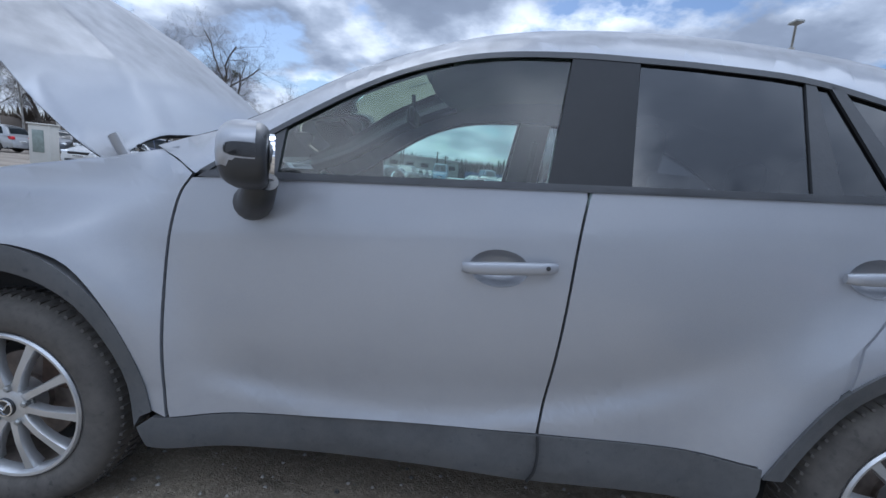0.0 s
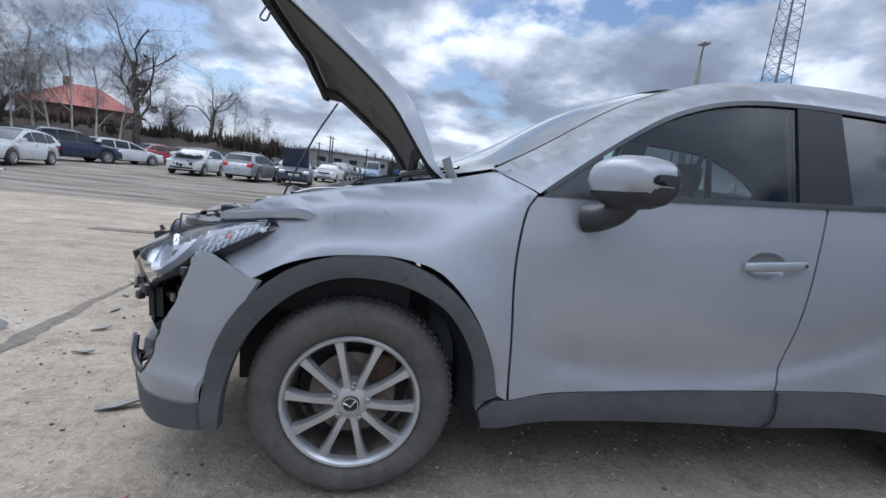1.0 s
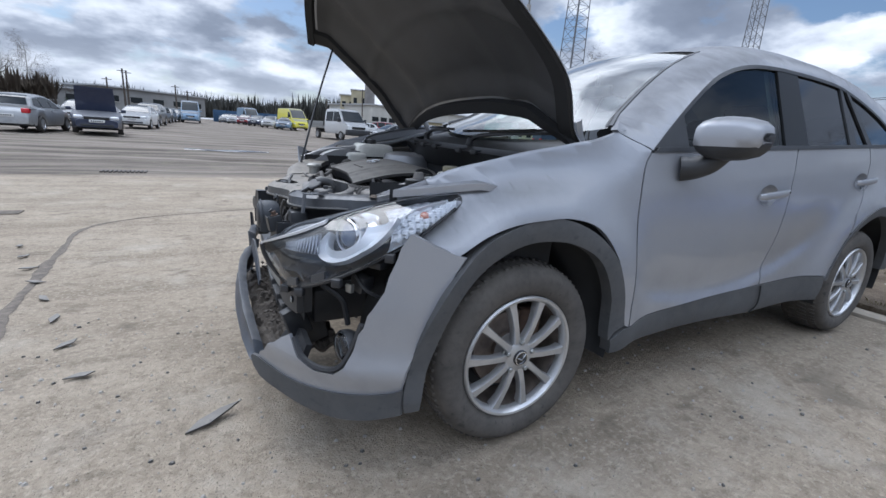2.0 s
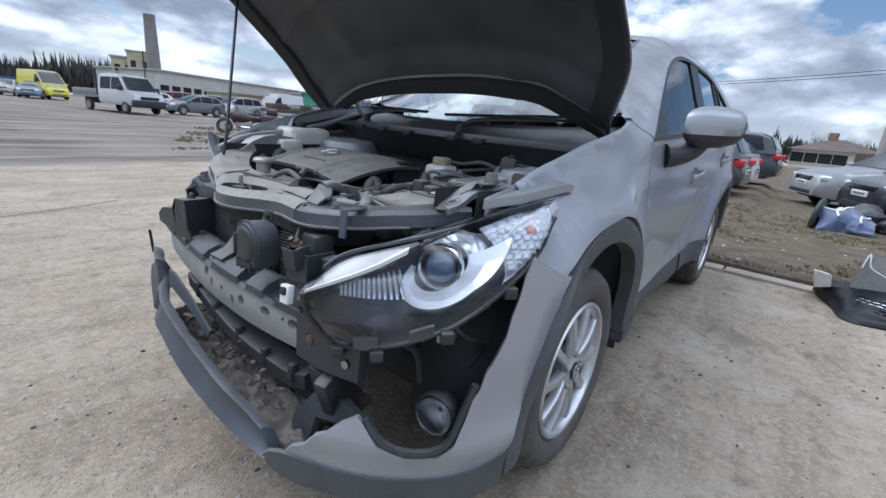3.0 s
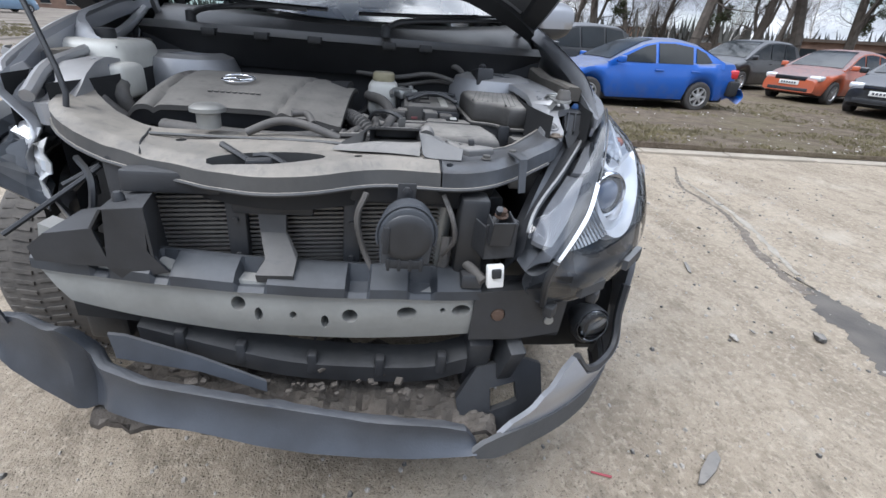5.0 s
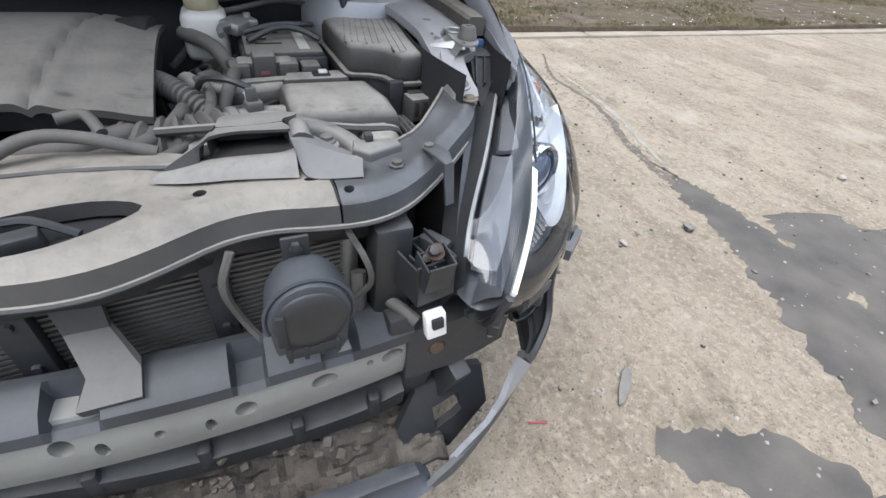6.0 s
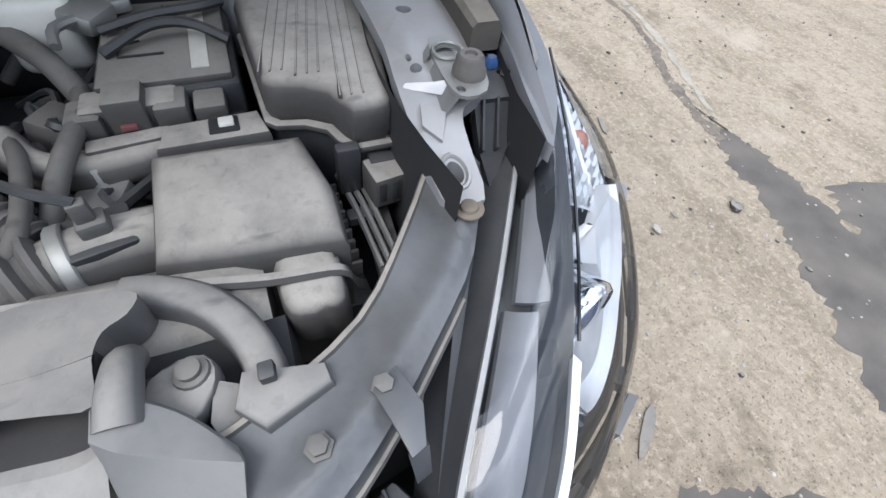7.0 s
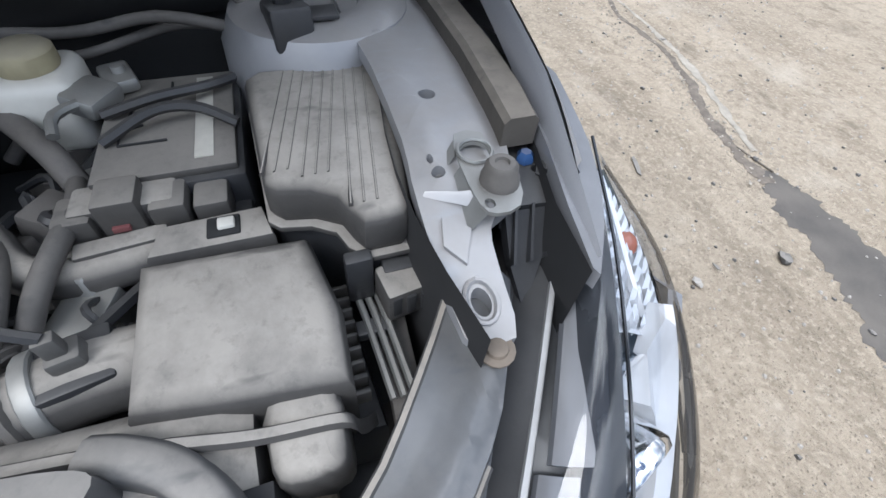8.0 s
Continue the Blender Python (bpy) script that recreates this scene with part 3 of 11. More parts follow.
ribbon("puddle", [(-15.5, 14.6), (-14.0, 14.4), (-12.4, 14.7)], ([(0, 0.1), (0.5, 0.25), (1, 0.1)], [(0, 0.1), (0.5, 0.25), (1, 0.1)]), WATER, "shallow puddle in the dirt", "puddle", 0.06, 37, 0.5)
bm = bmesh.new()
plate(bm, [(-3.9, 4.98), (-2.75, 5.02), (-2.75, 5.22), (-3.9, 5.18)], -0.02, 0.012, 0.004)
solid("drain_cover", bm, CRACK, "long narrow drain cover in the slab", "drain", "", "structure")
for k in range(11):
    grid_bar = bmesh.new()
    box(grid_bar, (-2.75 + 0.07 * k, 9.25, 0.0), (-2.71 + 0.07 * k, 9.55, 0.028), 0.003)
    if not k:
        DRAIN = thing("drain_grate", (-2.4, 9.4, 0.0), "dark iron drain grate in the slab", "drain", "", "structure")
    part("bar", grid_bar, plain("iron_bar", (0.10, 0.09, 0.08), 0.7, 0.5) if not k else bpy.data.materials["iron_bar"], DRAIN)

rng = random.Random(5)


def pebbles(name, count, area, sizes, mat, label):
    vs, fs = [], []
    for _ in range(count):
        x, y = area(rng)
        r = sizes[0] + (sizes[1] - sizes[0]) * rng.random() ** 3
        z, a = ground_z(x, y), rng.random() * 6.3
        b = len(vs)
        for k in range(5):
            t = a + k * 1.257
            q = r * (0.7 + 0.5 * rng.random())
            vs.append((x + q * math.cos(t), y + q * math.sin(t) * 0.8, z - 0.001))
        for k in range(4):
            t = a + 0.4 + k * 1.571
            vs.append((x + 0.55 * r * math.cos(t), y + 0.5 * r * math.sin(t), z + r * (0.5 + 0.4 * rng.random())))
        fs += [(b + k, b + (k + 1) % 5, b + 5 + k % 4) for k in range(5)] + [(b + 5 + k, b + 5 + (k + 1) % 4, b + (k + 1) % 5) for k in range(4)] + [(b + 5, b + 6, b + 7, b + 8)]
    me = bpy.data.meshes.new(name)
    me.from_pydata(vs, [], fs)
    me.materials.append(mat)
    return tagged(new(name, me), label, "gravel", "", "stuff")


def near_car(r):
    return r.uniform(-2.4, 2.6), r.uniform(-3.2, 1.8)


def along_crack(r):
    k = r.random()
    return 0.2 + 2.0 * k + r.gauss(0, 0.05), -1.52 - 0.35 * k + r.gauss(0, 0.07)


pebbles("gravel", 4200, near_car, (0.0015, 0.011), STONE, "small scattered stones and grit")
pebbles("gravel", 500, along_crack, (0.002, 0.012), PALE, "pale concrete crumbs along the crack")
pebbles("gravel", 1100, near_car, (0.002, 0.013), SHARD, "dark crumbs of plastic and dirt")


def chunk(name, at, size, mat, label, category, seed, flat=0.6):
    bm = bmesh.new()
    bmesh.ops.create_icosphere(bm, subdivisions=2, radius=1.0)
    for v in bm.verts:
        k = 1 + 0.45 * noise.noise(v.co * 1.4 + Vector((seed, 0, 0)))
        v.co = Vector((v.co.x * size * k, v.co.y * size * 0.75 * k, v.co.z * size * flat * k))
    z = -min(v.co.z for v in bm.verts)
    for v in bm.verts:
        v.co += Vector((at[0], at[1], ground_z(*at) + z - 0.002))
    return solid(name, bm, mat, label, category, "stones on the yard" if category == "stone" else "", crease=30)


chunk("stone", (-0.113, -1.22), 0.030, SHARD, "dark lump of dirt lying on concrete", "stone", 1)
chunk("stone", (-0.10, -0.83), 0.022, STONE, "small grey stone on dusty concrete", "stone", 2)
chunk("stone", (-0.02, -2.6), 0.026, STONE, "small grey stone on dusty concrete", "stone", 3)
for k in range(16):
    chunk("stone", (rng.uniform(-1.5, 2.2), rng.uniform(-2.8, -0.2)), rng.uniform(0.008, 0.016), STONE if k % 2 else SHARD, "small stone chip on dusty concrete", "stone", 4 + k)


def scrap(name, at, turn, outline, thick, mat, label, tilt=0.0, curl=0.0):
    """A flat broken piece on the ground."""
    bm = bmesh.new()
    plate(bm, outline, 0, thick, min(0.0012, thick * 0.3))
    c, s = math.cos(radians(turn)), math.sin(radians(turn))
    for v in bm.verts:
        x, y, z = v.co
        z += curl * x * x + tilt * (x + 0.1)
        v.co = Vector((at[0] + c * x - s * y, at[1] + s * x + c * y, ground_z(*at) + z + 0.003))
    return solid(name, bm, mat, label, "debris")


RED_BIT = plain("red_plastic", (0.30, 0.05, 0.06), 0.45, 0.0, 0.25, 30.0, 90.0, 0.1)
scrap("plastic_shard", (-0.694, -0.326), 128, [(-0.085, -0.010), (-0.05, -0.020), (0.03, -0.016), (0.085, -0.004), (0.07, 0.008), (0.0, 0.016), (-0.06, 0.012)], 0.007, SHARD, "dark grey broken plastic shard on concrete", 0.02)
scrap("plastic_shard", (-0.70, 0.01), 70, [(-0.03, -0.004), (0.03, -0.002), (0.028, 0.004), (-0.028, 0.004)], 0.004, RED_BIT, "small red plastic splinter on concrete")
scrap("plastic_shard", (-1.0, 0.57), 25, [(-0.10, -0.012), (-0.02, -0.03), (0.06, -0.014), (0.11, 0.0), (0.05, 0.02), (-0.04, 0.018)], 0.008, SHARD, "curled black plastic scrap on the yard", 0.12)
scrap("plastic_shard", (0.52, -1.0), -20, [(-0.07, -0.008), (0.0, -0.014), (0.06, -0.006), (0.05, 0.008), (-0.05, 0.008)], 0.005, SHARD, "thin black splinter on concrete", 0.03)
scrap("twig", (0.40, -1.57), 8, [(-0.10, -0.004), (0.1, -0.003), (0.1, 0.002), (-0.1, 0.003)], 0.006, CRACK, "thin dark stick lying beside the crack")
scrap("plastic_shard", (1.5, 4.7), 30, [(-0.14, -0.03), (0.10, -0.04), (0.15, 0.02), (-0.08, 0.05)], 0.02, SHARD, "dark scrap lying on the yard", 0.05)
for k in range(14):
    scrap("plastic_shard", (rng.uniform(-2.2, 1.6), rng.uniform(-2.6, -0.4)), rng.uniform(0, 360), [(-0.02, -0.004), (0.012, -0.008), (0.022, 0.001), (0.0, 0.008)], 0.003, SHARD if k % 3 else PALE, "small flat splinter on concrete", 0.1)
for k in range(8):
    scrap("plastic_shard", (-1.5 - 0.12 * k, 1.1 + 0.35 * k), 40 * k, [(-0.05, -0.01), (0.03, -0.022), (0.06, 0.004), (0.0, 0.02)], 0.006, SHARD, "dark splinter on the slab", 0.08)

# kerb and the rough verge behind it
CONC = plain("kerb_concrete", (0.30, 0.265, 0.215), 0.92, 0.0, 0.2, 4.0, 60.0, 0.6, 0.0, 0.0, (0.3, 0.3, 0.3), 0.3, 0.005)
KERB = thing("kerb", (3.4, 0.0, 0.0), "weathered pale concrete kerb stones", "kerb", "", "structure")
y = 1.9
while y > -15:
    y1 = y - 1.0
    bm = bmesh.new()
    box(bm, (-0.09, -0.494, -0.1), (0.09, 0.494, 0.022 + 0.010 * rng.random()), 0.012)
    a = math.atan2(kerb_x(y) - kerb_x(y1), y - y1)
    for v in bm.verts:
        v.co = Matrix.Rotation(-a, 3, "Z") @ v.co + Vector(((kerb_x(y) + kerb_x(y1)) / 2, (y + y1) / 2, 0))
    part("kerb_stone", bm, CONC, KERB)
    y = y1


def verge_material():
    m, t, p = mat_nodes("verge_soil")
    v = coords(t)
    a, b, c = noise_of(t, v, 0.6, 7.0, 0.6), noise_of(t, v, 4.0, 8.0, 0.7), noise_of(t, v, 45.0, 6.0, 0.7)
    col = mix_of(t, ramp_of(t, b, [(0.32, 0.0), (0.66, 1.0)]), (0.075, 0.058, 0.044), (0.175, 0.142, 0.108))
    col = mix_of(t, ramp_of(t, a, [(0.46, 0.0), (0.68, 0.6)]), col, (0.135, 0.118, 0.068))
    col = mix_of(t, ramp_of(t, c, [(0.55, 0.0), (0.8, 0.7)]), col, (0.30, 0.26, 0.20))
    t.links.new(col, p.inputs["Base Color"])
    p.inputs["Roughness"].default_value = 1.0
    p.inputs["Specular IOR Level"].default_value = 0.1
    bump_of(t, p, math_of(t, "ADD", c, math_of(t, "MULTIPLY", b, 2.0)), 1.0, 0.03)
    return m


def verge_z(x, y):
    n = Vector((x, y, 3.0))
    fall = 0.055 * max(0.0, min(5.0, x - kerb_x(y) - 0.4)) if y < 0 else 0.02 * max(0.0, min(5.0, x - kerb_x(y) - 0.4))
    return 0.045 - fall + 0.035 * noise.noise(n * 0.7) + 0.016 * noise.noise(n * 3.1)


def verge_fn(u, v):
    y = 9.0 - 60 * v ** 1.6 if v < 1 else -51.0
    x0 = kerb_x(min(y, 1.9)) + 0.07 + max(0, y - 1.9) * 0.9
    x = x0 + 45 * u ** 2.2
    return Vector((x, y, verge_z(x, y) * smoothstep(0, 0.02, u) + 0.03))


solid("verge", grid(verge_fn, 110, 150), verge_material(), "bare brown soil verge with dead grass and litter", "ground", "", "structure")
GRASS = plain("dry_grass", (0.165, 0.142, 0.078), 0.9, 0.0, 0.45, 1.5, 30.0, 0.1)
LITTER = plain("litter_bits", (0.62, 0.60, 0.56), 0.7, 0.0, 0.3, 3.0, 30.0, 0.1)


def blades(name, count, area, tall, mat, label):
    vs, fs = [], []
    for _ in range(count):
        x, y, z = area(rng)
        for k in range(5):
            a, h, lean = rng.random() * 6.3, tall * rng.uniform(0.4, 1.2), rng.uniform(0.2, 1.4)
            w = 0.004 + 0.004 * rng.random()
            bx, by = x + rng.gauss(0, 0.02), y + rng.gauss(0, 0.02)
            dx, dy = math.cos(a), math.sin(a)
            b = len(vs)
            vs += [(bx - dy * w, by + dx * w, z - 0.01), (bx + dy * w, by - dx * w, z - 0.01), (bx + dx * h * lean * 0.4, by + dy * h * lean * 0.4, z + h * 0.6), (bx + dx * h * lean, by + dy * h * lean, z + h * (1.0 - 0.3 * lean))]
            fs += [(b, b + 1, b + 2), (b + 1, b + 3, b + 2)]
    me = bpy.data.meshes.new(name)
    me.from_pydata(vs, [], fs)
    me.materials.append(mat)
    return tagged(new(name, me), label, "grass", "", "stuff")


def on_verge(r):
    while True:
        y = r.uniform(-13, 3.0)
        x = kerb_x(y) + 0.12 + 7 * r.random() ** 2
        if noise.noise(Vector((x * 0.6, y * 0.6, 1.0))) > -0.08 + 0.25 * r.random():
            return x, y, verge_z(x, y) + 0.03


def litter_spot(r):
    y = r.uniform(-13, 3.0)
    x = kerb_x(y) + 0.1 + 5 * r.random() ** 2
    return x, y


def far_grass(r):
    while True:
        x, y = r.uniform(2.0, 26.0), r.uniform(11.5, 24.0)
        if noise.noise(Vector((x * 0.3, y * 0.5, 6.0))) > 0.02 and x > 0.5 * y - 3:
            return x, y, ground_z(x, y)


blades("grass", 5200, on_verge, 0.045, GRASS, "short dry yellow-green grass on soil")
blades("grass", 2600, far_grass, 0.10, GRASS, "patchy dull grass on rutted dirt")
vs, fs = [], []
for _ in range(420):
    x, y = litter_spot(rng)
    r, a, z = rng.uniform(0.006, 0.03), rng.random() * 6.3, verge_z(x, y) + 0.036
    b = len(vs)
    vs += [(x + r * math.cos(a + k * 1.57) * rng.uniform(0.5, 1.2), y + r * math.sin(a + k * 1.57) * rng.uniform(0.5, 1.2), z + rng.uniform(0, 0.012)) for k in range(4)]
    fs.append((b, b + 1, b + 2, b + 3))
me = bpy.data.meshes.new("litter")
me.from_pydata(vs, [], fs)
me.materials.append(LITTER)
tagged(new("litter", me), "scattered pale litter and plastic crumbs on soil", "litter", "", "stuff")


# ---- the wrecked crossover: body ----
CAR = thing("car", (1.3, YC, 0.0), "silver-grey crossover car with raised hood and torn-off front bumper", "car")
HOME[CAR.name] = Vector((1.3, YC, 0.0))
WHEELBASE, HUB_Z = 2.70, 0.355

ROOF_LINE = spline([(0.45, 1.175), (0.65, 1.31), (0.88, 1.455), (1.05, 1.540), (1.30, 1.630), (1.58, 1.678), (1.95, 1.692), (2.28, 1.672), (2.57, 1.625), (2.85, 1.53), (3.10, 1.43), (3.32, 1.30)], 4)
WINDOW_LINE = spline([(0.565, 1.112), (0.745, 1.245), (0.93, 1.37), (1.08, 1.455), (1.24, 1.513), (1.40, 1.543), (1.60, 1.556), (1.78, 1.556), (2.01, 1.550), (2.27, 1.526), (2.60, 1.425), (2.90, 1.268)], 4)
FENDER_TOP = [(-0.40, 0.925), (-0.296, 0.962), (-0.2, 1.005), (0.0, 1.055), (0.2, 1.098), (0.35, 1.128), (0.52, 1.19)]
FENDER_IN = [(-0.40, 0.205), (-0.2, 0.175), (0.0, 0.155), (0.2, 0.14), (0.35, 0.145), (0.52, 0.17)]


def belt(x):
    return 1.078 + 0.055 * x


def side_y(x, z):
    """How far in the left flank lies at a place along the car and a height."""
    zc, zl, zb = 0.942 + 0.097 * (x - 0.5), 0.489 + 0.25 * (x - 1.12) ** 2, belt(x)
    def low(h):
        y = 0.045
        if h > zc:
            y += 0.17 * (h - zc)
        else:
            y -= 0.012 * math.sin(math.pi * min(1, (zc - h) / 0.45))
        fade = smoothstep(0.5, 0.75, x) * (1 - smoothstep(1.9, 2.2, x))
        if h > zl:
            y += fade * 0.017 * math.exp(-((h - zl) / 0.11) ** 1.5)
        else:
            y += fade * 0.017 * smoothstep(-0.07, 0.0, h - zl)
        for hx in (0.0, WHEELBASE):
            d = math.hypot(x - hx, h - HUB_Z)
            y -= 0.055 * math.exp(-((d - 0.50) / 0.13) ** 2)
        return y
    y = low(min(z, zb))
    if z > zb:
        y += 0.42 * (z - zb)
        zr = lerp_at(ROOF_LINE, x)
        y += 1.1 * max(0, z - (zr - 0.12)) ** 2 / 0.12
    if x < 0.56:
        zt, yt = lerp_at(FENDER_TOP, x), lerp_at(FENDER_IN, x)
        w = min(1.0, max(0.0, (z - zt + 0.20) / 0.20))
        roll = low(min(z, zt)) + (yt - low(min(z, zt))) * w ** 2.4
        k = 1 - smoothstep(0.42, 0.56, x)
        y = y * (1 - k) + roll * k
    if x < -0.25:
        y += 1.2 * (-0.25 - x) ** 2
    if x > 3.0:
        y += 0.5 * (x - 3.0) ** 2
    return y


def flank(x, z):
    return (x, side_y(x, z), z)


def proud(d):
    return lambda x, z: (x, side_y(x, z) - d, z)


def both(name, make, mat, parent=None, label="", crease=38):
    """The same part on either flank."""
    a = part(name, make(), mat, parent or CAR, label, crease, True)
    b = part(name, mirror(make()), mat, parent or CAR, label, crease, True)
    return a, b


def join(bm, other):
    me = bpy.data.meshes.new("tmp")
    other.to_mesh(me)
    other.free()
    bm.from_mesh(me)
    bpy.data.meshes.remove(me)
    return bm


ARCH_OUT = spline([(0.482, 0.424), (0.448, 0.56), (0.37, 0.71), (0.255, 0.828), (0.12, 0.868), (0.0, 0.868), (-0.116, 0.855), (-0.225, 0.822), (-0.325, 0.764)], 4)
REAR_ARCH = spline([(2.205, 0.436), (2.263, 0.55), (2.348, 0.69), (2.448, 0.785), (2.58, 0.85), (2.70, 0.868), (2.82, 0.855), (2.95, 0.80), (3.06, 0.70), (3.14, 0.55), (3.17, 0.42)], 4)
DOOR_SEAM = spline([(0.560, 1.110), (0.522, 1.035), (0.503, 0.86), (0.512, 0.60), (0.524, 0.405)], 6)
MID_SEAM = spline([(1.649, 1.165), (1.634, 1.03), (1.622, 0.78), (1.609, 0.58), (1.595, 0.457)], 6)
REAR_SEAM = spline([(2.455, 1.213), (2.485, 1.10), (2.45, 0.95), (2.36, 0.80)], 5)
INWARD = (0, 0.022, 0)


def cup_hole(x0, z0):
    return [(x0 + 0.10 + 0.080 * math.cos(a), z0 + 0.004 + 0.051 * math.sin(a)) for a in np.linspace(0, 2 * math.pi, 25)[:-1]]


def make_fender(whole=True):
    top = spline([p for p in FENDER_TOP if -0.3 <= p[0] < 0.5], 4)
    outline = top + [(0.46, 1.165)] + [(x - 0.004, z) for x, z in DOOR_SEAM] + ARCH_OUT + spline([(-0.335, 0.772), (-0.40, 0.81), (-0.432, 0.832)], 3) + spline([(-0.415, 0.855), (-0.36, 0.895), (-0.305, 0.93)], 3)
    bm = sheet(outline, flank, 0.03, INWARD)
    for v in bm.verts:
        v.co.y -= 0.022 * smoothstep(0.84, 0.95, v.co.z) * smoothstep(0.10, -0.15, v.co.x)
    tip = sheet([(-0.30, 0.070), (-0.36, 0.125), (-0.388, 0.200), (-0.30, 0.193), (-0.20, 0.176), (-0.20, 0.09)],
                lambda x, y: (x, y, 0.938 + 0.24 * (x + 0.296) + 0.16 * (y - 0.064) - 0.6 * max(0, 0.13 - y) * max(0, x + 0.24)), 0.03, (0, 0, -0.015))
    return join(bm, tip) if whole else bm


part("fender", make_fender(False), SILVER, CAR, "", 38, True)


def cut_front(bm, x0):
    """Tear away all that lies ahead of a place."""
    bmesh.ops.delete(bm, geom=[v for v in bm.verts if v.co.x < x0 + 0.05 * noise.noise(v.co * 7.0)], context="VERTS")
    return bm


def crumpled():
    """The far front wing, buckled by the crash."""
    bm = mirror(make_fender())
    for v in bm.verts:
        k = smoothstep(0.05, -0.3, v.co.x)
        n = noise.noise_vector(v.co * 9.0) * 0.05 + noise.noise_vector(v.co * 21.0) * 0.02
        v.co += n * k + Vector((0.08, -0.20, -0.03)) * k
    return cut_front(bm, -0.14)


part("fender", crumpled(), SILVER, CAR, "crumpled silver front wing", 30, True)


def make_front_door():
    top = [(x, belt(x) - 0.006) for x in np.linspace(0.60, 1.640, 8)]
    bottom = spline([(1.592, 0.459), (1.25, 0.445), (0.90, 0.428), (0.532, 0.406)], 4)
    left = [(x + 0.005, z) for x, z in DOOR_SEAM][::-1][1:-1]
    return sheet(top + [(x - 0.004, z) for x, z in MID_SEAM[1:-1]] + bottom + left, flank, 0.022, INWARD, [cup_hole(1.33, 0.933)])


def make_rear_door():
    top = [(x, belt(x) - 0.006) for x in np.linspace(1.655, 2.445, 8)]
    arch = [p for p in REAR_ARCH if p[0] < 2.352]
    outline = top + [(x - 0.005, z) for x, z in REAR_SEAM[1:]] + arch[::-1] + spline([(2.19, 0.468), (1.90, 0.466), (1.602, 0.459)], 4) + [(x + 0.004, z) for x, z in MID_SEAM[::-1][1:-1]]
    return sheet(outline, flank, 0.03, INWARD, [cup_hole(2.312, 1.008)])


def make_quarter():
    top = [(x, belt(x) - 0.004) for x in np.linspace(2.46, 3.40, 8)]
    arch = [p for p in REAR_ARCH if p[0] > 2.352]
    outline = top + [(3.52, 1.08), (3.56, 0.85), (3.55, 0.60), (3.50, 0.42)] + arch[::-1] + [(x + 0.004, z) for x, z in REAR_SEAM[::-1][1:-1]]
    return sheet(outline, flank, 0.05, INWARD)


front_doors = both("front_door", make_front_door, SILVER)
rear_doors = both("rear_door", make_rear_door, SILVER)
both("quarter_panel", make_quarter, SILVER)
both("rear_jamb", lambda: sheet([(2.26, 0.60), (2.27, 0.86), (2.46, 0.99), (2.56, 0.90), (2.48, 0.775), (2.36, 0.66)], proud(-0.006), 0.05), SILVER)


def make_roof_rail():
    lower = [p for p in WINDOW_LINE][::-1]
    return sheet(ROOF_LINE + [(3.40, 1.268), (2.95, 1.243)] + lower, flank, 0.05, lambda c: (0, 0.03, -0.004))


both("roof_rail", make_roof_rail, SILVER)


def roof_fn(u, v):
    x = 1.20 + 2.10 * u - 0.10 * (1 - u) * (1 - (2 * v - 1) ** 2)
    zr = lerp_at(ROOF_LINE, max(x, 1.2))
    yl = side_y(max(x, 1.2), zr) + 0.002
    return Vector((x, yl + (2 * YC - 2 * yl) * v, zr - 0.002 + 0.045 * (1 - (2 * v - 1) ** 4) * (0.4 + 0.6 * smoothstep(0, 0.3, u))))


part("roof", grid(roof_fn, 30, 20), SILVER, CAR, "", 38, True)
part("headlining", grid(lambda u, v: roof_fn(u, v) + Vector((0.03, 0, -0.045)), 16, 10), LINING, CAR, "pale cloth headlining", 38, True)


def screen_fn(u, v):
    """The windscreen: u up, v across."""
    s = u
    x = 0.475 + 0.735 * s
    z = lerp_at(ROOF_LINE, x) - 0.010
    y = side_y(x, z) + 0.035
    bow = 1 - (2 * v - 1) ** 2
    return Vector((x - bow * (0.21 * (1 - s) + 0.10 * s), y + (2 * YC - 2 * y) * v, z - 0.085 * (1 - s) ** 1.5 * bow + 0.035 * bow * s ** 0.5))


part("windscreen", grid(lambda u, v: screen_fn(u, v), 16, 20), SCREEN, CAR, "dusty clear windscreen", 60, True)
both("windscreen_trim", lambda: tube(bmesh.new(), [screen_fn(u / 8, 0.004) + Vector((-0.004, 0, 0.002)) for u in range(9)], 0.011, 6, 1), BLACK)
both("pillar_lining", lambda: tube(bmesh.new(), [screen_fn(u / 8, 0.012) + Vector((0.02, 0.02, -0.02)) for u in range(9)], 0.032, 8, 1), DASH, label="dark inner pillar trim")


# windows of the flank
def pane(points, n=1):
    return lambda: sheet(spline(points, n, True) if n > 1 else points, proud(-0.008), 0.08)


def under(x, d=0.012):
    return lerp_at(WINDOW_LINE, x) - d


FRONT_PANE = [(0.80, belt(0.80) + 0.012)] + [(x, under(x)) for x in np.linspace(0.80, 1.585, 12)] + [(1.535, belt(1.535) + 0.012)]
REAR_PANE = [(1.757, belt(1.757) + 0.012), (1.78, under(1.78))] + [(x, under(x)) for x in np.linspace(1.86, 2.20, 6)] + [(2.225, under(2.225)), (2.215, belt(2.215) + 0.012)]
VENT_PANE = [(2.285, belt(2.285) + 0.012), (2.245, under(2.245)), (2.285, under(2.285)), (2.425, belt(2.425) + 0.012)]
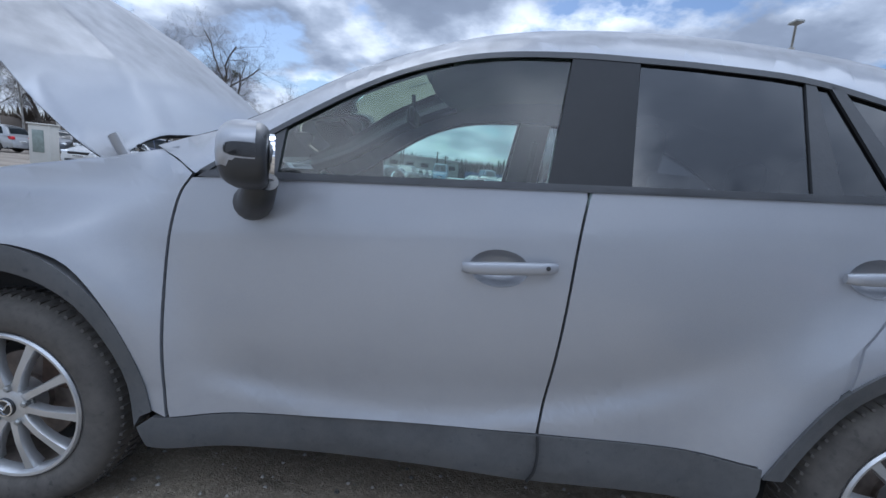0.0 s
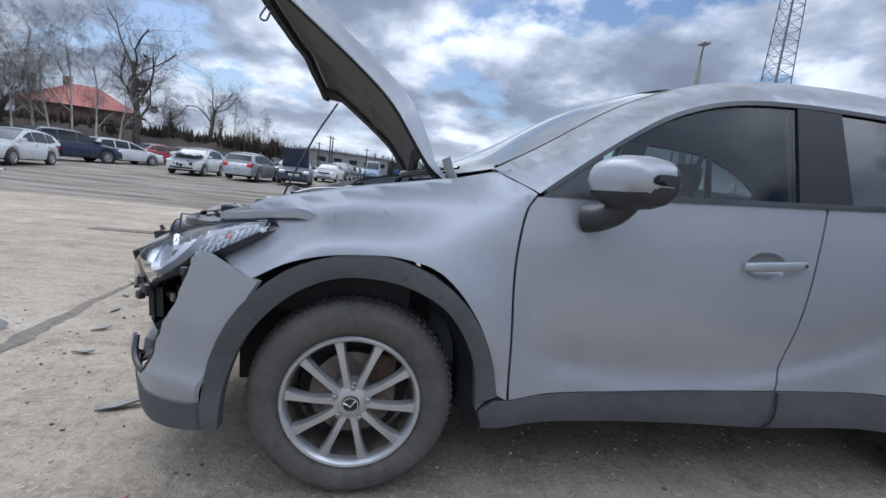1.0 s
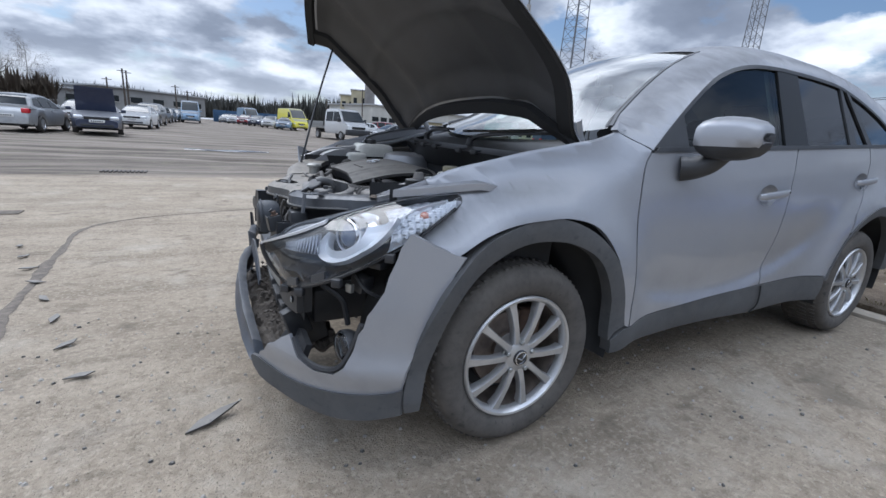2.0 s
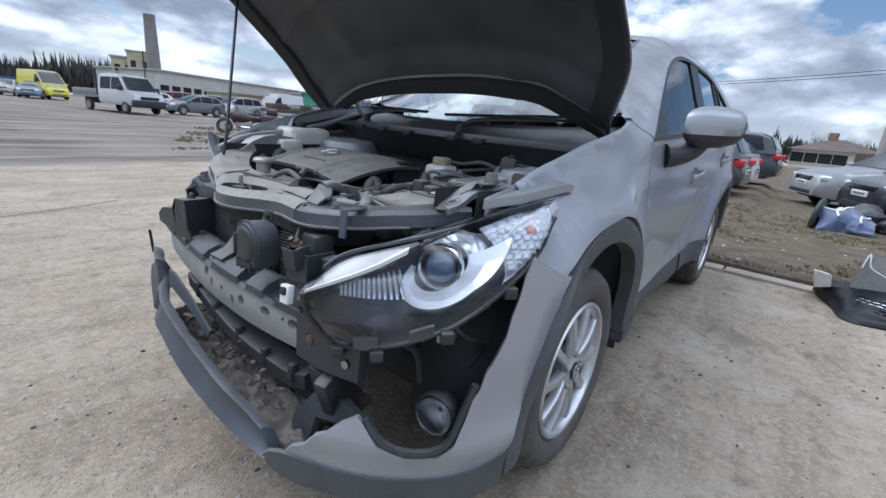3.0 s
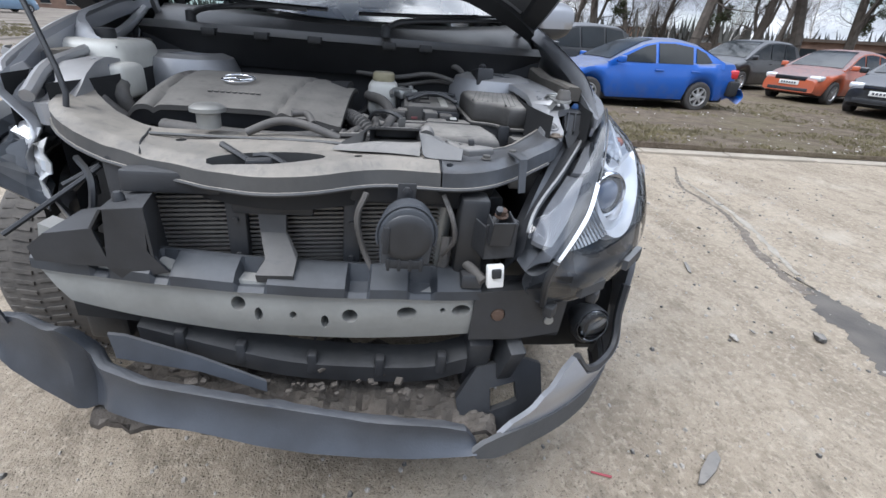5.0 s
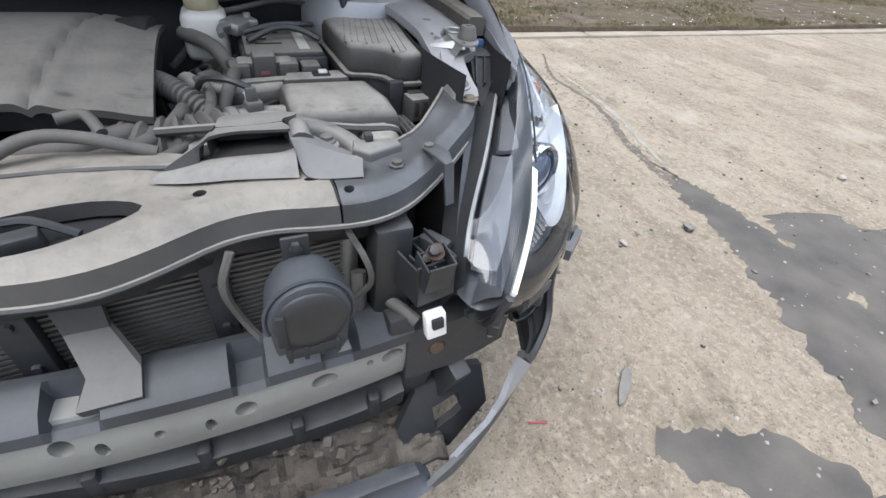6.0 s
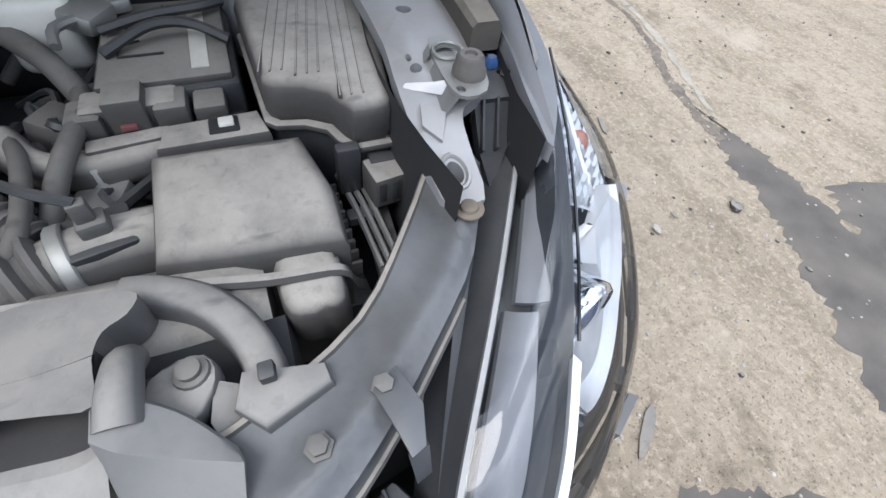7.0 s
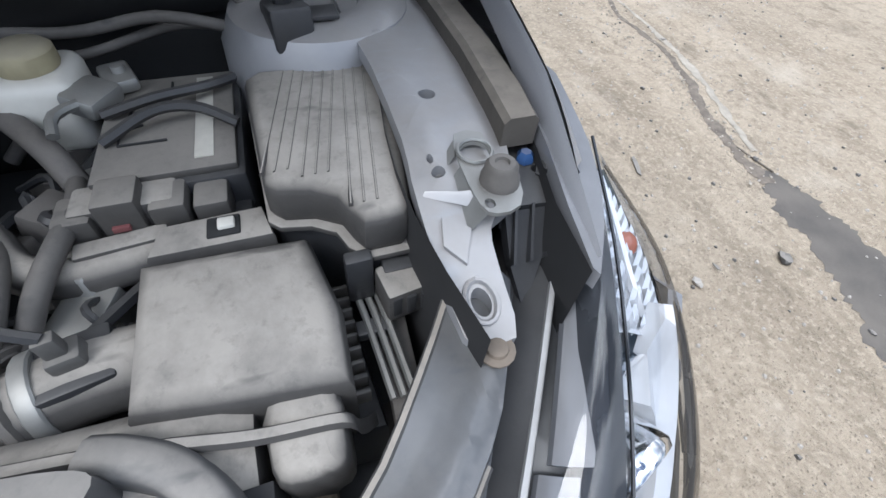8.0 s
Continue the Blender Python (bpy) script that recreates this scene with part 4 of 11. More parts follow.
CORNER_PANE = [(2.475, belt(2.475) + 0.012), (2.315, under(2.315))] + [(x, under(x)) for x in np.linspace(2.36, 2.82, 6)] + [(2.80, belt(2.8) + 0.014)]
for name, points, mat in (("front_window", FRONT_PANE, GLASS), ("rear_window", REAR_PANE, PRIVACY), ("vent_window", VENT_PANE, PRIVACY), ("quarter_window", CORNER_PANE, PRIVACY)):
    for ob in both(name, pane(points), mat, crease=60):
        ob.visible_shadow = False
both("window_sail", lambda: sheet([(0.575, belt(0.575) + 0.006), (0.72, 1.222), (0.795, under(0.795, 0.006)), (0.795, belt(0.795) + 0.004)], proud(-0.003), 0.05, (0, 0.02, 0)), BLACK, label="black mirror corner trim")
both("centre_pillar", lambda: sheet([(1.535, belt(1.535) + 0.006), (1.588, under(1.588, 0.006)), (1.776, under(1.776, 0.006)), (1.755, belt(1.755) + 0.006)], proud(0.0), 0.04, (0, 0.03, 0)), PILLAR, label="gloss black door pillar")
both("rear_pillar_strip", lambda: sheet([(2.215, belt(2.215) + 0.006), (2.222, under(2.222, 0.006)), (2.248, under(2.248, 0.006)), (2.292, belt(2.292) + 0.006)], proud(0.0), 0.04, (0, 0.02, 0)), BLACK)
both("rear_pillar_strip", lambda: sheet([(2.425, belt(2.425) + 0.006), (2.283, under(2.283, 0.006)), (2.318, under(2.318, 0.006)), (2.48, belt(2.48) + 0.006)], proud(0.002), 0.04, (0, 0.02, 0)), BLACK)
both("belt_strip", lambda: sheet([(x, belt(x) - 0.006) for x in np.linspace(0.575, 2.95, 12)] + [(x, belt(x) + 0.014) for x in np.linspace(2.93, 0.60, 12)], proud(0.005), 0.06, (0, 0.015, 0)), BLACK)
both("window_frame", lambda: sheet([(x, under(x, -0.002)) for x in np.linspace(0.575, 2.86, 40)] + [(x, under(x, 0.016)) for x in np.linspace(2.84, 0.60, 40)], proud(0.002), 0.08, (0, 0.015, 0)), BLACK)


# sills, arch trims and wheel houses
def make_sill():
    top = spline([(0.485, 0.404), (0.527, 0.402), (0.90, 0.424), (1.25, 0.442), (1.595, 0.455), (1.95, 0.464), (2.20, 0.462)], 4)
    outline = top + [(2.205, 0.40), (2.19, 0.315), (1.6, 0.296), (1.05, 0.300), (0.54, 0.296), (0.45, 0.293), (0.43, 0.36)]
    return sheet(outline, lambda x, z: (x, side_y(x, 0.47) - 0.004 + 0.9 * max(0, 0.36 - z) ** 1.5, z), 0.04, (0, 0.05, -0.004))


both("sill_trim", make_sill, CLAD, label="dusty dark grey sill cladding")
for side in (0, 1):
    b = bmesh.new()
    tube(b, spline([(1.598, 0.034, 0.455), (1.604, 0.030, 0.40), (1.60, 0.030, 0.345), (1.588, 0.05, 0.296)], 4), 0.0045, 5, 1)
    part("sill_joint", b if side == 0 else mirror(b), DARK_SHADE, CAR, "", 60, True)

ARCH_IN = spline([(0.426, 0.36), (0.377, 0.57), (0.286, 0.702), (0.149, 0.785), (0.005, 0.803), (-0.132, 0.767), (-0.231, 0.705), (-0.328, 0.588), (-0.385, 0.452), (-0.405, 0.30), (-0.419, 0.25)], 4)
ARCH_FULL = ARCH_OUT + spline([(-0.392, 0.68), (-0.445, 0.53), (-0.466, 0.40), (-0.470, 0.30), (-0.462, 0.245)], 4)
ARCH_IN = [(x * 1.045, 0.35 + (z - 0.35) * 1.045) if z > 0.45 else (x * 1.02, z) for x, z in ARCH_IN]


def make_arch():
    outline = ARCH_FULL + ARCH_IN[::-1] + [(0.445, 0.40)]
    return sheet(outline, lambda x, z: (x, side_y(x, max(z, 0.40)) - 0.008 + 0.2 * max(0, 0.3 - z) - 0.03 * smoothstep(-0.22, -0.42, x), z), 0.03, (0, 0.045, 0))


def make_rear_arch():
    inner = [(2.70 + (x - 2.70) * 0.875, HUB_Z + (z - HUB_Z) * 0.875 + 0.005) for x, z in REAR_ARCH]
    return sheet(REAR_ARCH + inner[::-1], proud(0.008), 0.04, (0, 0.045, 0))


NEAR_OUT = spline([(0.484, 0.424), (0.448, 0.56), (0.37, 0.705), (0.255, 0.805), (0.12, 0.862), (0.0, 0.872), (-0.10, 0.853), (-0.214, 0.806), (-0.312, 0.726), (-0.380, 0.633), (-0.435, 0.504), (-0.462, 0.371), (-0.466, 0.30), (-0.458, 0.262)], 4)
NEAR_IN = spline([(0.420, 0.36), (0.392, 0.54), (0.297, 0.696), (0.175, 0.770), (0.045, 0.796), (-0.075, 0.788), (-0.186, 0.738), (-0.274, 0.660), (-0.341, 0.563), (-0.390, 0.428), (-0.406, 0.328), (-0.410, 0.262)], 4)
part("arch_trim", sheet(NEAR_OUT + NEAR_IN[::-1] + [(0.445, 0.40)], lambda x, z: (x, side_y(x, max(z, 0.40)) - 0.010 + 0.2 * max(0, 0.3 - z) - 0.04 * smoothstep(-0.22, -0.42, x), z), 0.03, (0, 0.05, 0)), CLAD, CAR, "dark grey wheel arch cladding", 38)
part("arch_trim", cut_front(mirror(make_arch()), 0.12), CLAD, CAR, "torn dark grey wheel arch cladding", 38, True)
both("arch_trim", make_rear_arch, CLAD, label="dark grey wheel arch cladding")


def wheel_house(hx):
    def fn(u, v):
        a = math.pi * (-0.08 + 1.16 * u)
        return Vector((hx + 0.455 * math.cos(a), 0.02 + 0.30 * v, HUB_Z + 0.02 + 0.44 * math.sin(a)))
    bm = grid(fn, 24, 6)
    wall = grid(lambda u, v: Vector((hx - 0.36 + 0.72 * u, 0.32, 0.25 + 0.5 * v)), 2, 2)
    return join(bm, wall)


for hx in (0.0, WHEELBASE):
    part("wheel_house", wheel_house(hx), DARK_SHADE, CAR, "dark wheel arch liner", 38, True)
    part("wheel_house", cut_front(mirror(wheel_house(hx)), -0.05 if hx == 0.0 else 0.5), DARK_SHADE, CAR, "dark wheel arch liner", 38, True)

# floor, tail and hidden shell
b = bmesh.new()
box(b, (-0.30, 0.42, 0.23), (3.35, 2 * YC - 0.42, 0.33), 0.02)
box(b, (0.50, 0.09, 0.30), (2.20, 2 * YC - 0.09, 0.36), 0.02)
part("floor_pan", b, DARK_SHADE, CAR, "", 38, True)
b = grid(lambda u, v: Vector((3.30 + 0.26 * math.sin(math.pi * (0.5 * (1 - u))) - 0.10 * (2 * v - 1) ** 4, 0.13 + 0.10 * u ** 2 + (2 * YC - 0.26 - 0.20 * u ** 2) * v, 0.62 + 0.84 * u)), 16, 16)
part("tailgate", b, SILVER, CAR, "", 38, True)
b = grid(lambda u, v: Vector((3.50 + 0.10 * math.sin(math.pi * u) - 0.16 * (2 * v - 1) ** 4, 0.10 + (2 * YC - 0.20) * v, 0.28 + 0.40 * u)), 8, 16)
part("rear_bumper", b, CLAD, CAR, "", 38, True)


# door handles and mirrors
def make_handle(x0, z0, tilt):
    b = bmesh.new()
    y = side_y(x0 + 0.12, z0) - 0.022
    pts = [(x0, y + 0.012, z0), (x0 + 0.03, y - 0.004, z0 + 0.03 * tilt), (x0 + 0.13, y - 0.008, z0 + 0.13 * tilt), (x0 + 0.225, y - 0.002, z0 + 0.225 * tilt), (x0 + 0.255, y + 0.016, z0 + 0.25 * tilt)]
    rings = []
    for i, p in enumerate(spline(pts, 4)):
        t = i / (4 * (len(pts) - 1))
        h = 0.014 * (0.55 + 0.45 * math.sin(math.pi * min(1, max(0.06, t * 0.94 + 0.05)))) + 0.004
        rings.append([p + Vector((0, 0.007 * math.cos(a), h * math.sin(a))) for a in np.linspace(0, 2 * math.pi, 13)[:-1]])
    return loft(b, rings)


def make_cup(x0, z0):
    b = bmesh.new()
    cx, n = x0 + 0.10, 18
    rings = []
    for r, d in ((1.0, 0.0), (0.93, 0.006), (0.80, 0.022), (0.55, 0.034), (0.25, 0.038), (0.02, 0.038)):
        rings.append([Vector((cx + 0.082 * r * math.cos(a), side_y(cx + 0.082 * r * math.cos(a), z0 + 0.052 * r * math.sin(a)) + d - 0.001, z0 + 0.004 + 0.052 * r * math.sin(a))) for a in np.linspace(0, 2 * math.pi, n + 1)[:-1]])
    rs = [[b.verts.new(p) for p in r] for r in rings]
    for a, c in zip(rs, rs[1:]):
        for k in range(n):
            b.faces.new((a[k - 1], a[k], c[k], c[k - 1]))
    return b


for doors, x0, z0 in ((front_doors, 1.33, 0.933), (rear_doors, 2.312, 1.008)):
    for i, door in enumerate(doors):
        for name, make, mat in (("handle_cup", make_cup, SILVER), ("handle", lambda a, c: make_handle(a, c, 0.09), SILVER)):
            m = make(x0, z0)
            part(name, m if i == 0 else mirror(m), mat, door, "", 50, True)
b = bmesh.new()
lathe(b, [(0.006, 0.0), (0.006, 0.004)], (1.555, side_y(1.55, 0.955) - 0.030, 0.955), (0, -1, 0), 12)
part("lock", b, BLACK, front_doors[0], "", 38, True)


def mirror_ring(y, sx, sz, cx, cz, n=20):
    """A rounded shell section of the door mirror, blunt behind and round in front."""
    out = []
    for a in np.linspace(0, 2 * math.pi, n + 1)[:-1]:
        c, s = math.cos(a), math.sin(a)
        ex = math.copysign(abs(c) ** (0.45 if c > 0 else 0.75), c)
        out.append(Vector((cx + sx * ex * (0.75 if c > 0 else 1.0), y, cz + sz * math.copysign(abs(s) ** 0.62, s))))
    return out


MIRROR_AT = (0.790, 1.168)


def mirror_shell(low, high, size=1.0, back=9.0):
    """The housing between two heights, as a share of it."""
    rings = []
    for y, k in ((0.006, 0.62), (-0.004, 0.78), (-0.03, 0.93), (-0.07, 1.0), (-0.12, 0.94), (-0.16, 0.78), (-0.180, 0.52), (-0.187, 0.2)):
        ring = mirror_ring(y, 0.078 * (0.55 + 0.45 * k) * size, 0.084 * k * size, MIRROR_AT[0] - 0.030 + 0.42 * (0 - y), MIRROR_AT[1] + 0.012 * (1 - k))
        rear = MIRROR_AT[0] - 0.030 - 0.42 * y + back
        rings.append([Vector((min(p.x, rear), p.y, min(max(p.z, low), high))) for p in ring])
    return loft(bmesh.new(), rings)


MID = MIRROR_AT[1] - 0.030
for flip in (0, 1):
    ear = bmesh.new()
    tube(ear, [(0.735, 0.060, 1.046), (0.760, 0.025, 1.052), (0.790, -0.02, 1.075), (0.815, -0.05, 1.115)], (0.050, 0.038), 16, 5)
    ear = part("door_mirror", ear if not flip else mirror(ear), BLACK, front_doors[flip], "door mirror with black foot and silver cap", 50, True)
    base = mirror_shell(-99, 99, 0.965)
    part("mirror_base", base if not flip else mirror(base), BLACK, CAR, "", 50, True)
    cap = mirror_shell(MID, 99, 1.0, 0.024)
    part("mirror_cap", cap if not flip else mirror(cap), SILVER, CAR, "", 50, True)
    pane_ = loft(bmesh.new(), [[Vector((MIRROR_AT[0] + 0.058 + d - 0.034 * math.cos(a), -0.09 + 0.072 * math.cos(a), MIRROR_AT[1] + 0.055 * math.sin(a))) for a in np.linspace(0, 2 * math.pi, 21)[:-1]] for d in (0.0, 0.012)])
    part("mirror_glass", pane_ if not flip else mirror(pane_), MIRROR, CAR, "", 50, True)


# ---- wheels ----
def make_wheel(tag):
    """A wheel about the origin, its face to -y."""
    hub = part("wheel", lathe(bmesh.new(), [(0.040, -0.028), (0.060, -0.018), (0.066, 0.02), (0.07, 0.06)], (0, 0, 0), (0, 1, 0), 24), ALLOY, tag, "silver ten-spoke alloy wheel with muddy tyre")
    rubber = bmesh.new()
    lathe(rubber, [(0.226, 0.0), (0.236, -0.022), (0.262, -0.037), (0.300, -0.040), (0.322, -0.030), (0.335, -0.014), (0.342, 0.006), (0.347, 0.04), (0.348, 0.10), (0.347, 0.15), (0.340, 0.185), (0.300, 0.205), (0.236, 0.195), (0.226, 0.17)], (0, 0, 0), (0, 1, 0), 72, True)
    tread = bmesh.new()
    for k in range(72):
        a = 2 * math.pi * k / 72
        for y0, y1, r0, r1, lean in ((-0.010, 0.030, 0.328, 0.346, 0.0), (0.040, 0.090, 0.335, 0.3535, 0.02), (0.100, 0.150, 0.335, 0.3535, -0.02)):
            da = 0.031 if k % 2 else 0.026
            ring = []
            for rr in (r0, r1):
                ring.append([Vector((rr * math.sin(a + s * da / 2 + lean * (yy - y0) / 0.05), yy + (0.010 if rr == r1 and yy == y0 and y0 < 0 else 0), rr * math.cos(a + s * da / 2 + lean * (yy - y0) / 0.05))) for s, yy in ((-1, y0), (1, y0), (1, y1), (-1, y1))])
            loft(tread, ring)
    part("tyre", rubber, RUBBER, hub, "worn muddy tyre")
    part("tread", tread, RUBBER, hub, "blocky tyre tread")["kind"] = "stuff"
    part("rim", lathe(bmesh.new(), [(0.233, -0.012), (0.235, -0.026), (0.230, -0.033), (0.222, -0.031), (0.214, -0.020), (0.211, 0.004), (0.226, 0.004)], (0, 0, 0), (0, 1, 0), 72, True), ALLOY, hub)
    part("rim_barrel", lathe(bmesh.new(), [(0.226, 0.005), (0.210, 0.006), (0.198, 0.05), (0.198, 0.16), (0.215, 0.175), (0.228, 0.17)], (0, 0, 0), (0, 1, 0), 72, True), DISC, hub, "dull brown inner barrel")
    spoke = bmesh.new()
    secs = []
    for r, w, y, d in ((0.045, 0.017, -0.020, 0.030), (0.075, 0.0135, -0.026, 0.030), (0.12, 0.0125, -0.029, 0.028), (0.165, 0.0135, -0.026, 0.030), (0.200, 0.0165, -0.022, 0.036), (0.219, 0.020, -0.020, 0.04)):
        secs.append([Vector((x, yy, r)) for x, yy in ((-w, y + d), (-w, y + 0.008), (-w * 0.75, y), (w * 0.75, y), (w, y + 0.008), (w, y + d))])
    loft(spoke, secs)
    first = part("spoke", spoke, ALLOY, hub)
    for k in range(1, 10):
        ob = new("spoke", first.data)
        ob.parent = hub
        ob.matrix_basis = Matrix.Rotation(2 * math.pi * k / 10, 4, "Y")
    first.matrix_basis = Matrix.Identity(4)
    nut = part("lug_nut", lathe(bmesh.new(), [(0.016, 0.012), (0.0155, 0.004), (0.010, 0.002), (0.010, -0.014), (0.006, -0.018)], (0, 0, 0.057), (0, 1, 0), 6), STEEL, hub)
    nut.matrix_basis = Matrix.Rotation(math.pi / 10, 4, "Y") @ Matrix.Translation((0, -0.016, 0))
    for k in range(1, 5):
        ob = new("lug_nut", nut.data)
        ob.parent = hub
        ob.matrix_basis = Matrix.Rotation(2 * math.pi * k / 5 + math.pi / 10, 4, "Y") @ Matrix.Translation((0, -0.016, 0))
    part("hub_cap", lathe(bmesh.new(), [(0.030, -0.022), (0.030, -0.033), (0.026, -0.036), (0.001, -0.036)], (0, 0, 0), (0, 1, 0), 28), GLOSS_BLACK, hub)
    part("cap_ring", lathe(bmesh.new(), [(0.027, -0.036), (0.027, -0.0385), (0.0235, -0.0385), (0.0235, -0.036)], (0, 0, 0), (0, 1, 0), 28, True), CHROME, hub)
    wing = bmesh.new()
    for s in (-1, 1):
        tube(wing, [(0.0, -0.038, -0.006), (s * 0.010, -0.038, 0.004), (s * 0.020, -0.038, 0.011)], 0.003, 6, 3)
    part("cap_emblem", wing, CHROME, hub)
    disc = lathe(bmesh.new(), [(0.148, 0.055), (0.150, 0.062), (0.150, 0.078), (0.148, 0.082), (0.075, 0.082), (0.07, 0.04)], (0, 0, 0), (0, 1, 0), 40)
    part("brake_disc", disc, DISC, hub, "rusty brake disc")
    cal = bmesh.new()
    box(cal, (0.06, 0.04, 0.01), (0.165, 0.115, 0.125), 0.018, turned(0, 20, 0))
    part("brake_caliper", cal, RUST, hub, "rusty brake caliper")
    part("back_plate", lathe(bmesh.new(), [(0.19, 0.10), (0.19, 0.105), (0.02, 0.13)], (0, 0, 0), (0, 1, 0), 32), DARK_SHADE, hub)
    return hub


HOME["wheel_tag"] = Vector()
first_wheel = make_wheel(CAR)
for o in (first_wheel, *first_wheel.children_recursive):
    if o is first_wheel or o.name.startswith(("tyre", "tread", "rim", "hub_cap", "cap_", "brake", "back", "spoke", "lug")):
        me = o.data
        if "moved" not in me:
            me.transform(Matrix.Translation(HOME[CAR.name]))
            me["moved"] = 1


def place_wheel(ob, x, y, flip, steer, roll):
    m = Matrix.Translation(Vector((x, y, HUB_Z)) - HOME[CAR.name]) @ Matrix.Rotation(radians(steer) + (math.pi if flip else 0), 4, "Z") @ Matrix.Rotation(radians(roll), 4, "Y")
    ob.matrix_basis = m


place_wheel(first_wheel, 0.0, 0.052, False, 0.0, -14)
for x, y, flip, roll in ((WHEELBASE, 0.052, False, 22), (0.0, 2 * YC - 0.052, True, 40), (WHEELBASE, 2 * YC - 0.052, True, 11)):
    made = copy_thing(first_wheel, Matrix.Identity(4))
    made.parent = CAR
    place_wheel(made, x, y, flip, 0.0, roll)
for o in CAR.children_recursive:
    if o.data and "moved" in o.data:
        del o.data["moved"]


# ---- hood ----
HOOD_LINE = spline([(0.285, 1.118), (0.205, 1.172), (0.150, 1.238), (0.062, 1.352), (-0.045, 1.447), (-0.205, 1.568), (-0.33, 1.660), (-0.47, 1.752), (-0.58, 1.815)], 4)
HOOD_LEN = [0.0]
for p, q in zip(HOOD_LINE, HOOD_LINE[1:]):
    HOOD_LEN.append(HOOD_LEN[-1] + math.hypot(q[0] - p[0], q[1] - p[1]))
HOOD_LEN = [a / HOOD_LEN[-1] for a in HOOD_LEN]


def hood_at(u, v, down=0.0, shrink=1.0):
    """A place on the raised hood: u from hinge to nose, v from -1 to 1 across."""
    lead = 1.0 - 0.24 * abs(v) ** 2.0
    start = 0.14 * (1 - abs(v) ** 3.2)
    s = start + (lead - start) * u
    x, z = np.interp(s, HOOD_LEN, [p[0] for p in HOOD_LINE]), np.interp(s, HOOD_LEN, [p[1] for p in HOOD_LINE])
    x2, z2 = np.interp(min(1, s + 0.02), HOOD_LEN, [p[0] for p in HOOD_LINE]), np.interp(min(1, s + 0.02), HOOD_LEN, [p[1] for p in HOOD_LINE])
    x1, z1 = np.interp(max(0, s - 0.02), HOOD_LEN, [p[0] for p in HOOD_LINE]), np.interp(max(0, s - 0.02), HOOD_LEN, [p[1] for p in HOOD_LINE])
    t = Vector((x2 - x1, 0, z2 - z1)).normalized()
    n = Vector((-t.z, 0, t.x)) if t.x > 0 else Vector((t.z, 0, -t.x))
    half = 0.750 + 0.090 * smoothstep(0.0, 0.28, s) - 0.06 * s ** 2.5
    crown = 0.115 * (1 - abs(v) ** 2.4) * (0.45 + 0.55 * smoothstep(0.0, 0.35, s)) + 0.014 * math.exp(-((abs(v) - 0.62) / 0.10) ** 2)
    nose = 0.05 * smoothstep(0.86, 1.0, u)
    c = Vector((x, YC + half * v * shrink, z - 0.018 * (v + 1))) + n * (crown - nose - down - 0.012 * abs(v) ** 10)
    return c


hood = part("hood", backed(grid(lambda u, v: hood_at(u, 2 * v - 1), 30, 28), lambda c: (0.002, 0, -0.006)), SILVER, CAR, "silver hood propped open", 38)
rim = bmesh.new()
for s in (-1, 1):
    rings = []
    for i in range(25):
        u = i / 24
        a, bb, c2, d2 = hood_at(u, 0.992 * s, 0.004), hood_at(u, 0.985 * s, 0.016), hood_at(u, 0.90 * s, 0.030), hood_at(u, 0.89 * s, 0.006)
        rings.append([a, bb, c2, d2])
    loft(rim, rings)
for u0, u1 in ((0.0, 0.055), (0.955, 0.995)):
    rings = []
    for i in range(29):
        v = -0.985 + 1.97 * i / 28
        rings.append([hood_at(u0, v, 0.005), hood_at(u0, v, 0.034), hood_at(u1, v, 0.034), hood_at(u1, v, 0.005)])
    loft(rim, rings)
part("hood_frame", rim, DARK_SHADE, hood, "dark painted hood frame", 38)


def liner_fn(u, v):
    w, k = 2 * v - 1, 0.07 + 0.87 * u
    rib = 0.010 * math.exp(-((abs(w) - 0.55) / 0.05) ** 2) + 0.010 * math.exp(-((u - 0.5) / 0.03) ** 2) - 0.008 * math.exp(-((u - 0.12) / 0.04) ** 2)
    puff = 0.010 * (1 - w ** 8) * (1 - (2 * u - 1) ** 8)
    return hood_at(k, 0.90 * w, 0.012 + puff + rib)


part("hood_liner", grid(liner_fn, 36, 36), LINER, hood, "black sound-deadening mat under the hood", 38)
latch = bmesh.new()
tube(latch, [hood_at(0.975, 0.02, 0.03), hood_at(0.97, 0.02, 0.085), hood_at(0.985, -0.03, 0.09), hood_at(0.985, -0.03, 0.03)], 0.005, 6, 3)
part("hood_striker", latch, STEEL, hood, "", 50)
for s in (-1, 1):
    hinge = bmesh.new()
    y = YC + 0.02 + s * 0.66
    tube(hinge, [(0.42, y, 1.055), (0.40, y, 1.09), (0.36, y, 1.12), (0.30, y, 1.19)], 0.014, 6, 3)
    part("hood_hinge", hinge, SILVER_IN, CAR, "", 50, True)
prop = bmesh.new()
tube(prop, [(-0.53, 1.255, 0.925), (-0.51, 1.262, 1.00), (-0.40, 1.40, 1.30), (-0.315, 1.52, 1.49), (-0.295, 1.55, 1.535)], 0.0055, 8, 3)
part("hood_prop", prop, BLACK, CAR, "thin black hood prop rod", 60)


# ---- cabin ----
def make_seat(y):
    b = bmesh.new()
    box(b, (1.28, y - 0.24, 0.52), (1.80, y + 0.24, 0.70), 0.07, None, 4)
    return b


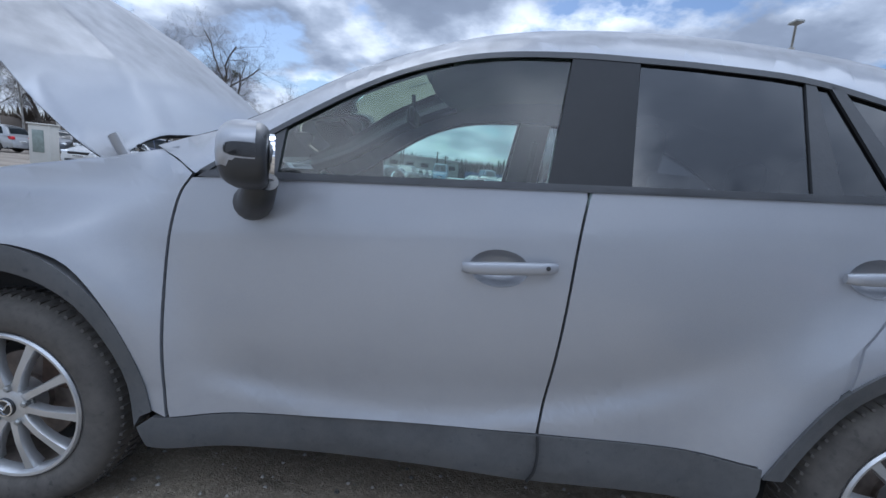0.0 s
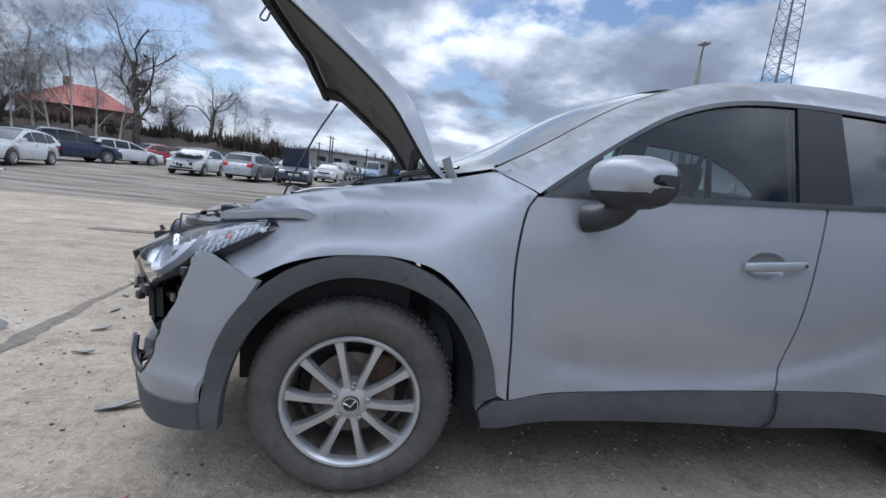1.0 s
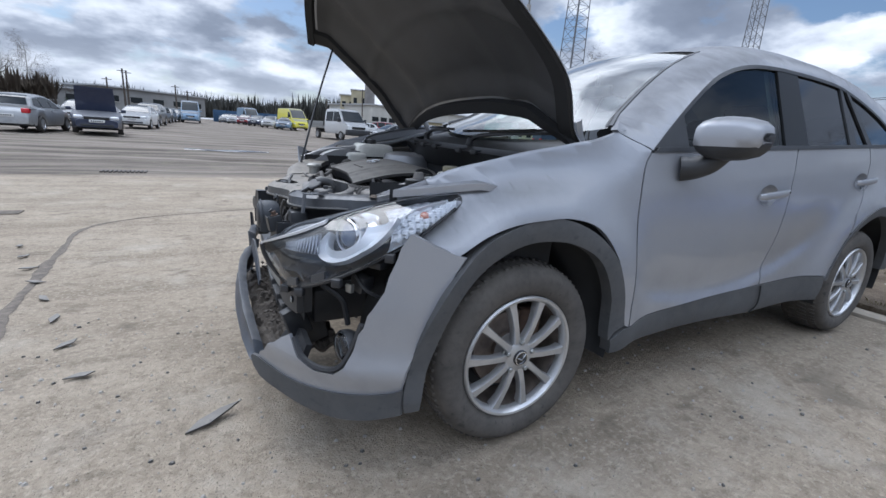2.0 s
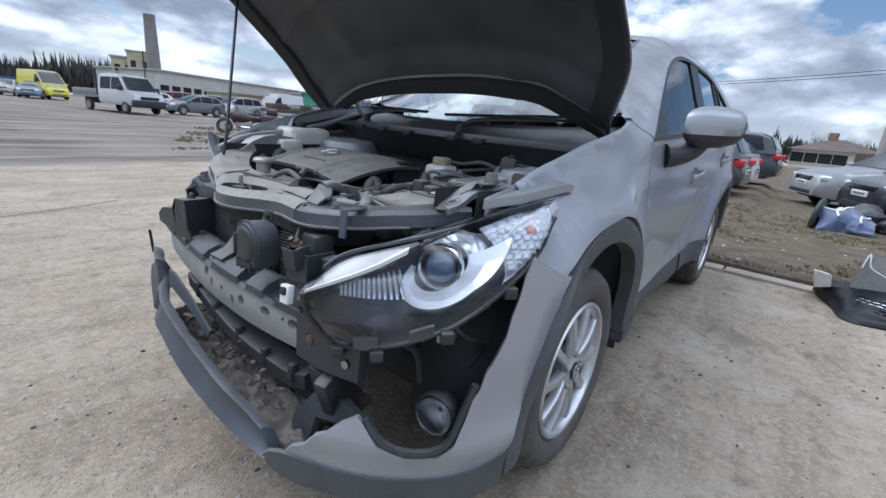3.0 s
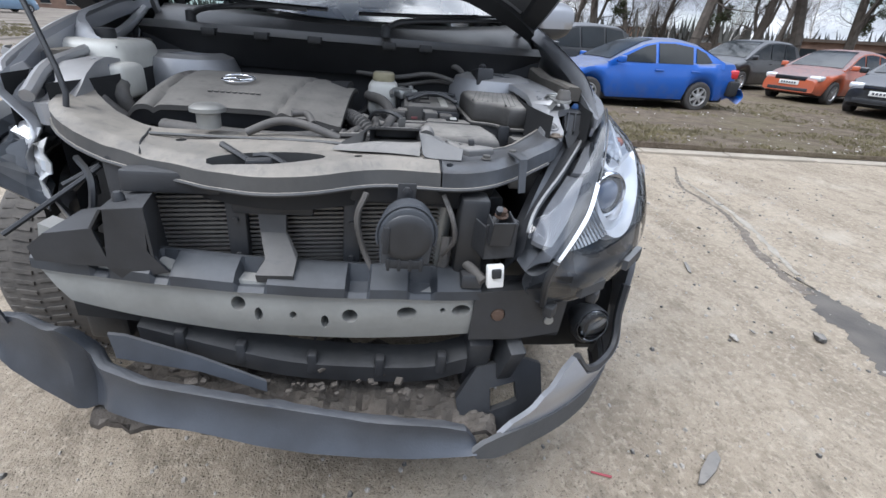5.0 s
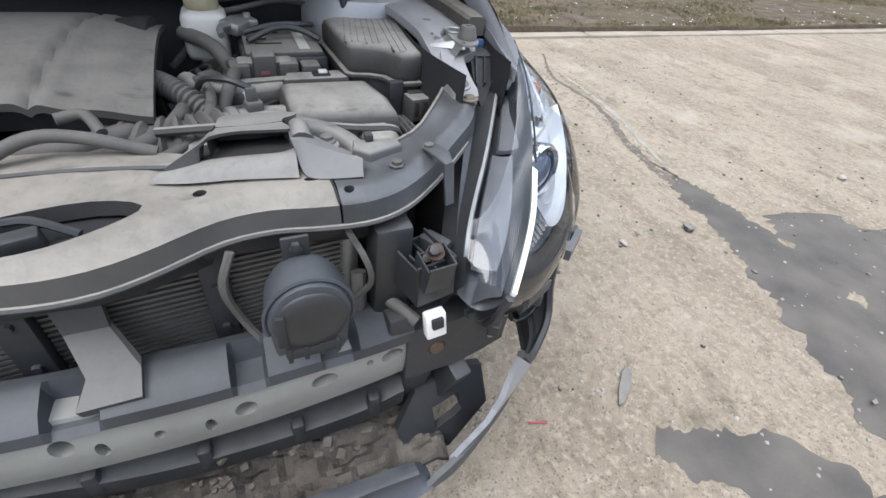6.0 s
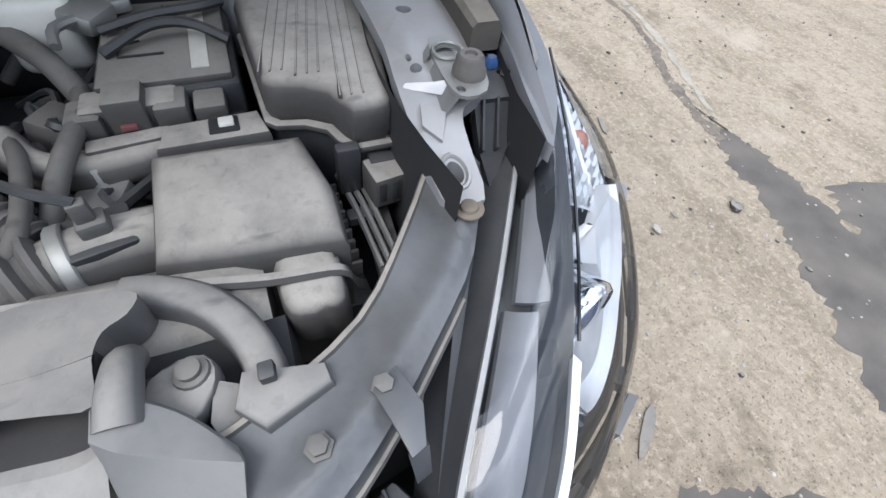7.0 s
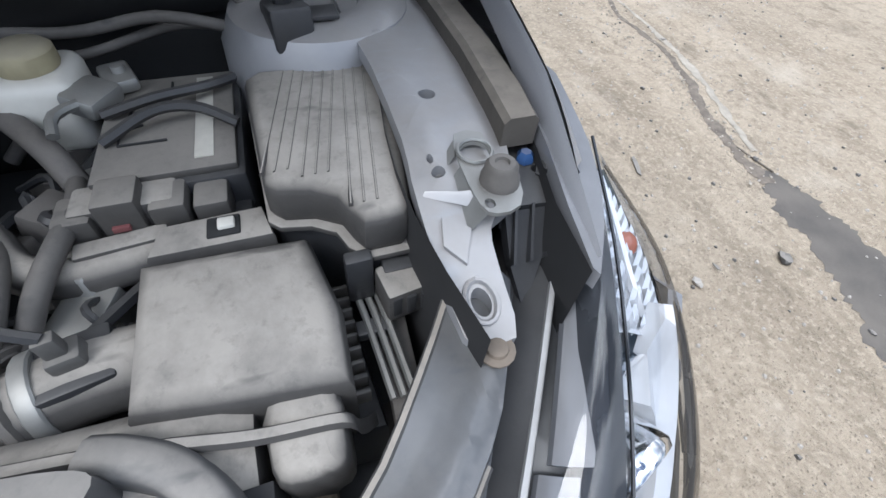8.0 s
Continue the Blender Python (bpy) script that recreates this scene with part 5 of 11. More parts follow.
def make_back(y, x=1.72):
    b = bmesh.new()
    secs = []
    for z, xx, w, d in ((0.62, x, 0.24, 0.09), (0.80, x + 0.05, 0.25, 0.085), (1.00, x + 0.10, 0.25, 0.075), (1.16, x + 0.15, 0.20, 0.06), (1.24, x + 0.17, 0.13, 0.045)):
        secs.append([Vector((xx + d * math.cos(a), y + w * math.copysign(abs(math.sin(a)) ** 0.6, math.sin(a)), z)) for a in np.linspace(0, 2 * math.pi, 17)[:-1]])
    loft(b, secs)
    return b


def make_rest(y, x=1.92):
    b = bmesh.new()
    secs = []
    for z, w, d in ((1.245, 0.09, 0.03), (1.26, 0.125, 0.05), (1.33, 0.135, 0.055), (1.39, 0.125, 0.05), (1.415, 0.085, 0.03)):
        secs.append([Vector((x + d * math.cos(a) + 0.05 * (z - 1.3), y + w * math.copysign(abs(math.sin(a)) ** 0.6, math.sin(a)), z)) for a in np.linspace(0, 2 * math.pi, 17)[:-1]])
    loft(b, secs)
    for s in (-0.04, 0.04):
        tube(b, [(x - 0.01, y + s, 1.19), (x, y + s, 1.26)], 0.006, 6, 1)
    return b


for y in (0.50, 2 * YC - 0.50):
    seat = part("front_seat", make_seat(y), SEAT, CAR, "black cloth front seat", 45, True)
    part("backrest", make_back(y), SEAT, seat, "", 45, True)
    part("headrest", make_rest(y), SEAT, seat, "", 45, True)
bench = bmesh.new()
box(bench, (2.15, 0.22, 0.55), (2.65, 2 * YC - 0.22, 0.74), 0.07, None, 4)
bench = part("rear_bench", bench, SEAT, CAR, "black cloth rear bench", 45, True)
for y in (0.45, YC, 2 * YC - 0.45):
    part("backrest", make_back(y, 2.62), SEAT, bench, "", 45, True)
    part("headrest", make_rest(y, 2.80), SEAT, bench, "", 45, True)
b = bmesh.new()
secs = []
for y in np.linspace(0.20, 2 * YC - 0.20, 12):
    k = 0.02 * math.exp(-((y - 0.5) / 0.2) ** 2)
    secs.append([Vector(p) for p in ((0.50, y, 1.045), (0.75, y, 1.075 + k), (0.92, y, 1.07 + k), (1.02, y, 1.02), (1.03, y, 0.90), (0.93, y, 0.72), (0.55, y, 0.70))])
loft(b, secs)
part("dashboard", b, DASH, CAR, "dark plastic dashboard", 45, True)
wheel = bmesh.new()
c, ax = Vector((1.14, 0.50, 1.00)), Vector((0.92, 0, 0.40))
side, upv = Vector((0, 1, 0)), Vector((-0.40, 0, 0.92))
tube(wheel, [c + 0.185 * (math.cos(a) * side + math.sin(a) * upv) for a in np.linspace(0, 2 * math.pi, 33)], 0.015, 8, 1)
for a in (0.1, math.pi - 0.1, -math.pi / 2):
    tube(wheel, [c, c + 0.18 * (math.cos(a) * side + math.sin(a) * upv)], 0.018, 6, 1)
lathe(wheel, [(0.06, -0.02), (0.065, 0.0), (0.05, 0.02), (0.0, 0.025)], c, ax, 16)
tube(wheel, [c, c - ax * 0.25], 0.03, 8, 1)
part("steering_wheel", wheel, DASH, CAR, "black steering wheel", 50, True)
b = bmesh.new()
box(b, (1.04, YC - 0.11, 1.40), (1.075, YC + 0.11, 1.465), 0.02)
tube(b, [(1.06, YC, 1.44), (1.05, YC, 1.53)], 0.01, 6, 1)
part("inner_mirror", b, DASH, CAR, "", 45, True)
for i, door in enumerate(front_doors):
    lin = sheet([(0.60, belt(0.6) - 0.02), (1.63, belt(1.63) - 0.02), (1.60, 0.50), (0.56, 0.45)], proud(-0.05), 0.1, (0, 0.02, 0))
    part("door_lining", lin if i == 0 else mirror(lin), DASH, door, "", 45, True)
both("belt_guide", lambda: tube(bmesh.new(), [(1.70, side_y(1.7, 1.45) + 0.07, 1.45), (1.68, 0.17, 1.10), (1.66, 0.15, 0.80)], 0.022, 6, 3), LINING, label="pale seat belt and pillar trim")
both("pillar_inner", lambda: sheet([(1.56, belt(1.56)), (1.60, under(1.6)), (1.77, under(1.77)), (1.75, belt(1.75))], proud(-0.05), 0.08, (0, 0.02, 0)), LINING, label="pale inner pillar trim")
paper = bmesh.new()
q = [screen_fn(u, v) + Vector((0.012, 0, -0.012)) for u, v in ((0.14, 0.33), (0.14, 0.52), (0.24, 0.52), (0.24, 0.33))]
loft(paper, [q, [p + Vector((0.003, 0, -0.003)) for p in q]])
part("dash_sheet", paper, PAPER, CAR, "white paper sheet behind the windscreen", 60, True)


# ---- the crossover's torn front ----
PLAN = [(-0.30, -0.026), (-0.45, 0.018), (-0.57, 0.085), (-0.66, 0.185), (-0.735, 0.305), (-0.80, 0.44), (-0.84, 0.65), (-0.85, 0.88)]
PLAN = spline(PLAN, 5)
PLAN_S = [0.0]
for p, q in zip(PLAN, PLAN[1:]):
    PLAN_S.append(PLAN_S[-1] + math.hypot(q[0] - p[0], q[1] - p[1]))


def bumper_at(s, z, out=0.0):
    """A place on the bumper's skin: s along it from the wheel arch to the middle."""
    x, y = np.interp(s, PLAN_S, [p[0] for p in PLAN]), np.interp(s, PLAN_S, [p[1] for p in PLAN])
    x2, y2 = np.interp(s + 0.03, PLAN_S, [p[0] for p in PLAN]), np.interp(s + 0.03, PLAN_S, [p[1] for p in PLAN])
    t = Vector((x2 - x, y2 - y, 0))
    n = Vector((-t.y, t.x, 0)).normalized() if t.length > 1e-6 else Vector((-1, 0, 0))
    if n.x > 0:
        n = -n
    tuck = -0.10 * max(0.0, 0.36 - z) ** 1.2 - 0.06 * max(0.0, z - 0.60) + 0.015 * math.exp(-((z - 0.38) / 0.05) ** 2)
    c = Vector((x, y, z)) + n * (tuck + out)
    return c


def bumper_back(c):
    return Vector((0.5, 0.35, 0)).normalized() * 0.012


SKIN = [(0.0, 0.764), (0.045, 0.778), (0.09, 0.80), (0.147, 0.832), (0.170, 0.79), (0.178, 0.752), (0.195, 0.70), (0.203, 0.655), (0.228, 0.60), (0.242, 0.575), (0.250, 0.535),
        (0.264, 0.51), (0.275, 0.455), (0.297, 0.395), (0.33, 0.366), (0.40, 0.358), (0.465, 0.384), (0.515, 0.447), (0.552, 0.425), (0.585, 0.395), (0.61, 0.385), (0.64, 0.345), (0.675, 0.325), (0.70, 0.292),
        (0.60, 0.275), (0.45, 0.272), (0.30, 0.285), (0.21, 0.297), (0.155, 0.308), (0.140, 0.40), (0.105, 0.50), (0.063, 0.62), (0.028, 0.715)]
part("bumper_corner", sheet(SKIN, bumper_at, 0.022, bumper_back), SILVER, CAR, "torn silver bumper corner", 38, True)
LIPL = spline([(0.150, 0.330), (0.21, 0.308), (0.40, 0.285), (0.55, 0.28), (0.68, 0.298), (0.74, 0.285)], 4) + [(0.765, 0.262), (0.75, 0.235)] + spline([(0.70, 0.215), (0.55, 0.198), (0.40, 0.19), (0.25, 0.20), (0.148, 0.232)], 4)
part("bumper_lip", sheet(LIPL, lambda s, z: bumper_at(s, z, 0.006), 0.025, bumper_back), CLAD, CAR, "dark grey plastic bumper lip", 38, True)

LIP = {"y": [0.425, 0.45, 0.50, 0.56, 0.66, 0.76, 0.86, 0.96, 1.06, 1.14, 1.178, 1.20, 1.23, 1.28, 1.33, 1.37],
       "zt": [0.330, 0.375, 0.395, 0.408, 0.428, 0.455, 0.478, 0.495, 0.508, 0.522, 0.535, 0.596, 0.588, 0.606, 0.600, 0.560],
       "zb": [0.300, 0.305, 0.310, 0.318, 0.332, 0.352, 0.375, 0.402, 0.415, 0.418, 0.402, 0.405, 0.420, 0.446, 0.476, 0.51],
       "x": [-0.868, -0.873, -0.878, -0.884, -0.889, -0.890, -0.888, -0.880, -0.865, -0.838, -0.816, -0.822, -0.812, -0.798, -0.782, -0.765]}


def lip_at(u, v):
    """The hanging lower bumper strip: u across the car, v from its lower edge over the fold to the inner flange."""
    y = 0.425 + 0.945 * u
    zt, zb, x = (np.interp(y, LIP["y"], LIP[k]) for k in ("zt", "zb", "x"))
    wave = 0.014 * math.exp(-((y - 1.175) / 0.02) ** 2) + 0.004 * noise.noise(Vector((y * 9, v * 3, 1)))
    if v < 0.2:
        k = v / 0.2
        return Vector((x + 0.030 - 0.026 * k + wave, y, zb + 0.012 * k * k))
    if v < 0.7:
        k = (v - 0.2) / 0.5
        return Vector((x + 0.004 + 0.016 * k + 0.010 * math.sin(math.pi * k) + wave, y, zb + 0.012 + (zt - zb - 0.012) * k))
    k = (v - 0.7) / 0.3
    return Vector((x + 0.020 + 0.026 * k + wave, y, zt + 0.003 * math.sin(math.pi * k) - 0.012 * k + 0.006 * noise.noise(Vector((y * 25, k, 2))) * k))


part("bumper_strip", backed(grid(lip_at, 70, 20), (0.006, 0, -0.003)), STRIP, CAR, "torn dark grey bumper strip hanging loose", 30)
for pts in ([(-0.775, 1.300, 0.590), (-0.776, 1.312, 0.668), (-0.770, 1.322, 0.662), (-0.762, 1.335, 0.590)], [(-0.79, 1.125, 0.522), (-0.785, 1.130, 0.574), (-0.78, 1.105, 0.566), (-0.78, 0.98, 0.512), (-0.785, 0.86, 0.452), (-0.79, 0.86, 0.430), (-0.79, 0.98, 0.486)]):
    part("bumper_flap", loft(bmesh.new(), [[Vector(p) for p in pts], [Vector(p) + Vector((0.008, 0.004, 0)) for p in pts]]), STRIP, CAR, "", 20)

# fog lamp in its bracket
FOG = Vector((-0.632, 0.112, 0.472))
AIM = Vector((-0.975, -0.20, 0.06)).normalized()
fog = part("fog_lamp", lathe(bmesh.new(), [(0.030, -0.07), (0.050, -0.03), (0.051, -0.008), (0.048, -0.004), (0.046, -0.006), (0.045, -0.010)], FOG, AIM, 32, False, False), BLACK, CAR, "round fog lamp in black bezel", 40)
part("fog_reflector", lathe(bmesh.new(), [(0.044, 0.0), (0.036, -0.018), (0.020, -0.030), (0.006, -0.034)], FOG - AIM * 0.002, AIM, 28, False, False), plain("grey_fog_reflector", (0.55, 0.56, 0.57), 0.25, 0.5, 0.3, 40.0, 160.0, 0.1), fog, "", 60)
part("fog_glass", lathe(bmesh.new(), [(0.0455, -0.004), (0.044, 0.002), (0.034, 0.006), (0.018, 0.009), (0.002, 0.010)], FOG, AIM, 28), LENS, fog, "", 60).visible_shadow = False
brk = bmesh.new()
ring = [bumper_at(s, z, -0.010) for s, z in ((0.258, 0.54), (0.280, 0.462), (0.303, 0.405), (0.336, 0.377), (0.40, 0.369), (0.46, 0.392), (0.50, 0.44))]
tube(brk, ring, 0.010, 6, 3)
part("fog_bracket", brk, BLACK, CAR, "", 40, True)

# left headlight
HOUSING = plain("smoky_housing", (0.045, 0.049, 0.056), 0.35, 0.0, 0.25, 8.0, 60.0, 0.1, 0.2, 0.12, (0.30, 0.29, 0.27))
HL_T = spline([(-0.296, 0.052, 0.944), (-0.45, 0.108, 0.918), (-0.60, 0.172, 0.868), (-0.72, 0.236, 0.806), (-0.822, 0.320, 0.757)], 6)
HL_M = spline([(-0.302, 0.034, 0.926), (-0.45, 0.016, 0.868), (-0.620, 0.074, 0.796), (-0.752, 0.194, 0.735), (-0.806, 0.325, 0.700)], 6)
HL_B = spline([(-0.315, 0.030, 0.906), (-0.47, 0.010, 0.812), (-0.645, 0.066, 0.712), (-0.738, 0.196, 0.645), (-0.762, 0.300, 0.626)], 6)
HL_R = spline([(-0.30, 0.120, 0.892), (-0.425, 0.205, 0.866), (-0.570, 0.285, 0.828), (-0.712, 0.356, 0.782), (-0.772, 0.376, 0.735)], 6)

HL_RAIL = spline([(-0.330, 0.095, 0.925), (-0.425, 0.150, 0.891), (-0.570, 0.240, 0.850), (-0.712, 0.336, 0.811), (-0.772, 0.366, 0.754)], 6)


def run(curve, u):
    k = u * (len(curve) - 1)
    i = min(int(k), len(curve) - 2)
    return curve[i].lerp(curve[i + 1], k - i)


def lens_at(u, v):
    return run(HL_T, u) * ((1 - v) * (1 - 2 * v)) + run(HL_M, u) * (4 * v * (1 - v)) + run(HL_B, u) * (v * (2 * v - 1))


INTO = Vector((0.66, 0.70, -0.12)).normalized()
light = part("headlight", grid(lambda u, v: lens_at(u, v) + INTO * (0.012 + 0.105 * (math.sin(math.pi * v) ** 0.6) * (math.sin(math.pi * (0.04 + 0.92 * u)) ** 0.5)), 24, 14), plain("smoky_lamp_inside", (0.075, 0.08, 0.09), 0.28, 0.1, 0.3, 8.0, 60.0, 0.05, 0.3), CAR, "large clear swept-back headlight hanging loose", 45)
part("lens_cover", grid(lens_at, 30, 16), LENS, light, "clear plastic headlight cover", 60).visible_shadow = False
part("housing_top", grid(lambda u, v: run(HL_T, u).lerp(run(HL_R, u), v) + Vector((0, 0, -0.030 * math.sin(math.pi * v))), 24, 10), HOUSING, light, "black headlight housing", 30)
part("top_cover", grid(lambda u, v: run(HL_T, u).lerp(run(HL_RAIL, u), v * 0.97) + Vector((0, 0, 0.004 + 0.010 * math.sin(math.pi * v))), 24, 8), LENS, light, "clear cover over the headlight housing", 60).visible_shadow = False
part("housing_side", grid(lambda u, v: run(HL_R, u).lerp(run(HL_B, u) + INTO * 0.16, v), 20, 6), BLACK, light, "", 30)
hb = bmesh.new()
tube(hb, [run(HL_B, u / 12) + INTO * 0.008 for u in range(13)], 0.005, 6, 1)
tube(hb, [run(HL_B, 1.0) + INTO * 0.006, lens_at(1.0, 0.6), lens_at(1.0, 0.3), run(HL_T, 1.0)], 0.007, 6, 2)
for u in (0.32, 0.52, 0.74, 0.97):
    c = run(HL_B, u) + Vector((0, 0, -0.014))
    box(hb, c - Vector((0.014, 0.010, 0.012)), c + Vector((0.014, 0.012, 0.014)), 0.004, turned(0, 0, -40))
part("housing_rim", hb, BLACK, light, "", 45)
for u, w in ((0.60, 0.035), (0.80, 0.06)):
    a, c = run(HL_B, u - w), run(HL_B, u + w)
    secs = [[p + Vector((-0.012, -0.012, dz)) for p in (a, c)] + [p + Vector((-0.004, -0.004, dz)) for p in (c, a)] for dz in (0.012, 0.034)]
    part("housing_tab", loft(bmesh.new(), secs), HOUSING, light, "", 45)
rail = bmesh.new()
loft(rail, [[p + Vector(d) for d in ((0.003, 0.003, -0.004), (0.002, 0.002, 0.003), (-0.002, -0.002, 0.003), (-0.003, -0.003, -0.004))] for p in HL_RAIL[2:-3]])
part("housing_rail", rail, plain("pale_lamp_rail", (0.27, 0.28, 0.29), 0.45, 0.1, 0.2, 20.0, 90.0, 0.1, 0.0, 0.2), light, "pale grey housing rail", 45)
part("housing_skirt", grid(lambda u, v: run(HL_RAIL, u).lerp(run(HL_R, u) + Vector((0.01, 0.02, -0.03)), v), 20, 4), BLACK, light, "", 45)
PLATE_M = plain("smoky_grey_plate", (0.20, 0.208, 0.225), 0.42, 0.1, 0.25, 7.0, 60.0, 0.05, 0.2, 0.15)
for u0, u1, v0, v1, h in ((0.27, 0.50, 0.30, 0.74, 0.003), (0.51, 0.90, 0.40, 0.86, -0.003)):
    pl_ = grid(lambda u, v: run(HL_T, u0 + (u1 - u0) * u).lerp(run(HL_RAIL, u0 + (u1 - u0) * u), v0 + (v1 - v0) * v - 0.06 * math.sin(3 * u) * (1 - v)) + Vector((0, 0, h - 0.012 * math.sin(math.pi * (v0 + (v1 - v0) * v)))), 16, 4)
    part("housing_panel", backed(pl_, (0.002, 0.002, -0.008)), PLATE_M, light, "grey plate inside the headlight housing", 45)
bezel = bmesh.new()
tube(bezel, [run(HL_T, u / 14) + Vector((-0.002, -0.004, 0.003)) for u in range(9)], 0.002, 6, 1)
tube(bezel, [run(HL_B, u / 14).lerp(run(HL_M, u / 14), 0.05) for u in range(0, 7)], 0.0022, 6, 1)
part("lens_edge", bezel, GLOSS_BLACK, light, "", 45)

C0 = Vector((-0.600, 0.148, 0.810))
RT, UPV = Vector((0.68, -0.71, 0.17)).normalized(), Vector((0.52, 0.22, 0.82)).normalized()
OUT = RT.cross(UPV).normalized()
if OUT.x > 0:
    OUT = -OUT
FWD = Vector((-0.93, -0.36, 0.06)).normalized()
part("projector", lathe(bmesh.new(), [(0.040, -0.05), (0.050, -0.01), (0.052, 0.006), (0.048, 0.012), (0.042, 0.010), (0.039, 0.0)], C0, FWD, 36, False, False), CHROME, light, "chrome projector ring", 45)
part("projector_shade", lathe(bmesh.new(), [(0.039, 0.004), (0.0375, 0.007), (0.034, 0.004), (0.034, -0.01)], C0, FWD, 32, False, False), GLOSS_BLACK, light, "", 45)
ball = [(0.0335 * math.cos(a), 0.002 + 0.014 * math.sin(a)) for a in np.linspace(0, math.pi / 2, 8)]
part("projector_lens", lathe(bmesh.new(), ball, C0, FWD, 32), plain("dark_lens_glass", (0.10, 0.13, 0.20), 0.05, 0.0, 0.1, 8.0, 30.0, 0.0, 1.0), light, "bluish projector lens", 60)


def sweep_band(path, inner, outer, lift):
    """A dished band between an inner and an outer run of places on the lamp's face."""
    secs = []
    for a, r0, r1 in zip(path, inner, outer):
        d = math.cos(a) * RT + math.sin(a) * UPV
        m = (r0 + r1) / 2
        secs.append([C0 + d * r0 + OUT * lift, C0 + d * m + OUT * (lift - 0.012), C0 + d * r1 + OUT * (lift + 0.004), C0 + d * r1 + OUT * (lift - 0.02), C0 + d * r0 + OUT * (lift - 0.03)])
    return loft(bmesh.new(), secs)


angles = [radians(a) for a in np.linspace(172, 378, 26)]
inner = [0.056 + 0.002 * i / 25 for i in range(26)]
outer = [np.interp(i, [0, 5, 12, 18, 25], [0.064, 0.088, 0.096, 0.105, 0.150]) for i in range(26)]
part("daylight_band", sweep_band(angles, inner, outer, 0.012), REFLECTOR, light, "pale silver light band round the projector", 45)
up_ang = [radians(a) for a in np.linspace(20, 165, 16)]
part("upper_reflector", sweep_band(up_ang, [0.056] * 16, [np.interp(i, [0, 4, 10, 15], [0.10, 0.082, 0.066, 0.060]) for i in range(16)], -0.004), CHROME, light, "", 45)
blade = bmesh.new()
pts = [run(HL_T, 0.99) + OUT * 0.004, run(HL_T, 0.87) + OUT * 0.004, run(HL_T, 0.74) + OUT * 0.004, run(HL_T, 0.60) + OUT * 0.003]
secs = []
for i, p in enumerate(spline(pts, 4)):
    w = 0.004 + 0.005 * i / 12
    secs.append([p + UPV * w, p + OUT * 0.006, p - UPV * w, p - OUT * 0.006])
loft(blade, secs)
part("chrome_blade", blade, REFLECTOR, light, "chrome strip inside the headlight", 45)
fac = bmesh.new()
for k in range(13):
    u = 0.655 + 0.017 * k
    h0, h1 = 0.16 - 0.004 * k, 0.50 - 0.018 * k
    a, c = lens_at(u, h0) + INTO * 0.032, lens_at(u, h1) + INTO * 0.034
    d = RT * 0.0036
    loft(fac, [[a - d, a + OUT * 0.007, a + d, a - OUT * 0.006], [c - d, c + OUT * 0.004, c + d, c - OUT * 0.006]])
part("side_reflector", fac, plain("fine_facets", (0.72, 0.74, 0.77), 0.16, 0.75, 0.1, 25.0, 120.0, 0.03), light, "faceted chrome reflector", 20)
sig = bmesh.new()
for k in range(9):
    for j in range(7):
        p = lens_at(0.10 + 0.030 * k, 0.22 + 0.075 * j) + INTO * (0.030 + 0.004 * ((k + j) % 2))
        d, e = RT * 0.0125, UPV * 0.0095
        loft(sig, [[p - d - e, p + d - e, p + d + e, p - d + e], [p - d * 0.5 - e * 0.5 + OUT * 0.004, p + d * 0.5 - e * 0.5 + OUT * 0.004, p + d * 0.5 + e * 0.5 + OUT * 0.004, p - d * 0.5 + e * 0.5 + OUT * 0.004]])
part("signal_reflector", sig, plain("facet_reflector", (0.58, 0.60, 0.63), 0.34, 0.4, 0.1, 25.0, 120.0, 0.03), light, "faceted clear turn signal", 20)
def bowl_at(u, v):
    k = 0.030 + 0.010 * ((u * 7) % 1.0) + 0.006 * ((v * 4) % 1.0)
    return lens_at(0.03 + 0.33 * u, 0.10 + 0.78 * v) + INTO * k


part("reflector_bowl", grid(bowl_at, 28, 16), REFLECTOR, light, "bright stepped signal reflector", 20)
amb = bmesh.new()
for u, v, r in ((0.22, 0.42, 0.015),):
    lathe(amb, [(r, -0.01), (r, 0.006), (r * 0.6, 0.012), (0.001, 0.014)], lens_at(u, v) + INTO * 0.036, OUT, 14)
part("signal_bulb", amb, AMBER, light, "amber signal bulb", 45)
wingb = bmesh.new()
pts = [lens_at(0.08, 0.25) + INTO * 0.014, lens_at(0.16, 0.22) + INTO * 0.018, lens_at(0.26, 0.24) + INTO * 0.024, lens_at(0.33, 0.34) + INTO * 0.03]
loft(wingb, [[p + UPV * 0.006, p + OUT * 0.005, p - UPV * 0.006, p - OUT * 0.005] for p in spline(pts, 3)])
part("upper_blade", wingb, REFLECTOR, light, "", 45)

BEAM_TOP = plain("dark_absorber", (0.036, 0.041, 0.049), 0.5, 0.0, 0.4, 7.0, 90.0, 0.15, 0.0, 0.12, (0.26, 0.25, 0.23))
# crash beam with its holes
def beam_x(y):
    return -0.703 + 0.16 * (y - 0.86) ** 2


def beam_fn(y, z):
    sag = 0.018 * (1 - ((y - 0.86) / 0.5) ** 2)
    return (beam_x(y) + 0.010 * math.sin(math.pi * (z - 0.455) / 0.12) * -1, y, z + LEAN * (y - 0.05) - sag + 0.024)


def oval(cy, cz, a, c, n=14):
    return [(cy + a * math.cos(t), cz + c * math.sin(t)) for t in np.linspace(0, 2 * math.pi, n + 1)[:-1]]


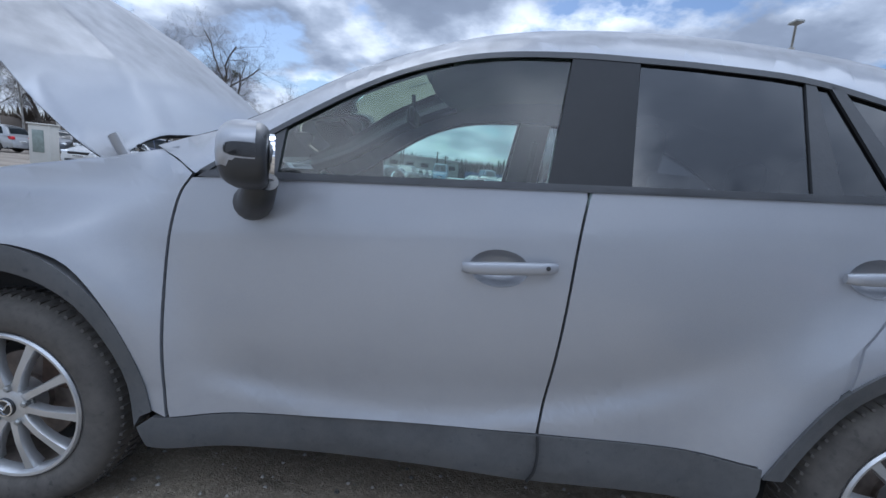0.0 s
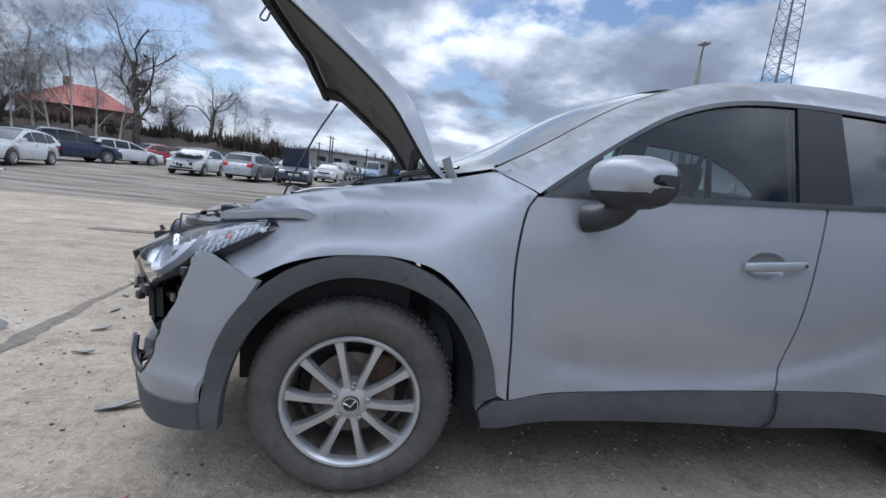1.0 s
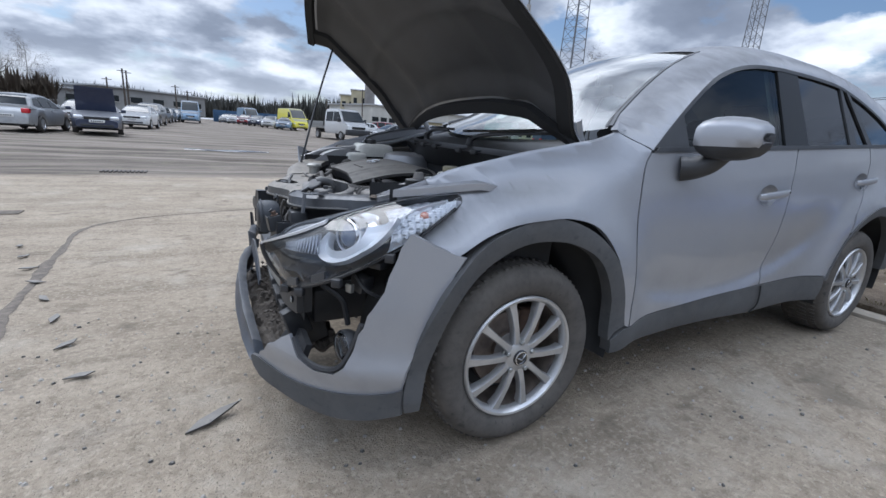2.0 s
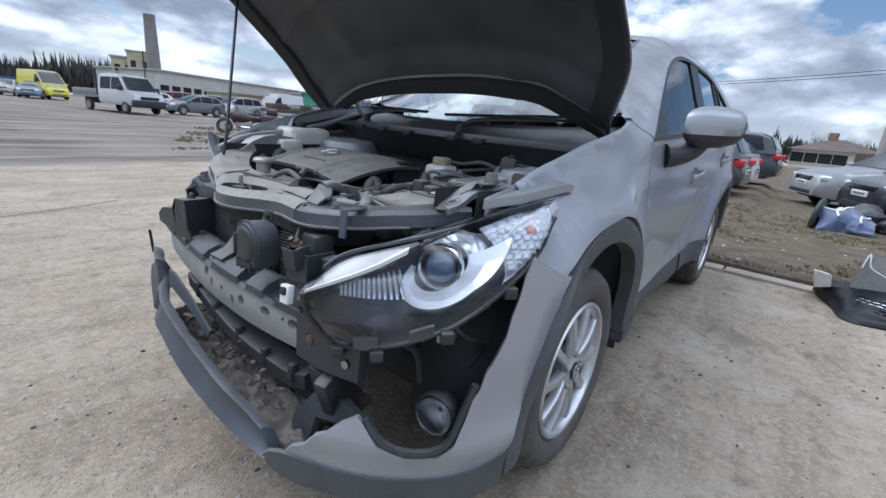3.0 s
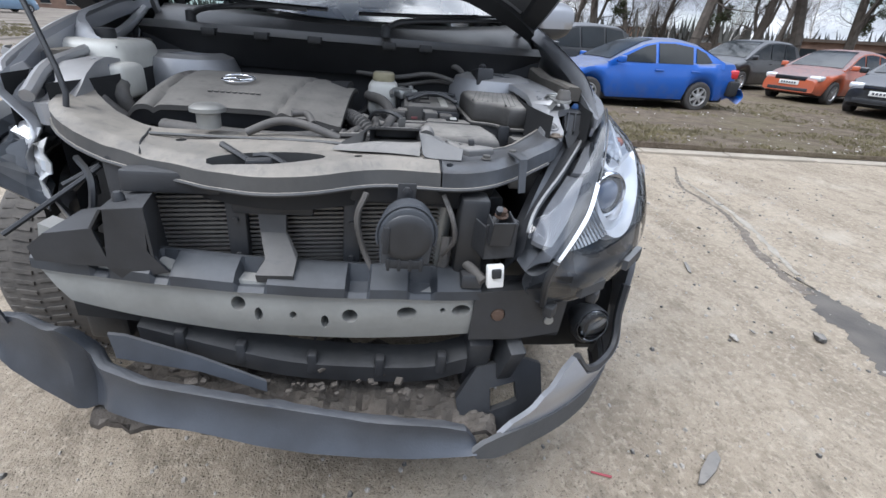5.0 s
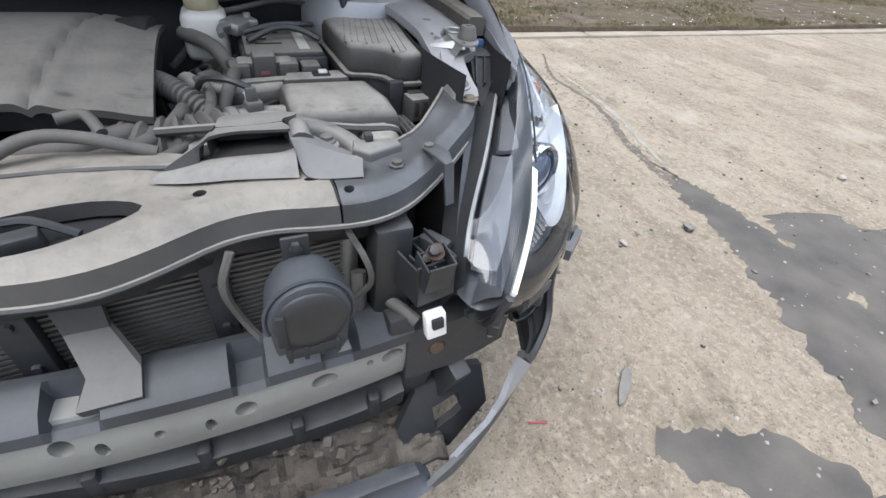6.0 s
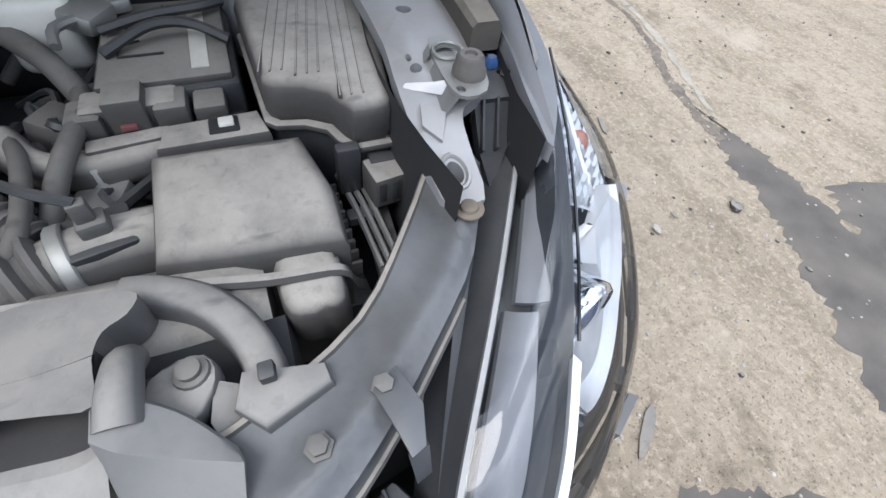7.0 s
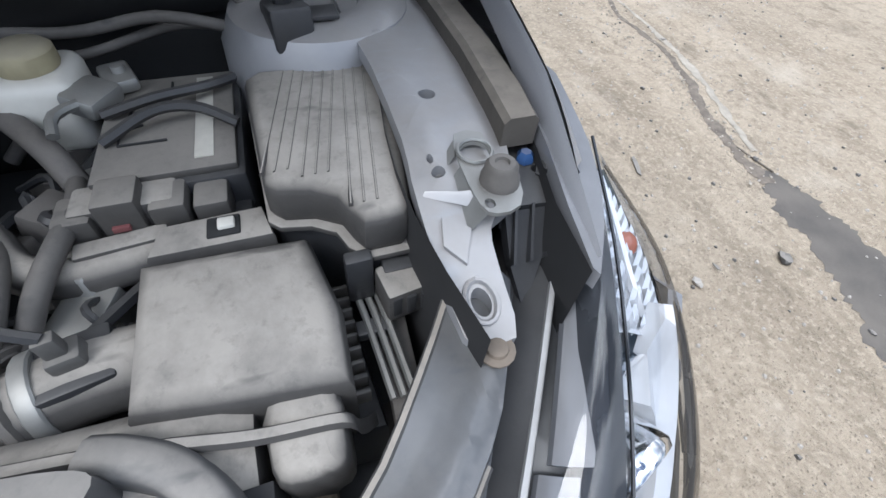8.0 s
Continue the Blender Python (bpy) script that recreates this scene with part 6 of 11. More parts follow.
holes = [oval(0.983, 0.536, 0.014, 0.016), oval(0.945, 0.515, 0.008, 0.016), oval(0.878, 0.518, 0.007, 0.009), oval(0.816, 0.505, 0.008, 0.016), oval(0.766, 0.520, 0.016, 0.016), oval(0.650, 0.528, 0.021, 0.014), oval(0.535, 0.530, 0.020, 0.013), oval(0.575, 0.532, 0.006, 0.006)]
beam = part("crash_beam", sheet([(0.505, 0.462), (0.505, 0.572), (0.80, 0.578), (1.10, 0.590), (1.345, 0.640), (1.36, 0.56), (1.31, 0.49), (1.20, 0.478), (1.0, 0.462), (0.75, 0.458)], beam_fn, 0.03, (0.04, 0, 0), holes), BEAM, CAR, "grey steel crash beam with punched holes", 30, True)
# sheet coloured near-black as the shade inside the beam's holes
part("beam_back", grid(lambda u, v: Vector((beam_x(0.50 + 0.85 * u) + 0.040, 0.50 + 0.85 * u, 0.45 + 0.15 * v + 0.035)), 10, 3), DARK_SHADE, beam, "", 30, True)
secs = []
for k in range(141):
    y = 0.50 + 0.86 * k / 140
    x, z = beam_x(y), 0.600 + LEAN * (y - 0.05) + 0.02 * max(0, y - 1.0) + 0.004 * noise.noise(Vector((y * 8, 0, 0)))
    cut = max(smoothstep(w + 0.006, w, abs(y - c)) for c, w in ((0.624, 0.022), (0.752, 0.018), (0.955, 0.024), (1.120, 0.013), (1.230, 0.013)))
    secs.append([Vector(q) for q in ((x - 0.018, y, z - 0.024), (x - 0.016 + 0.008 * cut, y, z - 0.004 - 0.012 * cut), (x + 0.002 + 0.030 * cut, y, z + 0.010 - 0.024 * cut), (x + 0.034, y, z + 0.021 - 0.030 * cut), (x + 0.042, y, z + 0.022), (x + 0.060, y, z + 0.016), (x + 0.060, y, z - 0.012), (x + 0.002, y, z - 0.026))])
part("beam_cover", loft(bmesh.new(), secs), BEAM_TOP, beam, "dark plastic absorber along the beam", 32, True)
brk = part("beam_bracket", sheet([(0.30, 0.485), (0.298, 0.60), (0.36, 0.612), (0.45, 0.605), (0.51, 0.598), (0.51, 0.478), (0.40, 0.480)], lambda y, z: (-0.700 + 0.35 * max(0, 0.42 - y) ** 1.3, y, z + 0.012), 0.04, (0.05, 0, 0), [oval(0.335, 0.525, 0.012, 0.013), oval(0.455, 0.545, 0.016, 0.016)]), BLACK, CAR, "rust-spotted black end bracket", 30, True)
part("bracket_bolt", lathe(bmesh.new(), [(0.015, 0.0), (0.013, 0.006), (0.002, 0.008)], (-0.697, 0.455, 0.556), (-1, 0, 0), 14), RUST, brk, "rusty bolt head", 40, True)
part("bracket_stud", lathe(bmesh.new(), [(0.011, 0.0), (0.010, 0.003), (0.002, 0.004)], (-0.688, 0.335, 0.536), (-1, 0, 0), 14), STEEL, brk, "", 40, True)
# flat sheet behind the bracket's holes, its colour standing for their shade
part("bracket_back", grid(lambda u, v: Vector((-0.655, 0.29 + 0.24 * u, 0.47 + 0.16 * v)), 2, 2), DARK_SHADE, brk, "", 40, True)
def plank(corners, by):
    return loft(bmesh.new(), [[Vector(p) for p in corners], [Vector(p) + Vector(by) for p in corners]])


torn = part("broken_bracket", plank([(-0.768, 1.216, 0.720), (-0.768, 1.220, 0.746), (-0.766, 1.189, 0.770), (-0.765, 1.111, 0.780), (-0.763, 1.100, 0.705), (-0.765, 1.17, 0.712)], (0.006, 0.001, 0)), BLACK, CAR, "broken black plastic bracket", 30)
part("bracket_wall", plank([(-0.764, 1.106, 0.705), (-0.764, 1.085, 0.815), (-0.762, 1.022, 0.819), (-0.758, 1.036, 0.734), (-0.755, 1.010, 0.690), (-0.760, 1.09, 0.680)], (0.006, 0, 0)), BLACK, torn)
part("bracket_wall", plank([(-0.766, 1.190, 0.770), (-0.765, 1.110, 0.781), (-0.640, 1.125, 0.776), (-0.650, 1.200, 0.766)], (0, 0, -0.006)), BLACK, torn)
part("bracket_wall", plank([(-0.764, 1.086, 0.815), (-0.762, 1.022, 0.819), (-0.640, 1.060, 0.812), (-0.645, 1.115, 0.806)], (0, 0, -0.005)), BLACK, torn)
part("bracket_wall", plank([(-0.762, 1.022, 0.818), (-0.640, 1.060, 0.811), (-0.640, 1.060, 0.690), (-0.755, 1.030, 0.690)], (0, 0.005, 0)), BLACK, torn)
part("bracket_wall", plank([(-0.765, 1.110, 0.781), (-0.764, 1.086, 0.815), (-0.645, 1.116, 0.806), (-0.640, 1.126, 0.776)], (0, 0.005, 0)), BLACK, torn)
part("bracket_stud", lathe(bmesh.new(), [(0.010, -0.01), (0.010, 0.006), (0.006, 0.014), (0.001, 0.015)], (-0.715, 1.085, 0.815), (0, 0, 1), 10), BLACK, torn)

# radiator pack
rad = part("radiator", box(bmesh.new(), (-0.575, 0.575, 0.42), (-0.535, 1.20, 0.795), 0.006), DARK_SHADE, CAR, "dusty finned radiator", 30, True)
fin_bm = bmesh.new()
box(fin_bm, (-0.008, -0.295, -0.0022), (0.012, 0.295, 0.0022), 0)
fin_me = bpy.data.meshes.new("radiator_fin")
fin_bm.to_mesh(fin_me)
fin_bm.free()
fin_me.materials.append(FIN)
for k in range(34):
    ob = new("radiator_fin", fin_me)
    ob.parent = rad
    z = 0.445 + 0.0098 * k
    ob.matrix_basis = Matrix.Translation((leaned((-0.588, 0.885, z)) + Vector((0, 0, 0.02))) - HOME[CAR.name]) @ Matrix.Rotation(math.atan(-LEAN), 4, "X")
tank = bmesh.new()
tube(tank, [(-0.585, 0.583, 0.44), (-0.585, 0.583, 0.79)], 0.016, 10, 1)
part("radiator_tank", tank, STEEL, rad, "bright aluminium end tank", 45, True)
post = bmesh.new()
for y, w in ((1.005, 0.020), (0.775, 0.018)):
    box(post, (-0.615, y - w, 0.45), (-0.592, y + w, 0.815), 0.005)
    for z in (0.56, 0.64, 0.72):
        lathe(post, [(0.007, 0.0), (0.006, 0.006), (0.001, 0.006)], (-0.615, y, z), (-1, 0, 0), 8)
box(post, (-0.625, 0.85, 0.735), (-0.59, 1.01, 0.80), 0.008)
box(post, (-0.62, 0.56, 0.77), (-0.58, 1.21, 0.815), 0.008)
part("radiator_post", post, BLACK, CAR, "black radiator cross struts", 30, True)
brace = bmesh.new()
loft(brace, [[Vector(p) for p in ((-0.612, 0.965, 0.775), (-0.612, 0.905, 0.775), (-0.600, 0.905, 0.775), (-0.600, 0.965, 0.775))],
             [Vector(p) for p in ((-0.628, 0.955, 0.70), (-0.628, 0.905, 0.70), (-0.616, 0.905, 0.70), (-0.616, 0.955, 0.70))],
             [Vector(p) for p in ((-0.676, 0.935, 0.664), (-0.676, 0.875, 0.664), (-0.663, 0.875, 0.669), (-0.663, 0.935, 0.669))],
             [Vector(p) for p in ((-0.712, 0.945, 0.648), (-0.712, 0.875, 0.648), (-0.705, 0.875, 0.628), (-0.705, 0.945, 0.628))]])
part("centre_brace", brace, plain("dull_grey_steel", (0.062, 0.065, 0.070), 0.5, 0.3, 0.25, 8.0, 80.0, 0.15, 0.0, 0.25), CAR, "grey steel centre brace", 30, True)

# round intake box in front of the radiator
hc = Vector((-0.70, 0.665, 0.745))
duct = bmesh.new()
secs = []
for x, k in ((-0.75, 0.86), (-0.748, 0.94), (-0.738, 1.0), (-0.715, 1.0), (-0.692, 0.96), (-0.678, 0.84)):
    ring = [Vector((x, hc.y + 0.052 * k * math.cos(a), hc.z + 0.012 + 0.056 * k * math.sin(a))) for a in np.linspace(-0.35, math.pi + 0.35, 15)]
    ring += [Vector((x, hc.y - 0.046 * k, hc.z - 0.046 * k)), Vector((x, hc.y + 0.046 * k, hc.z - 0.046 * k))]
    secs.append(ring)
loft(duct, secs)
intake = part("intake_box", duct, BEAM_TOP, CAR, "dusty black round-topped intake box", 40, True)
rim_ = [Vector((-0.741, hc.y + 0.0535 * math.cos(a), hc.z + 0.012 + 0.0575 * math.sin(a))) for a in np.linspace(-0.35, math.pi + 0.35, 21)]
part("intake_rim", tube(bmesh.new(), rim_, 0.0032, 6, 1), BEAM_TOP, intake, "", 45, True)
part("intake_face", lathe(bmesh.new(), [(0.046, 0.0), (0.044, 0.003), (0.030, 0.005), (0.001, 0.006)], (-0.7505, hc.y, hc.z + 0.010), (-1, 0, 0), 26), BLACK, intake, "", 50, True)
part("intake_slot", box(bmesh.new(), (-0.7585, 0.695, 0.725), (-0.746, 0.707, 0.778), 0.003), DARK_SHADE, intake, "", 40, True)
part("intake_slot", box(bmesh.new(), (-0.755, 0.63, 0.694), (-0.72, 0.70, 0.712), 0.004), DARK_SHADE, intake, "", 40, True)
for y in (0.635, 0.655, 0.675, 0.695):
    part("intake_slot", box(bmesh.new(), (-0.7555, y - 0.003, 0.690), (-0.72, y + 0.003, 0.714), 0.001), DARK_SHADE, intake, "", 40, True)
arm = bmesh.new()
box(arm, (-0.684, 0.652, 0.775), (-0.678, 0.686, 0.835), 0.002)
lathe(arm, [(0.008, 0.0), (0.008, 0.008), (0.002, 0.010)], (-0.684, 0.669, 0.822), (-1, 0, 0), 6)
part("intake_arm", arm, BLACK, intake, "", 40, True)

# connector and clutter between radiator and headlight
con = part("connector", box(bmesh.new(), (-0.750, 0.474, 0.655), (-0.732, 0.506, 0.700), 0.003, turned(-6, 8, 0)), WHITE_PL, CAR, "white plastic connector", 40, True)
part("connector_socket", box(bmesh.new(), (-0.755, 0.481, 0.678), (-0.745, 0.499, 0.696), 0.002, turned(-6, 8, 0)), DARK_SHADE, con, "", 40, True)
def open_tray(lo, hi, wall, turn, ribs=2):
    """A thin-walled moulded bracket, open above, with cross ribs inside."""
    (x0, y0, z0), (x1, y1, z1) = lo, hi
    c = Vector(((x0 + x1) / 2, (y0 + y1) / 2, (z0 + z1) / 2))
    pieces = [((x0, y0, z0), (x1, y1, z0 + wall)), ((x0, y0, z0), (x0 + wall, y1, z1)), ((x1 - wall, y0, z0), (x1, y1, z1 - 0.012)), ((x0, y0, z0), (x1, y0 + wall, z1)), ((x0, y1 - wall, z0), (x1, y1, z1 - 0.006))]
    for k in range(ribs):
        y = y0 + (y1 - y0) * (k + 1) / (ribs + 1)
        pieces.append(((x0, y - wall / 2, z0), (x1, y + wall / 2, z1 - 0.020)))
    tray = None
    for p, q in pieces:
        bm = box(bmesh.new(), Vector(p) - c, Vector(q) - c, 0.001, None, 1)
        bmesh.ops.transform(bm, matrix=Matrix.Translation(c) @ turn.to_4x4(), verts=bm.verts)
        ob = part("bracket_wall" if tray else "plastic_bracket", bm, BLACK, tray or CAR, "" if tray else "thin-walled black plastic bracket beside the radiator", 30, True)
        tray = tray or ob


open_tray((-0.72, 0.46, 0.70), (-0.63, 0.525, 0.770), 0.004, turned(0, 6, 10))
open_tray((-0.738, 0.470, 0.740), (-0.694, 0.512, 0.792), 0.003, turned(0, -10, 5), 1)
part("bracket_bolt", lathe(bmesh.new(), [(0.013, 0.0), (0.013, 0.003), (0.008, 0.004), (0.008, 0.014), (0.001, 0.015)], (-0.715, 0.492, 0.792), (-0.3, 0, 0.9), 12), RUST, CAR, "", 40, True)
part("plastic_bracket", box(bmesh.new(), (-0.66, 0.50, 0.60), (-0.60, 0.56, 0.80), 0.010), BLACK, CAR, "black plastic brackets beside the radiator", 30, True)
part("plastic_bracket", box(bmesh.new(), (-0.67, 0.445, 0.70), (-0.62, 0.475, 0.76), 0.006, turned(0, 0, 30)), BLACK, CAR, "black plastic brackets beside the radiator", 30, True)
part("plastic_bracket", box(bmesh.new(), (-0.70, 0.50, 0.615), (-0.645, 0.545, 0.645), 0.006, turned(0, 12, 0)), BLACK, CAR, "black plastic brackets beside the radiator", 30, True)
for k in range(3):
    part("plastic_bracket", lathe(bmesh.new(), [(0.007, 0.0), (0.007, 0.012), (0.003, 0.013)], (-0.72 + 0.02 * k, 0.50, 0.80 - 0.03 * k), (-0.6, 0, 0.8), 6), BLACK, CAR, "black plastic brackets beside the radiator", 30, True)
part("cable", tube(bmesh.new(), [(-0.64, 0.595, 0.80), (-0.665, 0.575, 0.76), (-0.66, 0.565, 0.71), (-0.645, 0.585, 0.67)], 0.005, 6, 4), HOSE, CAR, "", 45, True)
part("cable", tube(bmesh.new(), [(-0.63, 0.60, 0.585), (-0.64, 0.58, 0.64), (-0.62, 0.575, 0.70)], 0.012, 8, 4), HOSE, CAR, "", 45, True)
part("cable", tube(bmesh.new(), [(-0.645, 0.745, 0.80), (-0.655, 0.762, 0.75), (-0.65, 0.748, 0.68), (-0.66, 0.725, 0.63)], 0.006, 6, 4), HOSE, CAR, "", 45, True)
part("cable", tube(bmesh.new(), [(-0.60, 0.56, 0.64), (-0.66, 0.53, 0.655), (-0.70, 0.50, 0.64)], 0.010, 8, 4), HOSE, CAR, "", 45, True)
low = bmesh.new()
pts = [(-0.655, 0.50, 0.40), (-0.655, 0.60, 0.372), (-0.66, 0.76, 0.378), (-0.66, 0.90, 0.392), (-0.66, 1.03, 0.428), (-0.655, 1.20, 0.480)]
secs = []
for p in spline(pts, 4):
    secs.append([p + Vector(d) for d in ((-0.022, 0, -0.026), (-0.026, 0, 0.020), (0.0, 0, 0.030), (0.05, 0, 0.026), (0.05, 0, -0.03))])
strut_low = part("lower_crossmember", loft(low, secs), BLACK, CAR, "black lower cross strut", 30, True)
for y in (0.56, 0.70, 0.85, 1.0, 1.12):
    z = np.interp(y, [0.50, 0.76, 1.03, 1.20], [0.40, 0.378, 0.428, 0.480])
    part("strut_rib", box(bmesh.new(), (-0.688, y - 0.012, z - 0.02), (-0.66, y + 0.012, z + 0.036), 0.008), BLACK, strut_low, "", 30, True)
MUD = plain("dried_mud", (0.055, 0.047, 0.040), 0.95, 0.0, 0.6, 22.0, 120.0, 0.8, 0.0, 0.35, (0.24, 0.215, 0.185), dist=0.006)
part("under_tray", backed(grid(lambda u, v: Vector((-0.50 - 0.27 * u, 0.42 + 0.86 * v, 0.275 + LEAN * 0.6 + 0.05 * v + 0.028 * noise.noise(Vector((u * 6, v * 16, 0.3))) + 0.018 * noise.noise(Vector((u * 15, v * 40, 0.9))) - 0.03 * u)), 26, 60), (0, 0, -0.012)), MUD, CAR, "mud-caked broken under tray", 25, True)
shard = bmesh.new()
random.seed(4)
for k in range(110):
    c = Vector((random.uniform(-0.74, -0.56), random.uniform(0.50, 1.22), 0.345))
    c.z += 0.05 * (c.y - 0.42) + random.uniform(-0.02, 0.02)
    w = random.uniform(0.004, 0.009) * (2.4 if k % 14 == 0 else 1.0)
    box(shard, c - Vector((w, w * random.uniform(0.4, 1.5), 0.004)), c + Vector((w, w, random.uniform(0.001, 0.005))), 0.002, turned(random.uniform(-25, 25), random.uniform(-25, 25), random.uniform(0, 90)))
part("tray_fragment", shard, MUD, CAR, "broken plastic fragments on the under tray", 25, True)["kind"] = "stuff"
pl = bmesh.new()
plate_pts = [(0.29, 0.262), (0.305, 0.362), (0.375, 0.392), (0.47, 0.372), (0.515, 0.30), (0.50, 0.235), (0.40, 0.222)]
join(pl, sheet(plate_pts, lambda y, z: (-0.725 + 0.42 * (z - 0.24) + 0.3 * max(0, 0.40 - y), y, z + 0.01), 0.04, (0.02, 0, -0.006), [[(0.362, 0.288), (0.372, 0.335), (0.435, 0.325), (0.43, 0.272)]]))
part("lower_plate", pl, BLACK, CAR, "black plastic bracket with a square hole", 30, True)
part("chassis_rail", box(bmesh.new(), (-0.66, 0.44, 0.30), (-0.55, 0.50, 0.47), 0.01, turned(0, -14, 0)), BLACK, CAR, "dark chassis rails", 30, True)
part("chassis_rail", box(bmesh.new(), (-0.70, 0.385, 0.36), (-0.62, 0.425, 0.48), 0.006, turned(0, -20, 12)), BLACK, CAR, "dark chassis rails", 30, True)
part("chassis_rail", box(bmesh.new(), (-0.60, 0.40, 0.40), (0.20, 0.49, 0.53), 0.012), BLACK, CAR, "dark chassis rails", 30, True)
part("chassis_rail", box(bmesh.new(), (-0.60, 2 * YC - 0.49, 0.40), (0.20, 2 * YC - 0.40, 0.53), 0.012), BLACK, CAR, "dark chassis rails", 30, True)
part("inner_bracket", box(bmesh.new(), (-0.52, 0.16, 0.60), (-0.47, 0.22, 0.66), 0.01, turned(10, 0, 20)), BLACK, CAR, "", 30, True)
part("inner_bracket", box(bmesh.new(), (-0.50, 0.11, 0.70), (-0.44, 0.15, 0.725), 0.006, turned(0, 0, 30)), BLACK, CAR, "", 30, True)
part("inner_bracket", tube(bmesh.new(), [(-0.52, 0.18, 0.66), (-0.50, 0.14, 0.62), (-0.44, 0.12, 0.58), (-0.43, 0.16, 0.50)], 0.006, 6, 4), BLACK, CAR, "", 30, True)
part("inner_bracket", tube(bmesh.new(), [(-0.60, 0.28, 0.60), (-0.54, 0.25, 0.55), (-0.52, 0.24, 0.46)], 0.010, 6, 4), BLACK, CAR, "", 30, True)
clip = box(bmesh.new(), (-0.545, 0.165, 0.605), (-0.53, 0.19, 0.635), 0.003, turned(0, 0, 25))
part("metal_clip", clip, STEEL, CAR, "", 30, True)


# ---- engine bay ----
def flat_sheet(outline, zfn, cell=0.03, rim=(0, 0, -0.02), holes=()):
    return sheet(outline, lambda x, y: (x, y, zfn(x, y)), cell, rim, holes)


CORE_FRONT = spline([(-0.425, 0.200), (-0.534, 0.255), (-0.605, 0.321), (-0.669, 0.393), (-0.702, 0.444), (-0.711, 0.493), (-0.703, 0.55), (-0.692, 0.60), (-0.695, 0.66), (-0.722, 0.72), (-0.742, 0.78), (-0.738, 0.84), (-0.722, 0.90), (-0.690, 0.965), (-0.655, 1.05), (-0.620, 1.13), (-0.600, 1.205), (-0.545, 1.275), (-0.44, 1.335), (-0.30, 1.40)], 3)
CORE_BACK = spline([(-0.28, 1.345), (-0.40, 1.27), (-0.475, 1.17), (-0.485, 1.05), (-0.490, 0.90), (-0.520, 0.78), (-0.560, 0.68), (-0.600, 0.62), (-0.627, 0.556), (-0.632, 0.525), (-0.616, 0.463), (-0.570, 0.378), (-0.496, 0.313), (-0.400, 0.245)], 3)
CORE_HIGH = [(0.20, 0.916), (0.24, 0.912), (0.375, 0.897), (0.50, 0.893), (0.68, 0.889), (0.94, 0.882), (1.06, 0.884), (1.15, 0.896), (1.22, 0.922), (1.30, 0.95), (1.42, 0.985)]


def core_edge(y):
    return float(np.interp(y, [q[1] for q in CORE_FRONT], [q[0] for q in CORE_FRONT]))


def core_z(x, y):
    d = x - core_edge(y)
    mid = smoothstep(0.42, 0.56, y) * smoothstep(1.14, 1.02, y)
    trough = 0.005 * math.exp(-((d - 0.06) / 0.035) ** 2) * smoothstep(0.60, 0.45, y)
    dent = 0.0025 * noise.noise(Vector((x * 14, y * 14, 3.0)))
    return lerp_at(CORE_HIGH, y) - 0.014 * smoothstep(0.028, 0.0, d) + 0.006 * smoothstep(0.125, 0.150, d) * mid - trough + dent


def core_rim(c):
    d = c.x - core_edge(c.y)
    return (-0.003, 0, -0.030) if d < 0.012 else (0.002, 0, -0.022)


latch_hole = spline([(-0.657, 0.735), (-0.686, 0.765), (-0.706, 0.82), (-0.708, 0.88), (-0.686, 0.940), (-0.655, 0.925), (-0.632, 0.87), (-0.628, 0.79)], 3, True)
SPLIT = 0.522
ARM_METAL = plain("grey_metal_arm", (0.062, 0.070, 0.083), 0.40, 0.2, 0.55, 9.0, 70.0, 0.15, 0.15, 0.36, (0.20, 0.19, 0.175))
DUSTY_STEEL = plain("dusty_grey_steel", (0.11, 0.11, 0.108), 0.55, 0.3, 0.35, 25.0, 120.0, 0.2, 0.0, 0.5, (0.24, 0.225, 0.20))
core = part("core_support", flat_sheet([(core_edge(SPLIT), SPLIT)] + [q for q in CORE_FRONT if q[1] > SPLIT] + [q for q in CORE_BACK if q[1] > SPLIT] + [(-0.632, SPLIT)], core_z, 0.014, core_rim,
            [latch_hole, [(-0.649 + 0.008 * math.cos(a), 0.676 + 0.008 * math.sin(a)) for a in np.linspace(0, 6.283, 13)[:-1]], [(-0.655 + 0.005 * math.cos(a), 0.545 + 0.010 * math.sin(a)) for a in np.linspace(0, 6.283, 11)[:-1]], [(-0.560 + 0.012 * math.cos(a), 1.035 + 0.010 * math.sin(a)) for a in np.linspace(0, 6.283, 13)[:-1]]]), DUSTY2, CAR, "dusty radiator support panel", 32)
cut_front, cut_back = core_edge(SPLIT - 0.003), -0.632
part("core_arm", flat_sheet([q for q in CORE_FRONT if q[1] < SPLIT - 0.004] + [(cut_front, SPLIT - 0.003), (cut_back, SPLIT - 0.003)] + [q for q in CORE_BACK if q[1] < SPLIT - 0.006], core_z, 0.008, core_rim,
            [[(-0.690 + 0.005 * math.cos(a), 0.505 + 0.007 * math.sin(a)) for a in np.linspace(0, 6.283, 9)[:-1]]]), ARM_METAL, core, "scuffed grey metal end of the panel", 32)
part("core_flange", tube(bmesh.new(), [Vector((x - 0.004, y, core_z(x, y) - 0.030)) for x, y in CORE_FRONT[4:54]], 0.004, 6, 1, False), DUSTY2, core, "", 45)
# filling under the panel, given the dark of the shade below it
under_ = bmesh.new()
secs = []
